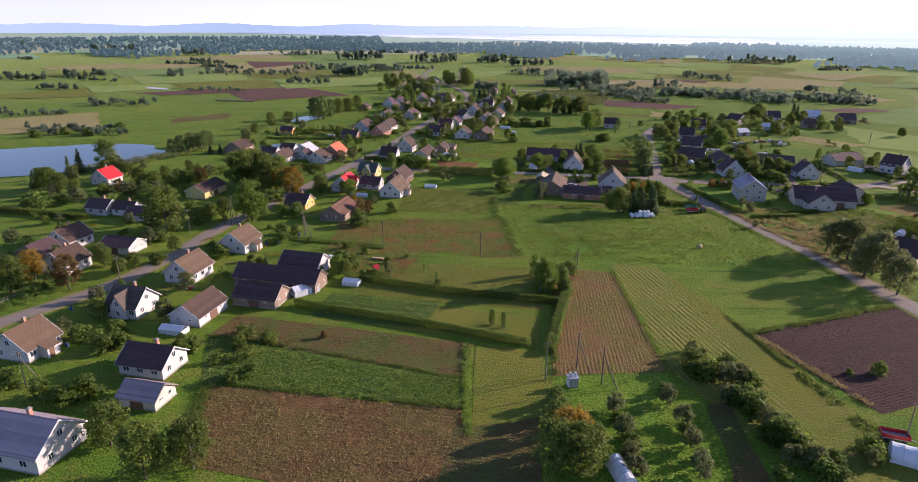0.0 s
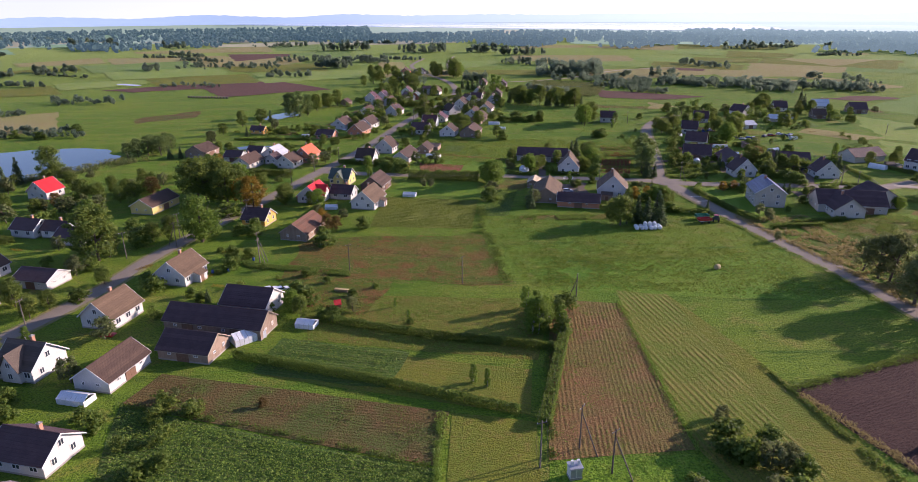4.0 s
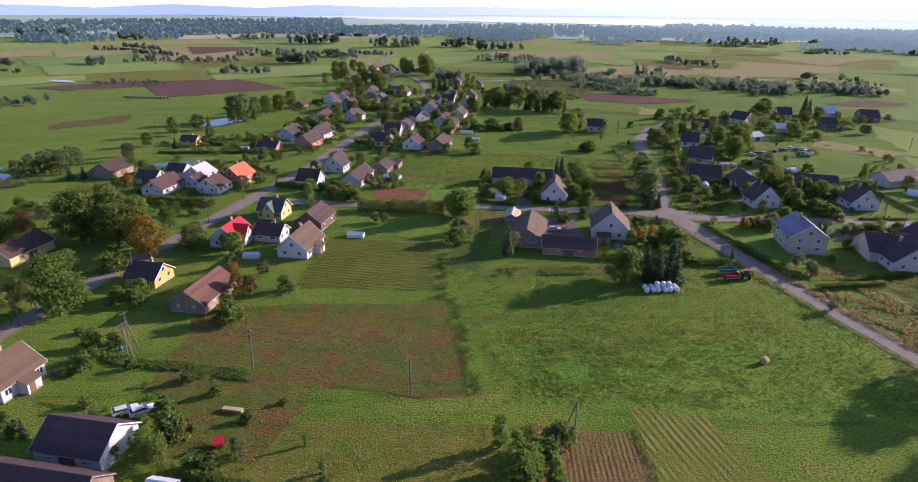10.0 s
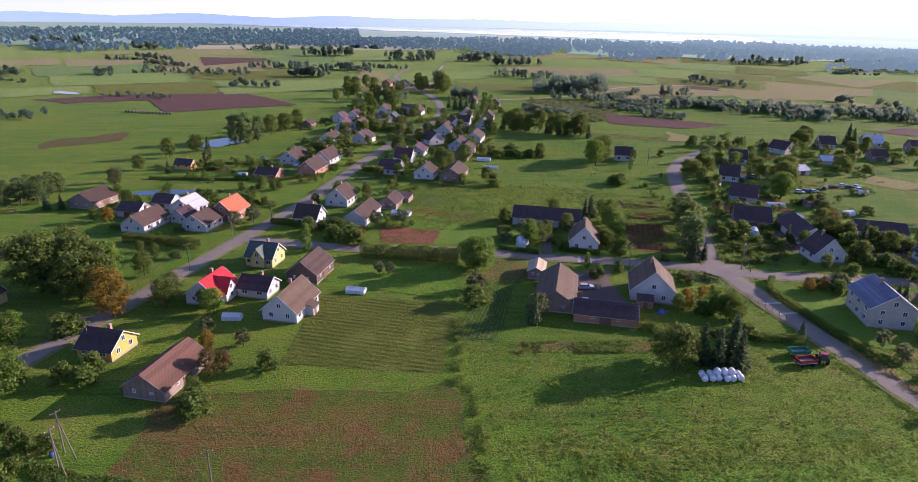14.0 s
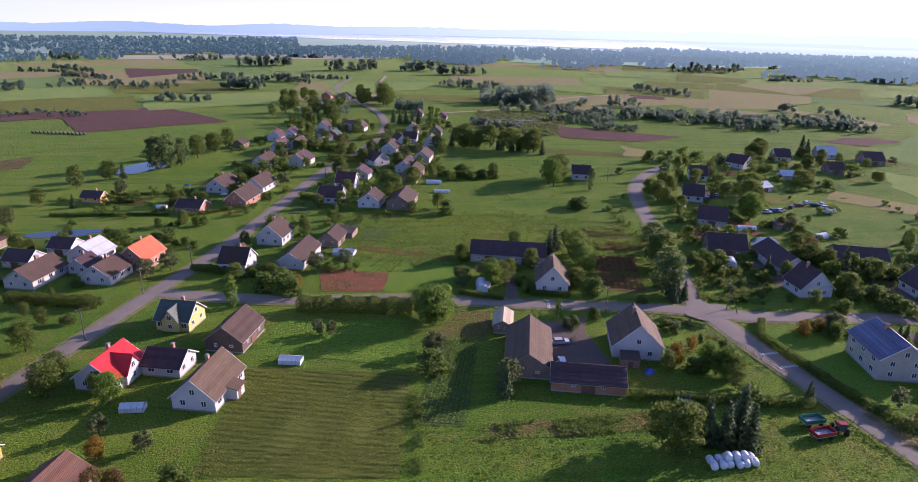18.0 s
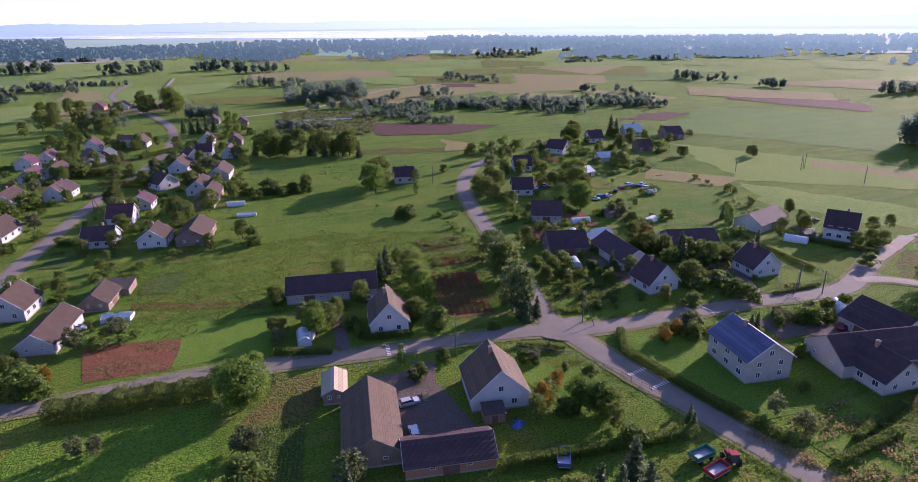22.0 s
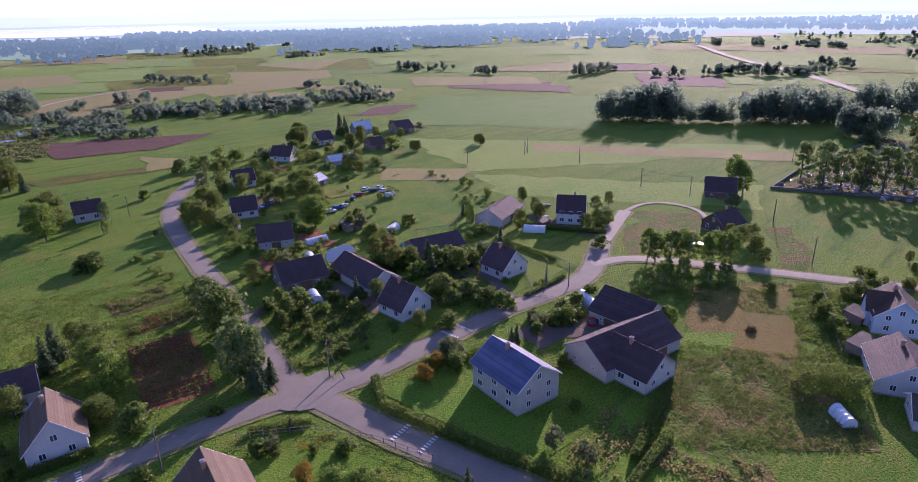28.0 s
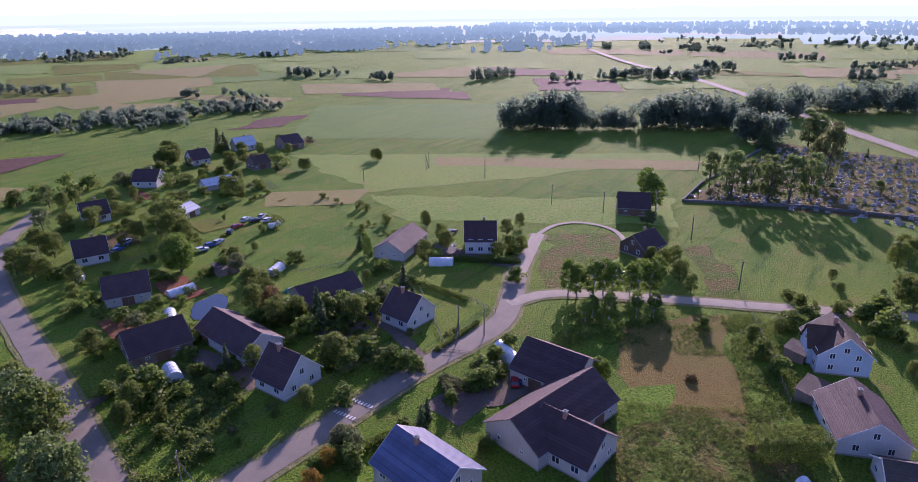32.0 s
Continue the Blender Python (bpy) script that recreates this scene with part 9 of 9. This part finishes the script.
for k, (line, wide, count, tall, size, kind, label) in enumerate((
        ([(-58, 128.5), (-30, 121), (1, 110.5)], 1.0, 700, 0.5, 0.25, "b", "green weeds between two plots"),
        ([(-52, 109), (-25, 104.5), (1, 100.5)], 1.2, 800, 0.5, 0.25, "b", "green weeds along the potato plot"),
        ([(2, 125), (1.5, 110), (2, 92)], 1.0, 500, 0.6, 0.25, "k", "pale grass at the plot boundary"),
        ([(-50, 108), (-48, 95), (-46, 84)], 1.6, 500, 0.6, 0.3, "b", "green weeds at the field end"),
        ([(45.5, 170), (45, 140), (44.5, 112)], 1.0, 700, 0.4, 0.22, "k", "grassy baulk between strips"),
        ([(20, 112), (24, 140), (28, 172)], 1.2, 700, 0.5, 0.25, "b", "weeds along the stubble strip"),
        ([(69, 131), (95, 140), (113, 146.5)], 1.5, 900, 0.5, 0.28, "b", "weeds along the ploughed field"),
        ([(69, 131), (75, 115), (80, 99)], 1.5, 700, 0.4, 0.25, "h", "dry weeds along the ploughed field"),
        ([(16, 222), (17.5, 205), (19, 183)], 2.5, 700, 0.4, 0.25, "b", "rough grass beside the rusty field"),
        ([(14, 222), (14.5, 238), (15, 252)], 1.8, 500, 0.8, 0.3, "b", "tall weeds beside the cabbage plot"),
        ([(104, 236), (109, 211), (114, 188), (117, 164)], 2.2, 1400, 0.5, 0.25, "h", "dry roadside grass"),
        ([(98, 236), (103, 211), (108, 188), (111, 164)], 1.8, 1100, 0.4, 0.22, "k", "green roadside grass"),
        ([(-20, 302), (20, 299), (60, 293.5), (84, 290)], 1.6, 900, 0.4, 0.22, "k", "green roadside grass"),
        ([(100, 285), (130, 281.5), (165, 277)], 1.6, 800, 0.4, 0.22, "k", "green roadside grass"),
        ([(150, 262), (175, 255), (200, 240)], 3.0, 900, 0.7, 0.3, "b", "tall weeds below the birches"))):
    edge_weeds(line, wide, count, tall, size, kind, label, 60 + k)

g = Geo()
for k in range(520):
    gx, gy = 306 + 112 * r_grave.random(), 160 + 84 * r_grave.random()
    gx, gy = round(gx / 3.0) * 3.0 + 1.2 + 0.4 * r_grave.normal(), round(gy / 3.6) * 3.6 + 1.5 + 0.3 * r_grave.normal()
    w, h = r_grave.uniform(0.4, 0.8), r_grave.uniform(0.3, 1.2)
    g.box(gx - w, gy - 0.9, 0, gx + w, gy + 0.9, 0.2).box(gx - 0.1, gy - w, 0.2, gx + 0.1, gy + w, 0.2 + h)
tagged(g.put("grave_rows", PALE_STONE), "dense rows of small pale graves", "graves", kind="stuff")

for k, corners in enumerate(([(-40, 186), (24, 178), (20, 142), (-30, 152)], [(16, 240), (100, 240), (106, 172), (24, 178)], [(-45, 240), (14, 232), (18, 204), (-44, 214)],
                              [(-60, 300), (10, 296), (12, 242), (-58, 245)], [(40, 262), (98, 262), (100, 240), (30, 240)], [(100, 282), (160, 272), (150, 225), (104, 232)],
                              [(60, 380), (108, 360), (94, 300), (62, 306)], [(-10, 380), (60, 380), (60, 335), (0, 315)], [(160, 270), (230, 240), (215, 200), (170, 205)],
                              [(100, 330), (180, 310), (160, 282), (98, 290)])):
    tufts("grass_clumps", corners, 7000 if k in (1, 6, 7) else 2500, 0.22 if k in (1, 6, 7) else 0.12, 0.26 if k in (1, 6, 7) else 0.15, LEAVES["m"], "coarse grass clumps in the meadow", 80 + k, -0.3)

# ---- tall trees by the cemetery wall ----
for x, y, tall, wide in ((322, 257, 15, 0.6), (314, 247, 18, 0.55), (316, 241, 15, 0.6), (316, 234, 17, 0.6), (317, 227, 18, 0.65), (323, 221, 18, 0.6), (330, 252, 13, 0.7), (331, 238, 14, 0.6)):
    tree("p", x, y, tall, wide * 1.3)
tree("w", 346, 218, 26, 0.6)
tree("w", 350, 222, 20, 0.6)

# ---- gardens: plots, shrubs and small trees about the houses ----
HOMES = [o for o in scene.objects if o.name.split(".")[0] in ("house", "barn")]
SPOTS = [(o.location.x, o.location.y) for o in HOMES] + [(144, 338), (140, 334), (148, 341)]
TRACKS = [q for line in (MAIN, SOUTH, EAST, NORTH, LANE) for q in curve(line, 6.0)]
r_yard = np.random.default_rng(91)


def clear(x, y, gap, way=5.5):
    return all(math.hypot(x - u, y - v) > gap for u, v in SPOTS) and all(math.hypot(x - q.x, y - q.y) > way for q in TRACKS)


def thicket(spots, label, seed):
    """Shrubs of many sizes grown into one another."""
    r = np.random.default_rng(seed)
    pts, out, size = [], [], []
    for x, y, tall in spots:
        q, o = crown_points(r, 22, 26, lambda h: 0.55 * (math.cos(1.2 * h) ** 0.7), 0.24, 0.25)
        q[:, 2] = 0.02 + 0.95 * np.abs(q[:, 2]) * (0.7 + 0.4 * r.random())
        pts.append(q * np.array([1.2 * tall, 1.2 * tall * (0.7 + 0.5 * r.random()), tall]) + np.array([x, y, height(x, y)]))
        out.append(o)
        size.append(np.full(len(q), 0.13 * tall) * (0.6 + 0.8 * r.random(len(q))))
    ob = new("shrubbery", cloud("shrubbery", np.concatenate(pts), np.concatenate(out), np.concatenate(size), LEAVES["b" if seed % 3 else "d"], seed))
    return tagged(ob, label, "shrubs", kind="stuff")


def orchard(x0, y0, x1, y1, count, kinds, low, high):
    """Garden trees and clumps of shrubs over a stretch, clear of roofs and roads."""
    bushes = []
    for _ in range(count):
        x, y, k, tall = float(r_yard.uniform(x0, x1)), float(r_yard.uniform(y0, y1)), str(r_yard.choice(list(kinds))), float(r_yard.uniform(low, high))
        if not clear(x, y, 7.5):
            continue
        if k != "b":
            tree(k, round(x, 1), round(y, 1), round(tall, 1))
            continue
        turn = r_yard.random() * math.pi
        for _ in range(int(r_yard.integers(2, 8))):
            d = float(r_yard.normal()) * 1.5 * tall
            u, v = x + d * math.cos(turn) + 0.5 * float(r_yard.normal()), y + d * math.sin(turn) + 0.5 * float(r_yard.normal())
            if clear(u, v, 6.5, 4.8):
                bushes.append((u, v, max(0.7, tall * float(r_yard.uniform(0.35, 1.0)))))
    if bushes:
        thicket(bushes, "irregular clumps of green garden shrubs", int(abs(x0) + count))


orchard(-185, 225, -105, 300, 42, "ddab", 4, 7)
orchard(-150, 130, -70, 225, 40, "dabb", 3, 6)
orchard(-70, 108, -40, 200, 14, "bba", 2, 4)
orchard(-60, 450, 50, 620, 50, "dddb", 5, 9)
orchard(120, 300, 180, 360, 26, "bbad", 3, 6)
orchard(150, 400, 260, 480, 22, "ddb", 4, 8)
orchard(-70, 320, 0, 460, 48, "bbbbd", 2, 4.5)
orchard(-110, 300, -70, 420, 26, "bbbd", 2, 5)
orchard(100, 300, 150, 400, 40, "bbbbd", 1.5, 4)
orchard(132, 276, 172, 316, 24, "b", 1.0, 2.2)
orchard(97, 287, 130, 312, 16, "b", 0.9, 2.0)
orchard(150, 340, 230, 440, 30, "bbbbd", 1.5, 4.5)
orchard(196, 190, 245, 215, 14, "bbd", 1.5, 4)
for k in range(13):
    x, y = 50 + 4.0 * k + (3 if k > 4 else 0), 530 - 2.6 * k
    tree("d" if k % 3 else "c", x, y + 3 * (k % 2), 9 + 2.5 * (k * 7 % 3))
for k in range(9):
    tree("b", 36 + 3.4 * k, 444 - 0.7 * k + 2.0 * (k % 2), 2.2 + 0.5 * (k % 4))
yard_shrubs = []
for hx, hy in SPOTS:
    if not (-140 < hx < 60 and 300 < hy < 640) and not (115 < hx < 300 and 285 < hy < 500):
        continue
    for _ in range(4):
        a, d = r_yard.random() * 2 * math.pi, r_yard.uniform(9, 17)
        x, y = hx + d * math.cos(a), hy + d * math.sin(a)
        pick, tall = r_yard.random(), float(r_yard.uniform(2.5, 4.5))
        if clear(x, y, 8.0) and pick < 0.55:
            yard_shrubs += [(x + u, y + v, tall * w) for u, v, w in ((0, 0, 0.8), (1.6, 0.8, 0.55), (-1.2, 1.6, 0.45))]
        elif clear(x, y, 8.0):
            tree("d" if pick < 0.8 else "a" if pick < 0.93 else "c", round(float(x), 1), round(float(y), 1), tall * 1.7)
    a = r_yard.random() * 2 * math.pi
    x, y = hx + 17 * math.cos(a), hy + 17 * math.sin(a)
    if clear(x, y, 12, 9):
        c, s = math.cos(radians(77)), math.sin(radians(77))
        w, l = float(r_yard.uniform(3, 5)), float(r_yard.uniform(5, 9))
        kind = str(r_yard.choice(["soilbed", "potato", "yellow", "lush", "weedy"]))
        patch("garden_plot", [(x + c * u * l - s * v * w, y + s * u * l + c * v * w) for u, v in ((-1, -1), (-1, 1), (1, 1), (1, -1))], FIELDS[kind], 0.1 + 0.012 * (len(scene.objects) % 9), "garden plot beside a house", 0.5, "garden plot", step=5)
thicket(yard_shrubs, "green shrubs close round the houses", 7)
